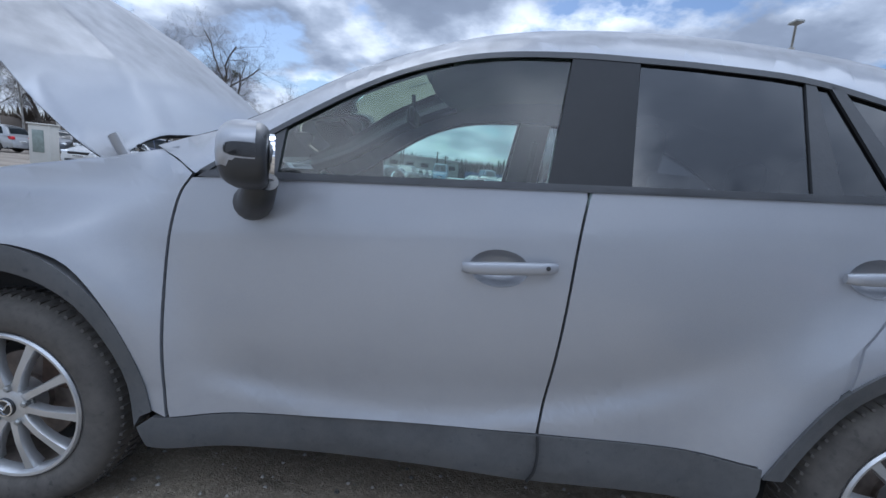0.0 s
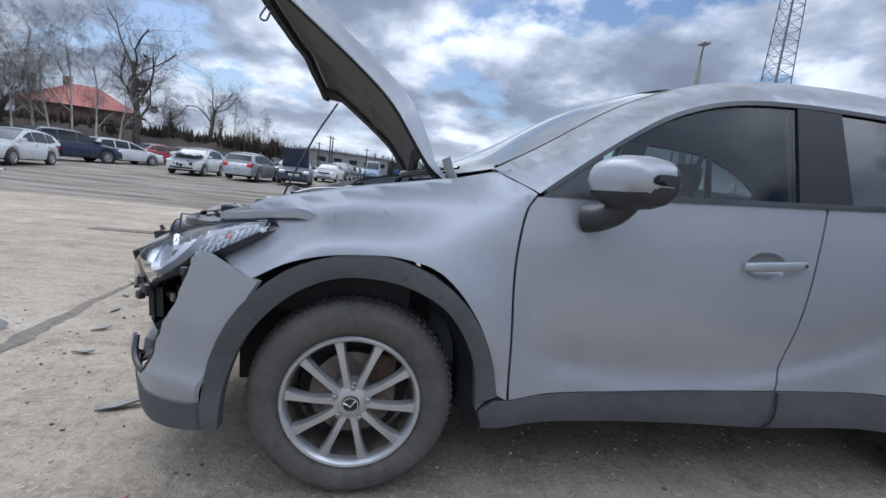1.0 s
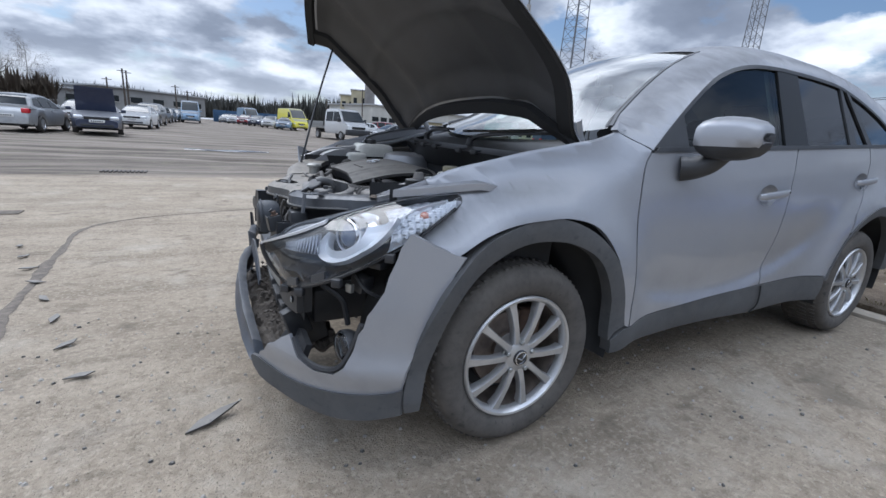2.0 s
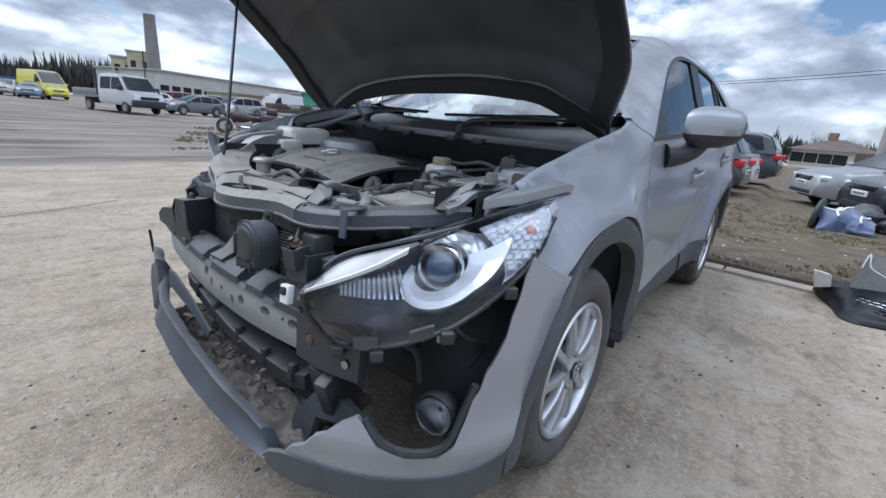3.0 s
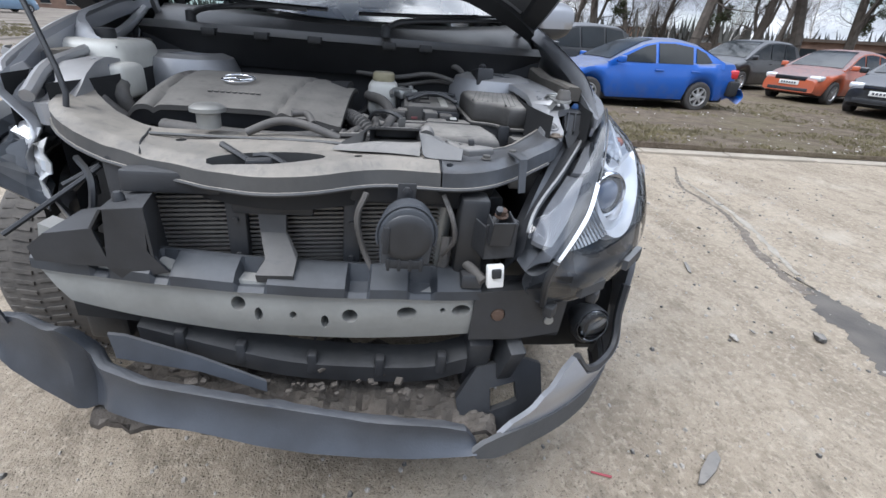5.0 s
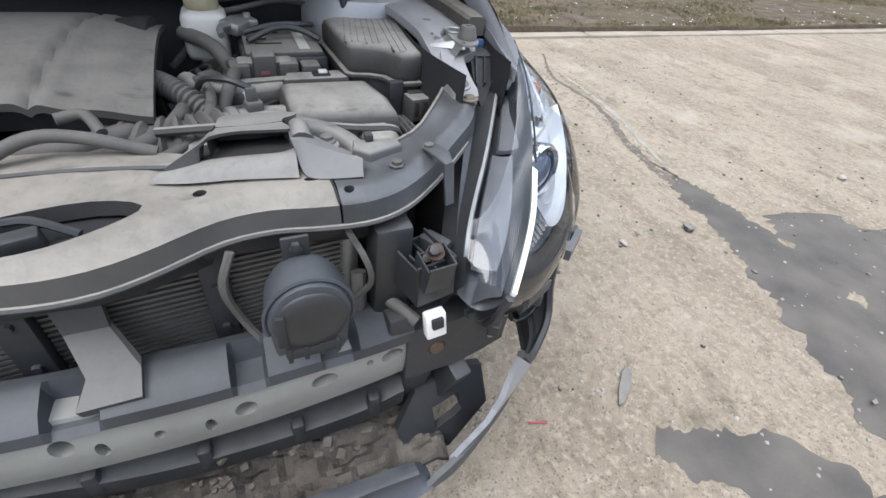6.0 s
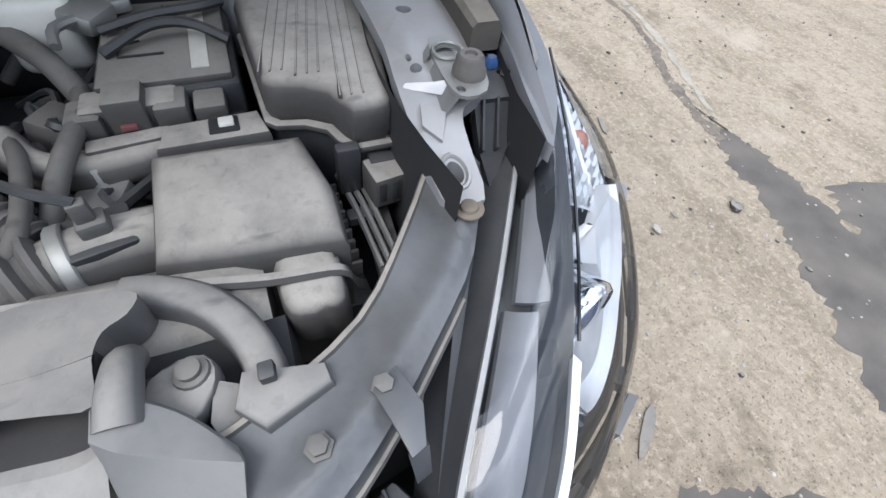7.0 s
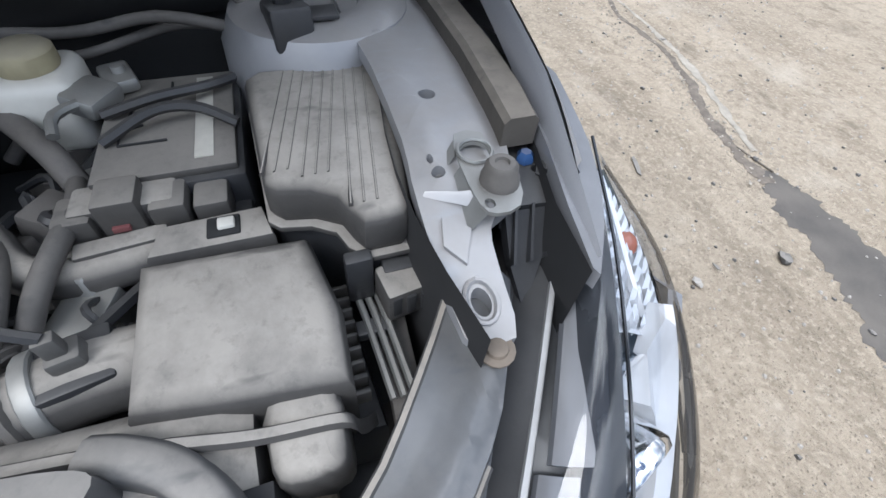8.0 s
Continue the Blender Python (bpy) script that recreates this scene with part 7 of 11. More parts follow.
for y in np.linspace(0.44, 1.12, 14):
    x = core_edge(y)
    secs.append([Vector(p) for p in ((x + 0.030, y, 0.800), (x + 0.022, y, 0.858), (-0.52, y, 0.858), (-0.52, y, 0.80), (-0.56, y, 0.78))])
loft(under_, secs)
part("core_inner", under_, DARK_SHADE, core, "", 30)
lat = bmesh.new()
box(lat, (-0.700, 0.785, 0.838), (-0.655, 0.89, 0.862), 0.006, turned(0, 4, 3))
box(lat, (-0.685, 0.83, 0.855), (-0.66, 0.875, 0.884), 0.005, turned(0, 0, 14))
tube(lat, [(-0.655, 0.865, 0.865), (-0.645, 0.90, 0.885), (-0.63, 0.93, 0.897)], 0.006, 6, 3)
tube(lat, [(-0.665, 0.80, 0.868), (-0.650, 0.84, 0.884), (-0.640, 0.87, 0.880)], 0.005, 6, 3)
part("hood_latch", lat, BLACK, core, "black hood latch", 40)
seam = bmesh.new()
tube(seam, [(-0.545, 1.10, 0.892), (-0.548, 0.95, 0.890), (-0.560, 0.82, 0.893), (-0.590, 0.70, 0.896), (-0.612, 0.64, 0.897)], 0.004, 6, 4, False)
part("core_rib", seam, DUSTY2, core, "", 45)
joint = bmesh.new()
tube(joint, [Vector((x, y, core_z(x, y) + 0.0008)) for x, y in ((-0.503, 1.12), (-0.55, 1.105), (-0.60, 1.09), (-0.638, 1.075))], 0.0022, 5, 3, False)
part("core_joint", joint, DARK_SHADE, core, "", 45)
joint = bmesh.new()
tube(joint, [Vector((x, y, core_z(x, y) + 0.0008)) for x, y in ((-0.636, 0.525), (-0.66, 0.523), (-0.69, 0.522), (-0.706, 0.521))], 0.0018, 5, 3, False)
part("core_joint", joint, DARK_SHADE, core, "", 45)


# inner aprons
APRON = [(0.26, 0.20), (0.26, 0.31), (0.10, 0.305), (-0.05, 0.302), (-0.18, 0.325), (-0.29, 0.345), (-0.40, 0.362), (-0.440, 0.345), (-0.432, 0.302), (-0.345, 0.298), (-0.285, 0.258), (-0.20, 0.232), (-0.02, 0.225)]


def apron_z(x, y):
    return 0.955 - 0.055 * smoothstep(-0.29, -0.42, x) - 0.008 * smoothstep(-0.27, -0.30, x) + 0.012 * smoothstep(0.24, 0.30, y) * math.exp(-((x + 0.2) / 0.07) ** 2)


def make_apron():
    hs = [[(-0.218 + 0.016 * math.cos(a), 0.279 + 0.013 * math.sin(a)) for a in np.linspace(0, 6.283, 15)[:-1]], [(-0.385 + 0.013 * math.cos(a), 0.332 + 0.008 * math.sin(a)) for a in np.linspace(0, 6.283, 13)[:-1]], [(-0.235 + 0.006 * math.cos(a), 0.322 + 0.006 * math.sin(a)) for a in np.linspace(0, 6.283, 9)[:-1]]]
    return flat_sheet(spline(APRON, 2, True), apron_z, 0.03, (0, 0.004, -0.045), hs)


part("inner_apron", mirror(make_apron()), SILVER_IN, CAR, "silver inner wing rail", 38, True)
# added inner walls that close the bay, with its shade in their near-black
both("apron_wall", lambda: join(grid(lambda u, v: Vector((-0.43 + 0.72 * u, 0.335 + 0.02 * math.sin(6 * u), 0.45 + 0.48 * v)), 10, 6), grid(lambda u, v: Vector((-0.40 + 0.66 * u, 0.17 + 0.06 * smoothstep(0.5, 0, u), 0.60 + 0.34 * v)), 8, 4)), DARK_SHADE)


def make_gutter():
    secs = []
    for x, y, w in ((0.42, 0.215, 0.026), (0.25, 0.205, 0.026), (0.10, 0.200, 0.026), (-0.05, 0.203, 0.025), (-0.16, 0.213, 0.023), (-0.225, 0.222, 0.020)):
        z = 0.972 + 0.11 * max(0, x - 0.1)
        secs.append([Vector((x, y - w, z - 0.03)), Vector((x, y - w, z)), Vector((x, y - w * 0.7, z + 0.006)), Vector((x, y + w * 0.7, z + 0.006)), Vector((x, y + w, z)), Vector((x, y + w, z - 0.03))])
    return loft(bmesh.new(), secs)


both("wing_seal", make_gutter, plain("dusty_brown_seal", (0.07, 0.065, 0.058), 0.8, 0.0, 0.3, 14.0, 90.0, 0.3, 0.0, 0.6, (0.27, 0.24, 0.20)), label="dusty brown rubber wing seal")


def make_inner_lip():
    secs = []
    for x in np.linspace(-0.38, 0.50, 20):
        y, z = lerp_at(FENDER_IN, x) + 0.002, lerp_at(FENDER_TOP, x) - 0.002
        secs.append([Vector((x, y, z)), Vector((x, y + 0.010, z - 0.012)), Vector((x, y + 0.012, z - 0.05)), Vector((x, y + 0.006, z - 0.05)), Vector((x, y - 0.004, z - 0.014))])
    return loft(bmesh.new(), secs)


both("wing_flange", make_inner_lip, SILVER, label="")
def make_tower():
    return lathe(bmesh.new(), [(0.155, -0.16), (0.150, -0.05), (0.132, -0.012), (0.10, 0.0), (0.06, -0.006), (0.05, -0.02), (0.001, -0.02)], (0.165, 0.375, 0.965), (0, 0, 1), 32)


both("strut_tower", make_tower, SILVER_IN, label="silver strut tower")
tw = bmesh.new()
box(tw, (0.05, 0.40, 0.93), (0.13, 0.455, 0.985), 0.006, turned(0, 10, 8))
lathe(tw, [(0.012, 0), (0.012, 0.01), (0.006, 0.016)], (0.09, 0.43, 0.985), (0, 0, 1), 8)
box(tw, (0.065, 0.36, 0.968), (0.105, 0.41, 0.974), 0.002)
part("tower_bracket", tw, BLACK, CAR, "", 40, True)

# fuse box
FUSE = [(0.030, 0.500), (0.050, 0.480), (0.045, 0.318), (0.028, 0.300), (-0.255, 0.347), (-0.268, 0.358), (-0.268, 0.400), (-0.248, 0.411), (-0.222, 0.420), (-0.205, 0.445), (-0.198, 0.478), (-0.185, 0.490)]
fuse = part("fuse_box", plate(bmesh.new(), [(x * 0.985, y) for x, y in FUSE], 0.70, 0.866, 0.006), BLACK, CAR, "dusty black fuse box", 40, True)
lid = bmesh.new()
plate(lid, FUSE, 0.862, 0.922, 0.016)
part("fuse_box_lid", lid, DUSTY, fuse, "dusty ribbed fuse box lid", 50, True)
part("fuse_box_lip", plate(bmesh.new(), [(x + (0.006 if x > -0.1 else -0.005), y + (0.005 if y > 0.41 else -0.005)) for x, y in FUSE], 0.858, 0.866, 0.002), DUSTY, fuse, "", 40, True)
for k in range(9):
    y0 = 0.345 + 0.0135 * k
    x0 = -0.245 if y0 < 0.385 else (-0.19 if y0 < 0.415 else -0.175)
    rb = loft(bmesh.new(), [[Vector((x0, y0 + d, z)) for d, z in ((0.034, 0.919), (0.0356, 0.9232), (0.0372, 0.9232), (0.039, 0.919))], [Vector((0.032, y0 + d, z)) for d, z in ((-0.008, 0.919), (-0.0064, 0.9232), (-0.0048, 0.9232), (-0.003, 0.919))]])
    part("lid_rib", rb, DUSTY, fuse, "", 30, True)
cl = bmesh.new()
box(cl, (-0.280, 0.395, 0.80), (-0.262, 0.425, 0.872), 0.004)
box(cl, (-0.285, 0.345, 0.835), (-0.262, 0.385, 0.850), 0.003)
part("lid_clip", cl, BLACK, fuse, "", 40, True)
rel = part("relay_block", box(bmesh.new(), (-0.315, 0.335, 0.80), (-0.268, 0.392, 0.848), 0.005, turned(0, 0, 8)), DUSTY, CAR, "dusty relay block", 40, True)
for k in range(3):
    part("relay_slot", box(bmesh.new(), (-0.3185, 0.342 + 0.016 * k, 0.812), (-0.31, 0.352 + 0.016 * k, 0.842), 0.001, turned(0, 0, 8)), DARK_SHADE, rel, "", 40, True)

# battery
bat = part("battery", box(bmesh.new(), (-0.105, 0.512, 0.70), (0.140, 0.688, 0.872), 0.006), BLACK, CAR, "dusty black car battery", 40, True)
part("battery_top", box(bmesh.new(), (-0.095, 0.520, 0.870), (0.132, 0.680, 0.882), 0.004), COVER_M, bat, "", 40, True)
part("battery_label", box(bmesh.new(), (-0.075, 0.546, 0.8815), (0.115, 0.568, 0.8840), 0.0005), PAPER, bat, "pale strip label", 40, True)
for pts in ([(0.11, 0.60, 0.8835), (0.06, 0.60, 0.8835), (0.06, 0.645, 0.8835), (0.02, 0.65, 0.8835)], [(-0.03, 0.60, 0.8835), (-0.03, 0.655, 0.8835), (0.0, 0.655, 0.8835), (0.01, 0.63, 0.8835)]):
    part("battery_groove", tube(bmesh.new(), pts, 0.0018, 5, 1), DARK_SHADE, bat, "", 40, True)
term = bmesh.new()
lathe(term, [(0.016, 0.0), (0.016, 0.012), (0.009, 0.014), (0.008, 0.034), (0.001, 0.035)], (0.115, 0.660, 0.88), (0, 0, 1), 14)
box(term, (0.085, 0.645, 0.885), (0.15, 0.685, 0.905), 0.006, turned(0, 0, 20))
box(term, (0.04, 0.665, 0.882), (0.10, 0.715, 0.91), 0.008, turned(10, 0, -30))
tube(term, [(0.06, 0.69, 0.90), (0.02, 0.72, 0.905), (-0.01, 0.72, 0.895)], 0.007, 8, 3)
part("battery_terminal", term, STEEL, bat, "bright battery clamp", 40, True)
strap = bmesh.new()
tube(strap, [(0.03, 0.675, 0.892), (0.035, 0.61, 0.905), (0.055, 0.55, 0.902), (0.085, 0.515, 0.895)], 0.007, 6, 5)
tube(strap, [(-0.03, 0.67, 0.89), (0.0, 0.61, 0.907), (0.0, 0.56, 0.905), (-0.02, 0.515, 0.888)], 0.007, 6, 5)
part("battery_strap", strap, BLACK, bat, "black cable over the battery", 45, True)
blocks = part("battery_connector", box(bmesh.new(), (-0.135, 0.59, 0.80), (-0.085, 0.70, 0.875), 0.006), DUSTY, CAR, "dusty connector block", 40, True)
for y0, y1, z in ((0.535, 0.575, 0.868), (0.580, 0.62, 0.874), (0.625, 0.67, 0.89), (0.675, 0.715, 0.872)):
    part("connector_cap", box(bmesh.new(), (-0.145, y0, 0.83), (-0.095, y1, z), 0.006), COVER_M, blocks, "", 40, True)
part("red_clip", box(bmesh.new(), (-0.150, 0.640, 0.853), (-0.1435, 0.658, 0.860), 0.001), plain("dusty_red_plastic", (0.15, 0.05, 0.052), 0.7), blocks, "red plastic clip", 40, True)
part("battery_tray", box(bmesh.new(), (-0.13, 0.515, 0.66), (-0.10, 0.69, 0.83), 0.006), BLACK, CAR, "", 40, True)

# air cleaner
AIRBOX = [(-0.205, 0.632), (-0.212, 0.455), (-0.315, 0.436), (-0.398, 0.440), (-0.388, 0.535), (-0.372, 0.628)]
air_ = part("air_cleaner", plate(bmesh.new(), [(x, y) for x, y in AIRBOX], 0.70, 0.862, 0.022), DUSTY, CAR, "dusty grey air cleaner box", 50, True)
part("air_cleaner_base", plate(bmesh.new(), [(-0.20, 0.64), (-0.205, 0.425), (-0.40, 0.41), (-0.385, 0.64)], 0.58, 0.715, 0.008), BLACK, air_, "", 40, True)
teeth = bmesh.new()
for k in range(9):
    box(teeth, (-0.385 + 0.017 * k, 0.424, 0.765), (-0.380 + 0.017 * k, 0.444, 0.79), 0.001)
bars = bmesh.new()
for k in range(3):
    tube(bars, [(-0.40, 0.404 - 0.011 * k, 0.79), (-0.30, 0.412 - 0.011 * k, 0.80), (-0.235, 0.419 - 0.011 * k, 0.795)], 0.0042, 6, 2)
part("cooler_bar", bars, STEEL, air_, "bright thin metal strips", 40, True)
box(teeth, (-0.42, 0.365, 0.745), (-0.22, 0.40, 0.772), 0.004, turned(0, 0, -4))
part("air_cleaner_ribs", teeth, HOSE, air_, "", 30, True)
part("air_clip", box(bmesh.new(), (-0.325, 0.385, 0.785), (-0.305, 0.425, 0.80), 0.003), BLACK, air_, "", 40, True)
neck = bmesh.new()
tube(neck, [(-0.29, 0.62, 0.80), (-0.295, 0.69, 0.802), (-0.315, 0.745, 0.80)], 0.042, 16, 3)
part("air_neck", neck, DUSTY, air_, "", 45, True)
bell = bmesh.new()
tube(bell, [(-0.305, 0.735, 0.80), (-0.33, 0.80, 0.80), (-0.32, 0.86, 0.80), (-0.26, 0.90, 0.80)], 0.047, 16, 4, True, 9, 0.010)
part("intake_bellows", bell, HOSE, CAR, "black corrugated intake hose", 45, True)
clampb = bmesh.new()
lathe(clampb, [(0.047, -0.008), (0.049, -0.006), (0.049, 0.006), (0.047, 0.008)], (-0.30, 0.72, 0.80), (-0.25, 0.97, 0), 20)
part("hose_clamp", clampb, STEEL, CAR, "", 45, True)
maf = bmesh.new()
box(maf, (-0.306, 0.668, 0.835), (-0.278, 0.698, 0.858), 0.005, turned(0, 0, 12))
box(maf, (-0.300, 0.676, 0.856), (-0.286, 0.694, 0.882), 0.003, turned(0, 0, 12))
part("flow_sensor", maf, DUSTY_STEEL, air_, "pale sensor plug", 40, True)
mfb = bmesh.new()
box(mfb, (-0.325, 0.650, 0.82), (-0.26, 0.715, 0.838), 0.004, turned(0, 0, 12))
tube(mfb, [(-0.293, 0.685, 0.880), (-0.28, 0.72, 0.892), (-0.24, 0.76, 0.88), (-0.20, 0.78, 0.84)], 0.006, 6, 4)
part("sensor_wire", mfb, BLACK, air_, "", 40, True)
# bracket and pipe behind the air cleaner
mid = bmesh.new()
plate(mid, [(-0.155, 0.50), (-0.160, 0.61), (-0.205, 0.62), (-0.205, 0.49)], 0.80, 0.862, 0.006)
box(mid, (-0.17, 0.605, 0.835), (-0.145, 0.70, 0.85), 0.004, turned(0, 0, 6))
part("pipe_bracket", mid, DUSTY, CAR, "dusty plastic bracket", 40, True)
part("bracket_slot", box(bmesh.new(), (-0.195, 0.525, 0.858), (-0.165, 0.560, 0.865), 0.002), DARK_SHADE, CAR, "", 40, True)
part("bracket_plug", box(bmesh.new(), (-0.187, 0.530, 0.862), (-0.172, 0.548, 0.870), 0.002), CREAM, CAR, "", 40, True)
pip = bmesh.new()
tube(pip, [(-0.165, 0.62, 0.822), (-0.175, 0.70, 0.822), (-0.155, 0.76, 0.825), (-0.10, 0.80, 0.83)], (0.024, 0.022), 12, 4)
part("charge_pipe", pip, DUSTY, CAR, "dusty moulded air pipe", 45, True)
cool = bmesh.new()
tube(cool, [(-0.13, 0.50, 0.79), (-0.17, 0.44, 0.80), (-0.21, 0.405, 0.79)], 0.017, 10, 4)
part("thin_hose", cool, HOSE, CAR, "", 45, True)

# intake snorkel and scoop on the support panel
snork = bmesh.new()
secs = []
for y, k in ((0.70, 0.80), (0.66, 0.95), (0.60, 1.0), (0.53, 1.0), (0.475, 0.96), (0.452, 0.80)):
    secs.append([Vector((x + 0.04 * (y - 0.5) + 0.10 * max(0, y - 0.62), y, 0.80 + (z - 0.80) * k)) for x, z in ((-0.432, 0.80), (-0.430, 0.845), (-0.436, 0.862), (-0.455, 0.871), (-0.485, 0.874), (-0.515, 0.866), (-0.536, 0.850), (-0.545, 0.80))])
loft(snork, secs)
snorkel = part("intake_snorkel", snork, DUSTY, CAR, "dusty moulded intake snorkel", 60)
edge_ = bmesh.new()
secs = []
for p in spline([(-0.438, 0.74, 0.878), (-0.455, 0.67, 0.884), (-0.463, 0.618, 0.885), (-0.469, 0.564, 0.884), (-0.478, 0.506, 0.881), (-0.489, 0.445, 0.875), (-0.494, 0.380, 0.868), (-0.495, 0.366, 0.84), (-0.478, 0.352, 0.80)], 5):
    secs.append([p + Vector(d) for d in ((0.007, 0, 0.0), (0.004, 0, 0.006), (-0.004, 0, 0.006), (-0.007, 0, 0.0), (-0.004, 0, -0.006), (0.004, 0, -0.006))])
loft(edge_, secs)
part("snorkel_rim", edge_, DUSTY, snorkel, "", 50)
part("snorkel_block", plate(bmesh.new(), spline([(-0.437, 0.434), (-0.443, 0.386), (-0.48, 0.378), (-0.524, 0.380), (-0.532, 0.402), (-0.526, 0.436), (-0.48, 0.442)], 3, True), 0.80, 0.870, 0.014), DUSTY, snorkel, "", 60)
# engine
part("engine_block", join(box(bmesh.new(), (-0.42, 0.66, 0.34), (0.16, 1.42, 0.76), 0.04), box(bmesh.new(), (-0.36, 0.36, 0.34), (0.14, 0.68, 0.66), 0.04)), DARK_SHADE, CAR, "dark engine block filling the bay", 40, True)


def cover_at(u, v):
    """The engine cover: u across the car, v from its front edge back."""
    y = 0.835 + 0.535 * u
    x = -0.335 + 0.445 * v + 0.03 * math.sin(3.0 * u) * (1 - v)
    z = 0.943 - 0.062 * (1 - v) ** 2.2 - 0.030 * v ** 4 - 0.075 * smoothstep(0.86, 1.0, u) ** 2 - 0.012 * smoothstep(0.15, 0.0, u)
    z -= 0.010 * math.exp(-((u - 0.83 - 0.05 * v) / 0.014) ** 2) + 0.010 * math.exp(-((u - 0.30 + 0.10 * v) / 0.016) ** 2)
    z -= 0.012 * smoothstep(0.30 - 0.10 * v, 0.20 - 0.10 * v, u)
    return Vector((x, y, z))


cov = part("engine_cover", backed(grid(cover_at, 60, 24), (0, 0, -0.012)), COVER_M, CAR, "dusty moulded engine cover", 40, True)
skirt = bmesh.new()
join(skirt, grid(lambda u, v: cover_at(u, 0.0) + Vector((0.02 * v, 0, -0.05 * v)), 40, 2))
part("cover_skirt", skirt, BLACK, cov, "", 40, True)
# near-black plug in the cover's open end, coloured as its shaded hollow
part("cover_mouth", lathe(bmesh.new(), [(0.062, 0.0), (0.058, 0.03), (0.05, 0.06)], (0.02, 0.855, 0.865), (0.15, 1, 0.1), 20), DARK_SHADE, cov, "", 40, True)
em = bmesh.new()
cc = cover_at(0.56, 0.40) + Vector((0, 0, 0.006))
tube(em, [cc + Vector((0.030 * math.sin(a), 0.042 * math.cos(a), 0.002 + 0.006 * math.sin(a))) for a in np.linspace(0.35, 2 * math.pi - 0.35, 22)], 0.004, 6, 1)
tube(em, [cc + Vector((-0.012, 0.036, 0)), cc + Vector((0.004, 0.01, 0.002)), cc + Vector((-0.012, -0.012, 0)), cc + Vector((0.004, -0.034, 0.002))], 0.0035, 6, 4)
part("cover_emblem", em, CHROME, cov, "raised oval emblem", 60, True)
wr = bmesh.new()
for k in range(9):
    p = cover_at(0.42 + 0.028 * k, 0.20) + Vector((0, 0, 0.001))
    box(wr, p - Vector((0.006, 0.005, 0.002)), p + Vector((0.006, 0.005, 0.002)), 0.001)
part("cover_lettering", wr, DUSTY2, cov, "raised bars of lettering", 40, True)
hoses = [
    ([(-0.30, 0.84, 0.83), (-0.36, 0.95, 0.825), (-0.37, 1.10, 0.83), (-0.34, 1.25, 0.835)], 0.019),
    ([(-0.16, 0.82, 0.80), (-0.26, 0.80, 0.835), (-0.36, 0.84, 0.83), (-0.42, 0.93, 0.83), (-0.43, 1.05, 0.83)], 0.013),
    ([(-0.08, 0.80, 0.83), (-0.18, 0.76, 0.85), (-0.28, 0.755, 0.84), (-0.36, 0.79, 0.82), (-0.40, 0.86, 0.80)], 0.010),
    ([(-0.02, 0.72, 0.84), (-0.10, 0.70, 0.86), (-0.20, 0.72, 0.85), (-0.26, 0.75, 0.80)], 0.012),
    ([(0.08, 0.80, 0.88), (0.0, 0.74, 0.87), (-0.06, 0.70, 0.82)], 0.016),
    ([(-0.25, 1.36, 0.80), (-0.28, 1.42, 0.87), (-0.22, 1.46, 0.90), (-0.12, 1.46, 0.86)], 0.024),
    ([(-0.18, 1.38, 0.78), (-0.22, 1.40, 0.88), (-0.14, 1.43, 0.90), (-0.06, 1.44, 0.84)], 0.020),
    ([(-0.46, 1.02, 0.86), (-0.45, 0.96, 0.885), (-0.46, 0.90, 0.885), (-0.47, 0.82, 0.86)], 0.009),
    ([(-0.45, 0.88, 0.885), (-0.42, 0.90, 0.90), (-0.43, 0.93, 0.90)], 0.008),
    ([(0.16, 0.50, 0.93), (0.17, 0.60, 0.95), (0.19, 0.72, 0.93), (0.20, 0.85, 0.94)], 0.008),
    ([(0.17, 0.48, 0.92), (0.20, 0.58, 0.925), (0.18, 0.70, 0.905), (0.16, 0.80, 0.90)], 0.007),
    ([(0.15, 0.46, 0.93), (0.19, 0.50, 0.975), (0.24, 0.56, 0.985), (0.22, 0.46, 1.0)], 0.009),
    ([(0.14, 0.70, 0.88), (0.12, 0.78, 0.85), (0.10, 0.84, 0.80)], 0.010),
]
for pts, r in hoses:
    part("hose", tube(bmesh.new(), pts, r, 10, 5), HOSE, CAR, "black rubber hose", 50, True)
rib_h = tube(bmesh.new(), [(-0.06, 0.93, 0.80), (-0.14, 0.86, 0.85), (-0.22, 0.80, 0.850), (-0.27, 0.75, 0.82)], 0.019, 12, 6, True, 26, 0.005)
part("ribbed_hose", rib_h, HOSE, CAR, "black ribbed conduit", 45, True)
rand = random.Random(7)
cl = []
for k in range(26):
    x, y = rand.uniform(-0.30, 0.12), rand.uniform(0.66, 0.86)
    z = 0.76 + rand.uniform(0, 0.06)
    s = rand.uniform(0.012, 0.032)
    bb = box(bmesh.new(), (x - s, y - s * rand.uniform(0.5, 1.4), z - 0.05), (x + s, y + s, z + s * 0.6), 0.005, turned(rand.uniform(-20, 20), rand.uniform(-20, 20), rand.uniform(0, 90)))
    part("engine_fitting", bb, HOSE if k % 3 else STEEL, CAR, "", 35, True)
for k in range(10):
    y = rand.uniform(0.62, 0.84)
    x = rand.uniform(-0.28, 0.08)
    pts = [(x, y, 0.78), (x + rand.uniform(-0.1, 0.1), y + rand.uniform(-0.06, 0.06), 0.83), (x + rand.uniform(-0.16, 0.16), y + rand.uniform(-0.08, 0.08), 0.80)]
    part("wire", tube(bmesh.new(), pts, rand.uniform(0.004, 0.009), 6, 5), BLACK, CAR, "", 50, True)
fan = bmesh.new()
box(fan, (-0.555, 0.60, 0.50), (-0.47, 1.28, 0.835), 0.02)
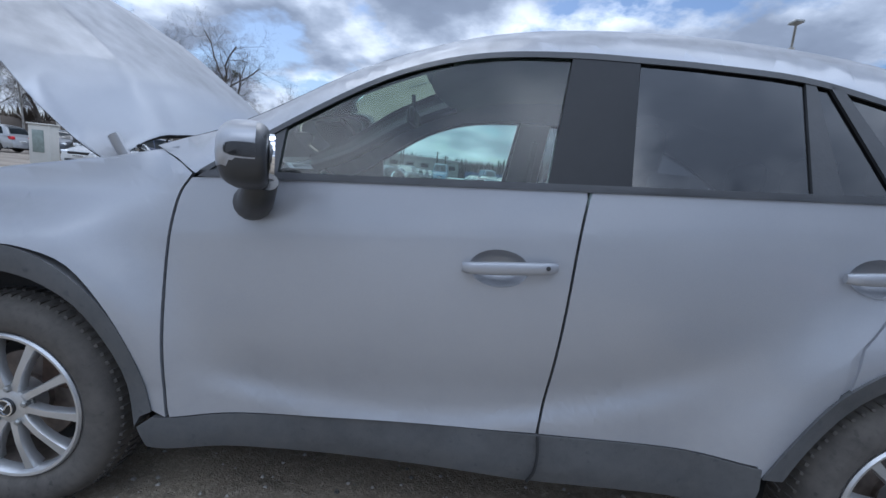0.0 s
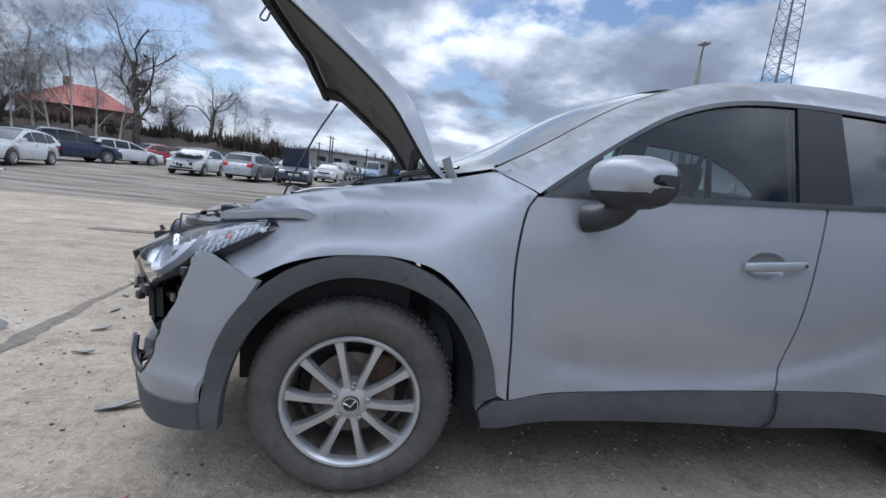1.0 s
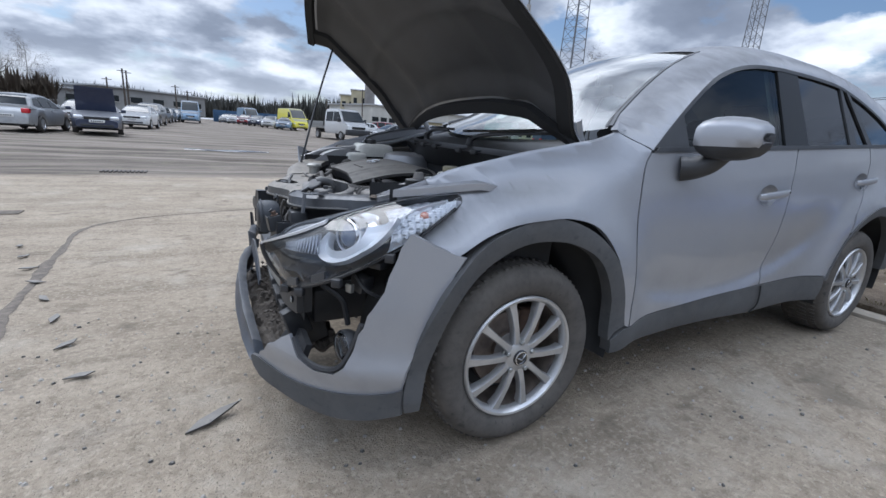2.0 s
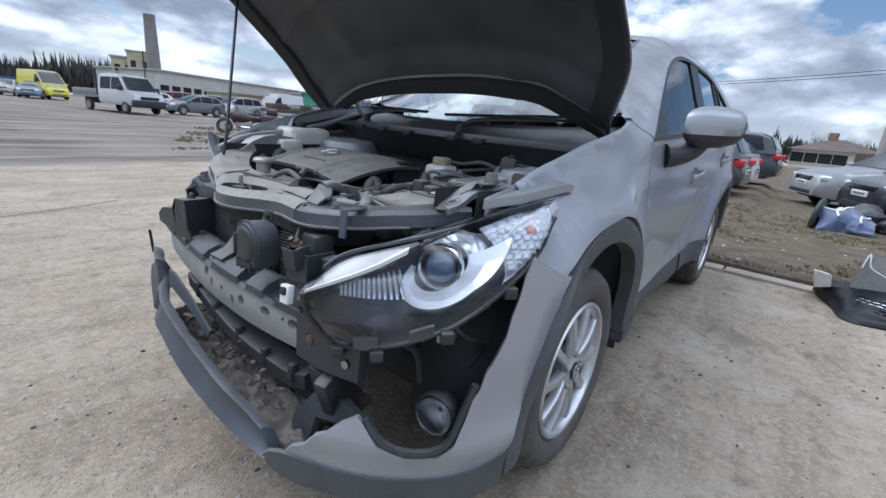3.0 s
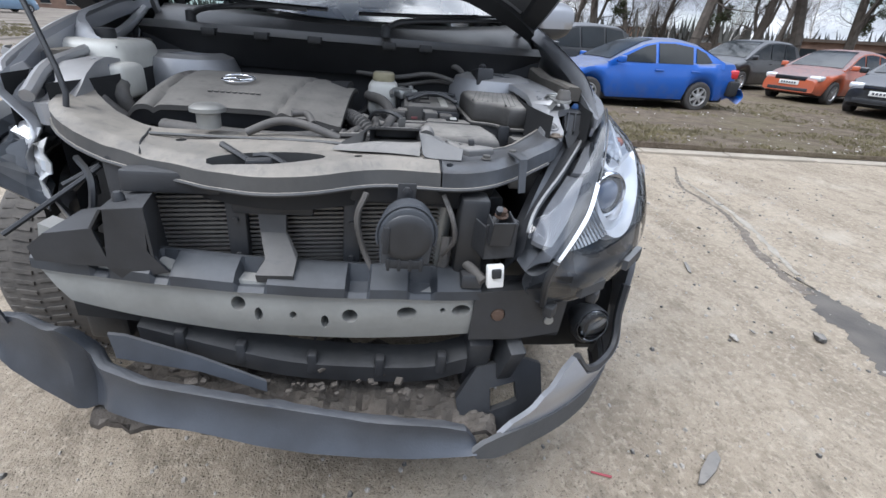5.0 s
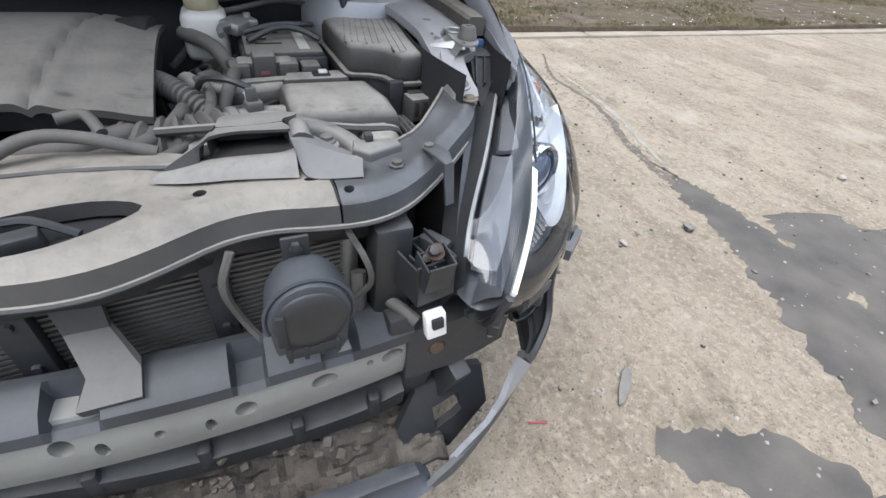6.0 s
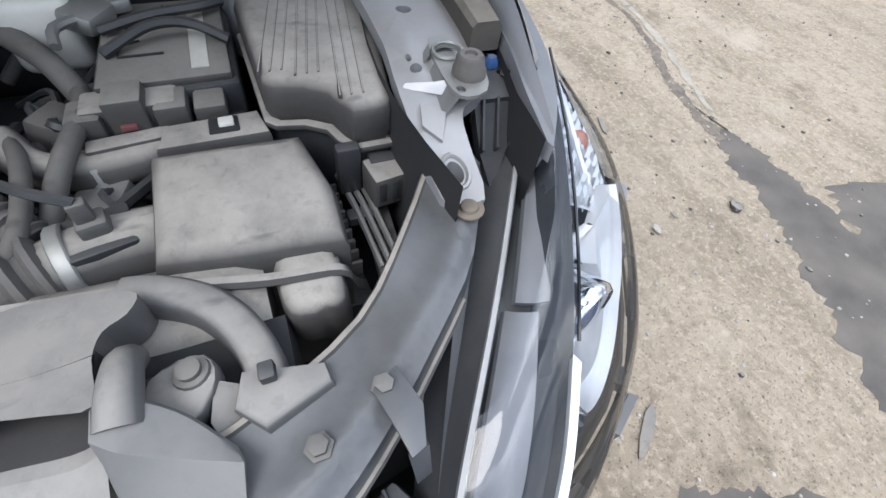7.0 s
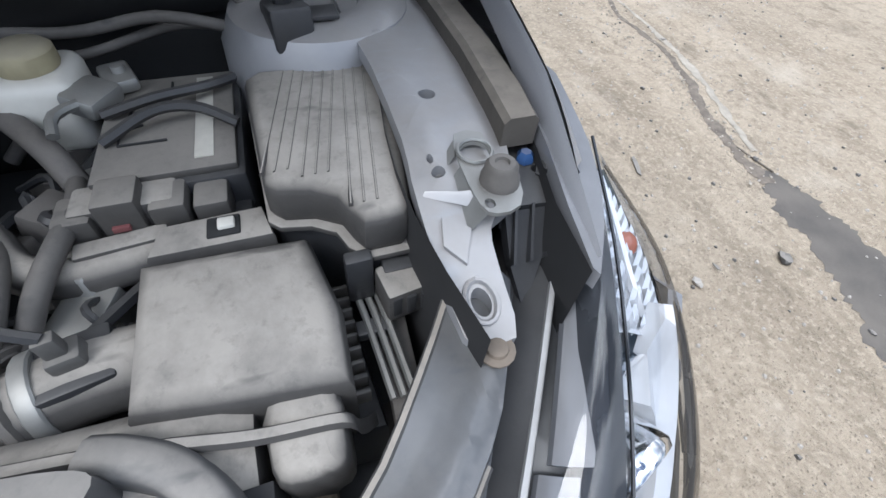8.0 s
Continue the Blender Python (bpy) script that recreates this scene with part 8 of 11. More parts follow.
part("fan_shroud", fan, BLACK, CAR, "black fan shroud", 40, True)
for y0, y1 in ((0.84, 0.98), (0.995, 1.04), (1.09, 1.23)):
    part("shroud_cover", box(bmesh.new(), (-0.515, y0, 0.80), (-0.455, y1, 0.838), 0.006), DUSTY2, CAR, "", 40, True)
capm = lathe(bmesh.new(), [(0.024, -0.03), (0.024, 0.0), (0.036, 0.004), (0.036, 0.012), (0.028, 0.018), (0.010, 0.020), (0.001, 0.020)], (-0.45, 1.10, 0.895), (0, 0, 1), 18)
part("radiator_cap", capm, STEEL, CAR, "bright radiator cap", 40, True)

# reservoirs
res = bmesh.new()
box(res, (0.06, 0.705, 0.82), (0.165, 0.80, 0.925), 0.018, None, 3)
res = part("fluid_reservoir", res, CREAM, CAR, "translucent fluid reservoir", 50, True)
part("reservoir_cap", lathe(bmesh.new(), [(0.034, 0.0), (0.036, 0.004), (0.036, 0.022), (0.030, 0.028), (0.001, 0.029)], (0.11, 0.752, 0.925), (0, 0, 1), 24), plain("dull_yellow_cap", (0.34, 0.31, 0.20), 0.6, 0.0, 0.2, 20.0, 90.0, 0.1, 0.0, 0.5), res, "dusty yellow cap", 45, True)
tk = bmesh.new()
box(tk, (-0.12, 1.44, 0.84), (0.10, 1.62, 1.00), 0.03, None, 3)
box(tk, (-0.20, 1.40, 0.86), (-0.08, 1.50, 0.95), 0.02, None, 3)
tk = part("coolant_tank", tk, CREAM, CAR, "translucent coolant tank", 50, True)
part("washer_cap", box(bmesh.new(), (-0.24, 1.43, 0.93), (-0.19, 1.50, 0.955), 0.006), BLUE_CAP, tk, "blue cap", 45, True)
part("tank_cap", lathe(bmesh.new(), [(0.03, 0), (0.032, 0.004), (0.03, 0.025), (0.001, 0.027)], (-0.02, 1.53, 1.0), (0, 0, 1), 20), BLACK, tk, "", 45, True)

# scuttle, bulkhead and wipers
def cowl_sec(y):
    b_ = 1 - ((y - YC) / 0.72) ** 2
    f = 0.0
    return [Vector(p) for p in ((0.30 - 0.10 * b_, y, 0.93), (0.26 - 0.10 * b_, y, 1.00), (0.235 - 0.10 * b_, y, 1.030), (0.28 - 0.08 * b_, y, 1.052), (0.34 - 0.10 * b_, y, 1.045), (0.42 - 0.16 * b_, y, 1.095 - 0.015 * b_), (0.52 - 0.22 * b_, y, 1.145 - 0.05 * b_), (0.52 - 0.2 * b_, y, 0.98))]


part("scuttle", loft(bmesh.new(), [cowl_sec(y) for y in np.linspace(0.20, 2 * YC - 0.20, 26)]), SCUTTLE_AND_SHADE, CAR, "black plastic scuttle panel", 32, True)
part("bulkhead", join(grid(lambda u, v: Vector((0.24, 0.20 + (2 * YC - 0.40) * u, 0.40 + 0.62 * v)), 4, 4), grid(lambda u, v: Vector((0.50, 0.10 + (2 * YC - 0.20) * u, 0.30 + 0.78 * v)), 4, 4)), DARK_SHADE, CAR, "", 40, True)
clips = bmesh.new()
for y in (0.62, 0.74, 0.98, 1.15, 1.32):
    box(clips, (0.125 + 0.1 * ((y - YC) / 0.72) ** 2, y - 0.022, 1.018), (0.165 + 0.1 * ((y - YC) / 0.72) ** 2, y + 0.022, 1.042), 0.005)
part("scuttle_clip", clips, SCUTTLE_AND_SHADE, CAR, "", 40, True)["kind"] = "stuff"
for pts, bl in (([(0.20, 0.755, 1.075), (0.215, 0.70, 1.105), (0.27, 0.50, 1.125), (0.335, 0.33, 1.140)], [(0.205, 0.85, 1.118), (0.235, 0.60, 1.130), (0.31, 0.36, 1.150), (0.36, 0.27, 1.163)]),
                ([(0.30, 1.42, 1.075), (0.29, 1.36, 1.10), (0.24, 1.16, 1.118), (0.215, 1.02, 1.118)], [(0.31, 1.40, 1.130), (0.24, 1.15, 1.125), (0.205, 0.95, 1.122)])):
    wip = bmesh.new()
    tube(wip, pts, (0.011, 0.007), 8, 4)
    lathe(wip, [(0.017, -0.02), (0.017, 0.012), (0.010, 0.018), (0.001, 0.018)], pts[0], (0, 0, 1), 14)
    wip = part("wiper", wip, SCUTTLE_AND_SHADE, CAR, "black windscreen wiper", 45, True)
    part("wiper_blade", tube(bmesh.new(), bl, 0.007, 6, 4), GLOSS_BLACK, wip, "", 45, True)

# crushed far corner
# silver sheet in a darker grey; the crushed corner's shade is in its colour
cr = grid(lambda u, v: Vector((-0.50 + 0.30 * u, 1.47 + 0.13 * v, 0.70 + 0.24 * u)) + noise.noise_vector(Vector((u * 3.1, v * 4.3, 0.2))) * 0.075 + noise.noise_vector(Vector((u * 9, v * 11, 1.2))) * 0.022, 18, 18)
part("crumpled_panel", backed(cr, (0.006, 0.004, -0.006)), ARM_METAL, CAR, "crumpled silver sheet metal", 14, True)
for k in range(9):
    a = Vector((rand.uniform(-0.54, -0.42), rand.uniform(1.26, 1.38), rand.uniform(0.62, 0.82)))
    wire = tube(bmesh.new(), [a, a + Vector((rand.uniform(-0.08, 0.05), rand.uniform(-0.08, 0.08), rand.uniform(-0.10, 0.06))), a + Vector((rand.uniform(-0.1, 0.1), rand.uniform(-0.1, 0.1), rand.uniform(-0.14, 0.0)))], rand.uniform(0.004, 0.009), 6, 4)
    part("bent_wire", wire, BLACK, CAR, "", 40, True)
far_rail = bmesh.new()
tube(far_rail, [(-0.44, 1.46, 0.905), (-0.30, 1.50, 0.95), (-0.10, 1.53, 0.975), (0.15, 1.56, 1.02), (0.38, 1.60, 1.09)], 0.014, 8, 4)
tube(far_rail, [(-0.34, 1.57, 0.93), (-0.28, 1.60, 0.955), (-0.05, 1.635, 1.02), (0.25, 1.66, 1.085)], 0.010, 8, 4)
part("bent_rail", far_rail, SILVER_IN, CAR, "bent silver wing rail", 45, True)


# ---- support panel ducts, wing rail and torn far wing ----
def moulded(name, outline, zfn, mat, parent, label="", rim=(0, 0, -0.015), cell=0.02, holes=(), crease=35):
    return part(name, sheet(outline, lambda x, y: (x, y, zfn(x, y)), cell, rim, holes), mat, parent, label, crease)


def ring_of(x, y, a, b=None, n=16):
    return [(x + a * math.cos(t), y + (b or a) * math.sin(t)) for t in np.linspace(0, 2 * math.pi, n + 1)[:-1]]


RAIL_Z = [(-0.49, 0.910), (-0.44, 0.924), (-0.40, 0.944), (-0.34, 0.961), (-0.28, 0.969), (0.30, 0.975)]
apron = moulded("inner_apron", spline([(0.20, 0.12), (-0.10, 0.135), (-0.25, 0.150), (-0.346, 0.172), (-0.371, 0.179), (-0.384, 0.206), (-0.405, 0.216), (-0.445, 0.217), (-0.487, 0.224), (-0.482, 0.262), (-0.464, 0.268), (-0.425, 0.270), (-0.383, 0.272), (-0.329, 0.270), (-0.272, 0.264), (-0.121, 0.262), (0.0, 0.270), (0.20, 0.272)], 2),
                lambda x, y: lerp_at(RAIL_Z, x) + 0.006 * math.exp(-((y - 0.24) / 0.012) ** 2) * smoothstep(-0.40, -0.30, x), SILVER_IN, CAR, "dusty silver inner wing rail", (0, 0.002, -0.016), 0.02,
                [ring_of(-0.451, 0.243, 0.013, 0.009), ring_of(-0.328, 0.243, 0.007), ring_of(-0.310, 0.246, 0.006, 0.003), ring_of(-0.20, 0.215, 0.010)])
moulded("rail_patch", [(-0.375, 0.255), (-0.402, 0.262), (-0.420, 0.246), (-0.392, 0.232)], lambda x, y: lerp_at(RAIL_Z, x) + 0.005, SILVER_IN, apron, "", (0, 0, -0.004))
strut = bmesh.new()
loft(strut, [[Vector(q) for q in ((-0.378, 0.205, 0.965), (-0.345, 0.262, 0.962), (-0.348, 0.266, 0.958), (-0.384, 0.208, 0.958))], [Vector(q) for q in ((-0.372, 0.203, 0.975), (-0.36, 0.235, 0.968), (-0.362, 0.238, 0.964), (-0.376, 0.206, 0.970))]])
part("rail_gusset", strut, SILVER_IN, apron)
part("arm_bolt", lathe(bmesh.new(), [(0.016, 0.0), (0.016, 0.002), (0.010, 0.0025), (0.009, 0.006), (0.007, 0.007), (0.001, 0.007)], (-0.492, 0.244, 0.908), (0, 0, 1), 14), plain("dusty_rust", (0.15, 0.125, 0.10), 0.8, 0.1, 0.4, 30.0, 120.0, 0.3), apron, "rust-ringed bolt")
for at in ((-0.632, 0.375, 0.900), (-0.656, 0.431, 0.894)):
    part("panel_bolt", lathe(bmesh.new(), [(0.011, 0.0), (0.011, 0.0015), (0.0075, 0.002), (0.0075, 0.007), (0.001, 0.008)], at, (0, 0, 1), 6), DUSTY_STEEL, core)
loop = bmesh.new()
plate(loop, [(-0.632, 0.385), (-0.620, 0.362), (-0.655, 0.352), (-0.684, 0.360), (-0.688, 0.372), (-0.660, 0.378)], 0.899, 0.903, 0.001)
loft(loop, [[Vector(q) for q in ((-0.684, 0.358, 0.902), (-0.688, 0.374, 0.902), (-0.684, 0.374, 0.899), (-0.680, 0.358, 0.899))], [Vector(q) for q in ((-0.692, 0.356, 0.84), (-0.696, 0.370, 0.84), (-0.690, 0.370, 0.838), (-0.686, 0.356, 0.838))]])
part("hanging_tab", loop, ARM_METAL, core, "thin black tab hanging from the panel")

# hood stop on its bracket, and the headlight's upper bracket
hook = moulded("stop_bracket", spline([(-0.288, 0.214), (-0.293, 0.186), (-0.335, 0.184), (-0.366, 0.176), (-0.395, 0.188), (-0.399, 0.212), (-0.384, 0.223), (-0.332, 0.223)], 2, True), lambda x, y: 0.974 + 0.05 * (x + 0.34), STEEL, CAR, "bright pressed steel hood stop bracket", (0, 0, -0.004), 0.012, [ring_of(-0.319, 0.203, 0.015), ring_of(-0.386, 0.214, 0.006, 0.005, 10)])
part("bracket_ring", tube(bmesh.new(), [Vector((x, y, 0.976 + 0.05 * (x + 0.34))) for x, y in ring_of(-0.319, 0.203, 0.017) + [ring_of(-0.319, 0.203, 0.017)[0]]], 0.0022, 6, 1), STEEL, hook)
leg = bmesh.new()
for pts in ([(-0.394, 0.216, 0.971), (-0.334, 0.224, 0.973), (-0.336, 0.246, 0.936), (-0.392, 0.252, 0.922)], [(-0.296, 0.217, 0.975), (-0.318, 0.223, 0.974), (-0.330, 0.252, 0.946), (-0.322, 0.256, 0.945)], [(-0.392, 0.252, 0.923), (-0.372, 0.250, 0.928), (-0.386, 0.272, 0.924), (-0.410, 0.272, 0.918)]):
    loft(leg, [[Vector(p) for p in pts], [Vector(p) + Vector((0, 0.002, -0.003)) for p in pts]])
part("bracket_leg", leg, STEEL, hook, "", 30)
part("bump_stop", lathe(bmesh.new(), [(0.019, 0.0), (0.0185, 0.008), (0.0165, 0.010), (0.0155, 0.020), (0.012, 0.024), (0.007, 0.024), (0.006, 0.021), (0.001, 0.021)], (-0.362, 0.195, 0.971), (0, 0, 1), 20), HOSE, CAR, "black rubber hood stop", 45)
lampb = moulded("lamp_bracket", [(-0.268, 0.142), (-0.300, 0.117), (-0.352, 0.110), (-0.376, 0.126), (-0.370, 0.190), (-0.335, 0.178), (-0.300, 0.160)], lambda x, y: 0.944 - 0.06 * max(0, -0.35 - x), BLACK, CAR, "black ribbed headlight bracket", (0, 0, -0.030), 0.02, [ring_of(-0.327, 0.133, 0.006)])
part("bracket_bolt", lathe(bmesh.new(), [(0.013, 0.0), (0.013, 0.002), (0.009, 0.003), (0.009, 0.010), (0.001, 0.011)], (-0.336, 0.126, 0.945), (0, 0, 1), 6), BLACK, lampb)
part("bracket_bolt", lathe(bmesh.new(), [(0.010, 0.0), (0.010, 0.006), (0.006, 0.012), (0.001, 0.012)], (-0.312, 0.140, 0.945), (0, 0, 1), 6), BLUE_CAP, lampb)
fin = bmesh.new()
loft(fin, [[Vector(p) for p in ((-0.372, 0.188, 0.938), (-0.376, 0.130, 0.938), (-0.366, 0.130, 0.92), (-0.362, 0.188, 0.92))], [Vector(p) for p in ((-0.405, 0.190, 0.895), (-0.402, 0.152, 0.90), (-0.392, 0.152, 0.89), (-0.395, 0.190, 0.885))], [Vector(p) for p in ((-0.436, 0.186, 0.865), (-0.432, 0.178, 0.866), (-0.426, 0.178, 0.86), (-0.430, 0.186, 0.86))]])
for y0 in (0.140, 0.158, 0.176):
    loft(fin, [[Vector((-0.374, y0, 0.946)), Vector((-0.374, y0 + 0.003, 0.946)), Vector((-0.368, y0 + 0.003, 0.93)), Vector((-0.368, y0, 0.93))], [Vector((-0.412, y0 + 0.012, 0.905)), Vector((-0.412, y0 + 0.015, 0.905)), Vector((-0.400, y0 + 0.015, 0.885)), Vector((-0.400, y0 + 0.012, 0.885))]])
part("bracket_fin", fin, BLACK, lampb, "", 30)
part("hole_ring", tube(bmesh.new(), [Vector((x, y, lerp_at(RAIL_Z, x) + 0.001)) for x, y in ring_of(-0.451, 0.243, 0.019, 0.014) + [ring_of(-0.451, 0.243, 0.019, 0.014)[0]]], 0.003, 6, 1), SILVER_IN, apron)
part("arm_edge", tube(bmesh.new(), [Vector((x + 0.002, y, core_z(x, y) - 0.001)) for x, y in CORE_BACK if 0.25 < y < 0.53], 0.0045, 6, 1, False), DUSTY2, core, "dusty tan flange edge", 45)

# front wing's upper edge, running out to a point over the lamp
TIP_Z = [(-0.47, 0.940), (-0.425, 0.950), (-0.38, 0.958), (-0.32, 0.968), (-0.25, 0.977), (-0.145, 0.985), (0.0, 0.991)]
TIP_MID = [(-0.467, 0.14), (-0.425, 0.127), (-0.38, 0.115), (-0.32, 0.101), (-0.25, 0.092), (-0.145, 0.071), (0.0, 0.063)]
TIP_OUT = spline([(-0.13, 0.068), (-0.19, 0.056), (-0.254, 0.064), (-0.324, 0.076), (-0.381, 0.093), (-0.425, 0.114), (-0.469, 0.142)], 3)


def tip_z(x, y):
    return lerp_at(TIP_Z, x) + 0.004 + 0.10 * (y - lerp_at(TIP_MID, x)) - 3.0 * max(0.0, lerp_at(TIP_MID, x) - y) ** 2 - 0.02 * smoothstep(-0.22, -0.13, x)


moulded("fender_point", TIP_OUT + spline([(-0.462, 0.146), (-0.439, 0.144), (-0.394, 0.139), (-0.333, 0.128), (-0.257, 0.118), (-0.19, 0.100), (-0.135, 0.075)], 3), tip_z, SILVER, CAR, "", (0, 0.001, -0.022), 0.02, (), 45)

# intake ducts moulded on the panel
SCOOP = plain("grey_moulded_plastic", (0.085, 0.087, 0.09), 0.5, 0.0, 0.3, 6.0, 110.0, 0.2, 0.0, 0.62, (0.36, 0.34, 0.31))
def scoop_z(x, y):
    return 0.914 + 0.19 * (-0.495 - x) - 0.55 * max(0.0, y - 0.655)


scoop_top = sheet(spline([(-0.605, 0.712), (-0.588, 0.672), (-0.560, 0.651), (-0.517, 0.648), (-0.483, 0.643), (-0.476, 0.616), (-0.484, 0.564), (-0.496, 0.540), (-0.516, 0.545), (-0.528, 0.560), (-0.552, 0.563), (-0.591, 0.556), (-0.587, 0.584), (-0.579, 0.618), (-0.583, 0.642), (-0.600, 0.668)], 3, True), lambda x, y: (x, y, scoop_z(x, y)), 0.012, lambda c: (0.002, 0, -0.005) if c.x < -0.57 and c.y < 0.67 else (0.003, 0.003, -0.045))
scoop = part("air_scoop", scoop_top, SCOOP, CAR, "dusty moulded air scoop", 35)
# throat walls in black: the shade of the mouth is in their colour
mouth = grid(lambda u, v: Vector((-0.548 - 0.004 * math.sin(math.pi * u), 0.648 - 0.088 * u, 0.905 + 0.020 * v)), 6, 2)
join(mouth, grid(lambda u, v: Vector((-0.548 - 0.050 * v, 0.648 + 0.010 * v, 0.905 + 0.024 * u)), 3, 3))
join(mouth, grid(lambda u, v: Vector((-0.548 - 0.050 * v, 0.559 - 0.003 * v, 0.905 + 0.024 * u)), 3, 3))
part("scoop_throat", mouth, SCUTTLE_AND_SHADE, scoop)
MOUTH_EDGE = spline([(-0.602, 0.712, 0.899), (-0.602, 0.680, 0.902), (-0.609, 0.652, 0.907), (-0.614, 0.615, 0.909), (-0.619, 0.575, 0.910), (-0.612, 0.556, 0.912)], 4)
part("scoop_floor", grid(lambda u, v: run(MOUTH_EDGE, u).lerp(Vector((-0.545, 0.680 - 0.126 * u, 0.900)), 0.14 * v), 18, 2), SCOOP, scoop, "", 50)
# inner stretch of the same floor, blackened as the shade within
part("scoop_bottom", grid(lambda u, v: run(MOUTH_EDGE, u).lerp(Vector((-0.545, 0.680 - 0.126 * u, 0.900)), 0.14 + 0.86 * v), 18, 4), SCUTTLE_AND_SHADE, scoop, "", 50)
SILL = spline([(-0.615, 0.730, 0.891), (-0.630, 0.690, 0.893), (-0.640, 0.635, 0.895), (-0.650, 0.585, 0.895), (-0.654, 0.560, 0.894)], 4)
part("scoop_lip", grid(lambda u, v: run(MOUTH_EDGE, u).lerp(run(SILL, u), v) + Vector((0, 0, 0.003 * math.sin(math.pi * v))), 18, 4), SCOOP, scoop, "", 50)
WING = [[(-0.586, 0.560, 0.929), (-0.612, 0.560, 0.927), (-0.624, 0.557, 0.916)], [(-0.590, 0.541, 0.926), (-0.626, 0.541, 0.926), (-0.650, 0.552, 0.895)], [(-0.607, 0.512, 0.914), (-0.638, 0.512, 0.917), (-0.664, 0.530, 0.893)], [(-0.640, 0.482, 0.905), (-0.652, 0.477, 0.909), (-0.674, 0.482, 0.894)]]
WING_RUNS = [spline([w[k] for w in WING], 4) for k in range(3)]
part("scoop_flange", backed(grid(lambda u, v: run(WING_RUNS[0], u).lerp(run(WING_RUNS[1], u), v * 2) if v < 0.5 else run(WING_RUNS[1], u).lerp(run(WING_RUNS[2], u), v * 2 - 1), 14, 6), (0.003, 0, -0.004)), plain("grey_duct_flange", (0.11, 0.114, 0.12), 0.5, 0.0, 0.25, 6.0, 110.0, 0.15, 0.0, 0.40, (0.33, 0.315, 0.29)), scoop, "smooth grey duct flange", 30)
part("duct_post", tube(bmesh.new(), [(-0.546, 0.549, 0.900), (-0.560, 0.546, 0.918), (-0.585, 0.545, 0.924), (-0.606, 0.546, 0.919)], (0.012, 0.016), 12, 4), SCOOP, scoop, "", 60)
ARCH = spline([(-0.472, 0.565, 0.898), (-0.480, 0.540, 0.900), (-0.498, 0.506, 0.896), (-0.525, 0.482, 0.892), (-0.558, 0.467, 0.888), (-0.590, 0.462, 0.880)], 4)
secs = []
for i, p in enumerate(ARCH):
    d = (ARCH[min(i + 1, len(ARCH) - 1)] - ARCH[max(i - 1, 0)]).normalized()
    n = Vector((d.y, -d.x, 0)).normalized()
    n = n if n.x < 0 else -n
    secs.append([p + n * a + Vector((0, 0, h)) for a, h in ((-0.019, -0.05), (-0.019, -0.010), (-0.013, -0.003), (0.003, -0.001), (0.011, -0.003), (0.015, -0.016), (0.016, -0.05))])
part("duct_bend", loft(bmesh.new(), secs), SCOOP, scoop, "rounded duct bend", 60)
part("boss_plate", plate(bmesh.new(), spline([(-0.566, 0.540), (-0.557, 0.518), (-0.557, 0.500), (-0.572, 0.492), (-0.592, 0.496), (-0.612, 0.514), (-0.604, 0.545)], 2, True), 0.872, 0.898, 0.004), SCOOP, scoop, "", 45)
part("duct_boss", lathe(bmesh.new(), [(0.014, 0.0), (0.013, 0.003), (0.009, 0.004), (0.009, 0.009), (0.006, 0.010), (0.001, 0.010)], (-0.571, 0.509, 0.898), (0, 0, 1), 16), DUSTY_STEEL, scoop, "dusty bolt and washer", 45)
channel = loft(bmesh.new(), [[Vector(q) for q in ((-0.580, 0.495, 0.893), (-0.612, 0.500, 0.893), (-0.640, 0.490, 0.880), (-0.58, 0.49, 0.87))], [Vector(q) for q in ((-0.588, 0.476, 0.885), (-0.612, 0.480, 0.885), (-0.640, 0.474, 0.880), (-0.588, 0.474, 0.87))]])
part("duct_channel", channel, SCOOP, scoop, "", 30)
part("duct_step", plate(bmesh.new(), [(-0.584, 0.474), (-0.598, 0.412), (-0.616, 0.410), (-0.634, 0.462), (-0.612, 0.482)], 0.870, 0.905, 0.006), SCOOP, scoop, "", 45)
part("duct_clip", box(bmesh.new(), (-0.603, 0.448, 0.905), (-0.588, 0.460, 0.916), 0.002), BLACK, scoop, "", 30)

# far front wing, torn and folded in the crash
def folded(u, v):
    q = Vector((-0.22 - 0.30 * u, 1.52 - 0.14 * u - 0.02 * v, 1.02 - 0.03 * u - 0.36 * v))
    n = noise.noise_vector(q * 7.0) * 0.050 + noise.noise_vector(q * 17.0) * 0.020
    fold = 0.035 * math.sin(9.0 * v + 4.0 * u + 2.0 * math.sin(5 * u))
    return q + Vector((n.x, n.y + fold, n.z))


part("torn_wing", backed(grid(folded, 26, 22), (0.002, -0.002, 0)), SILVER_IN, CAR, "torn and folded silver wing sheet", 18)
part("broken_lamp", backed(grid(lambda u, v: Vector((-0.46 - 0.10 * u, 1.40 - 0.10 * u + 0.02 * v, 0.90 - 0.12 * v - 0.03 * u)) + noise.noise_vector(Vector((u * 4, v * 4, 9.0))) * 0.025, 10, 8), (0.004, 0, 0)), CLEAR_LAMP, CAR, "broken clear headlight remains", 14)


# ---- parked cars ----
DARK_GLASS = plain("dark_car_glass", (0.020, 0.024, 0.027), 0.10, 0.0, 0.2, 1.5, 20.0, 0.01, 0.0, 0.0, (0.3, 0.3, 0.3), 0.22)
TYRE = plain("parked_tyre", (0.022, 0.022, 0.023), 0.85, 0.0, 0.3, 12.0, 90.0, 0.3, 0.0, 0.5, (0.14, 0.13, 0.12), up=False)
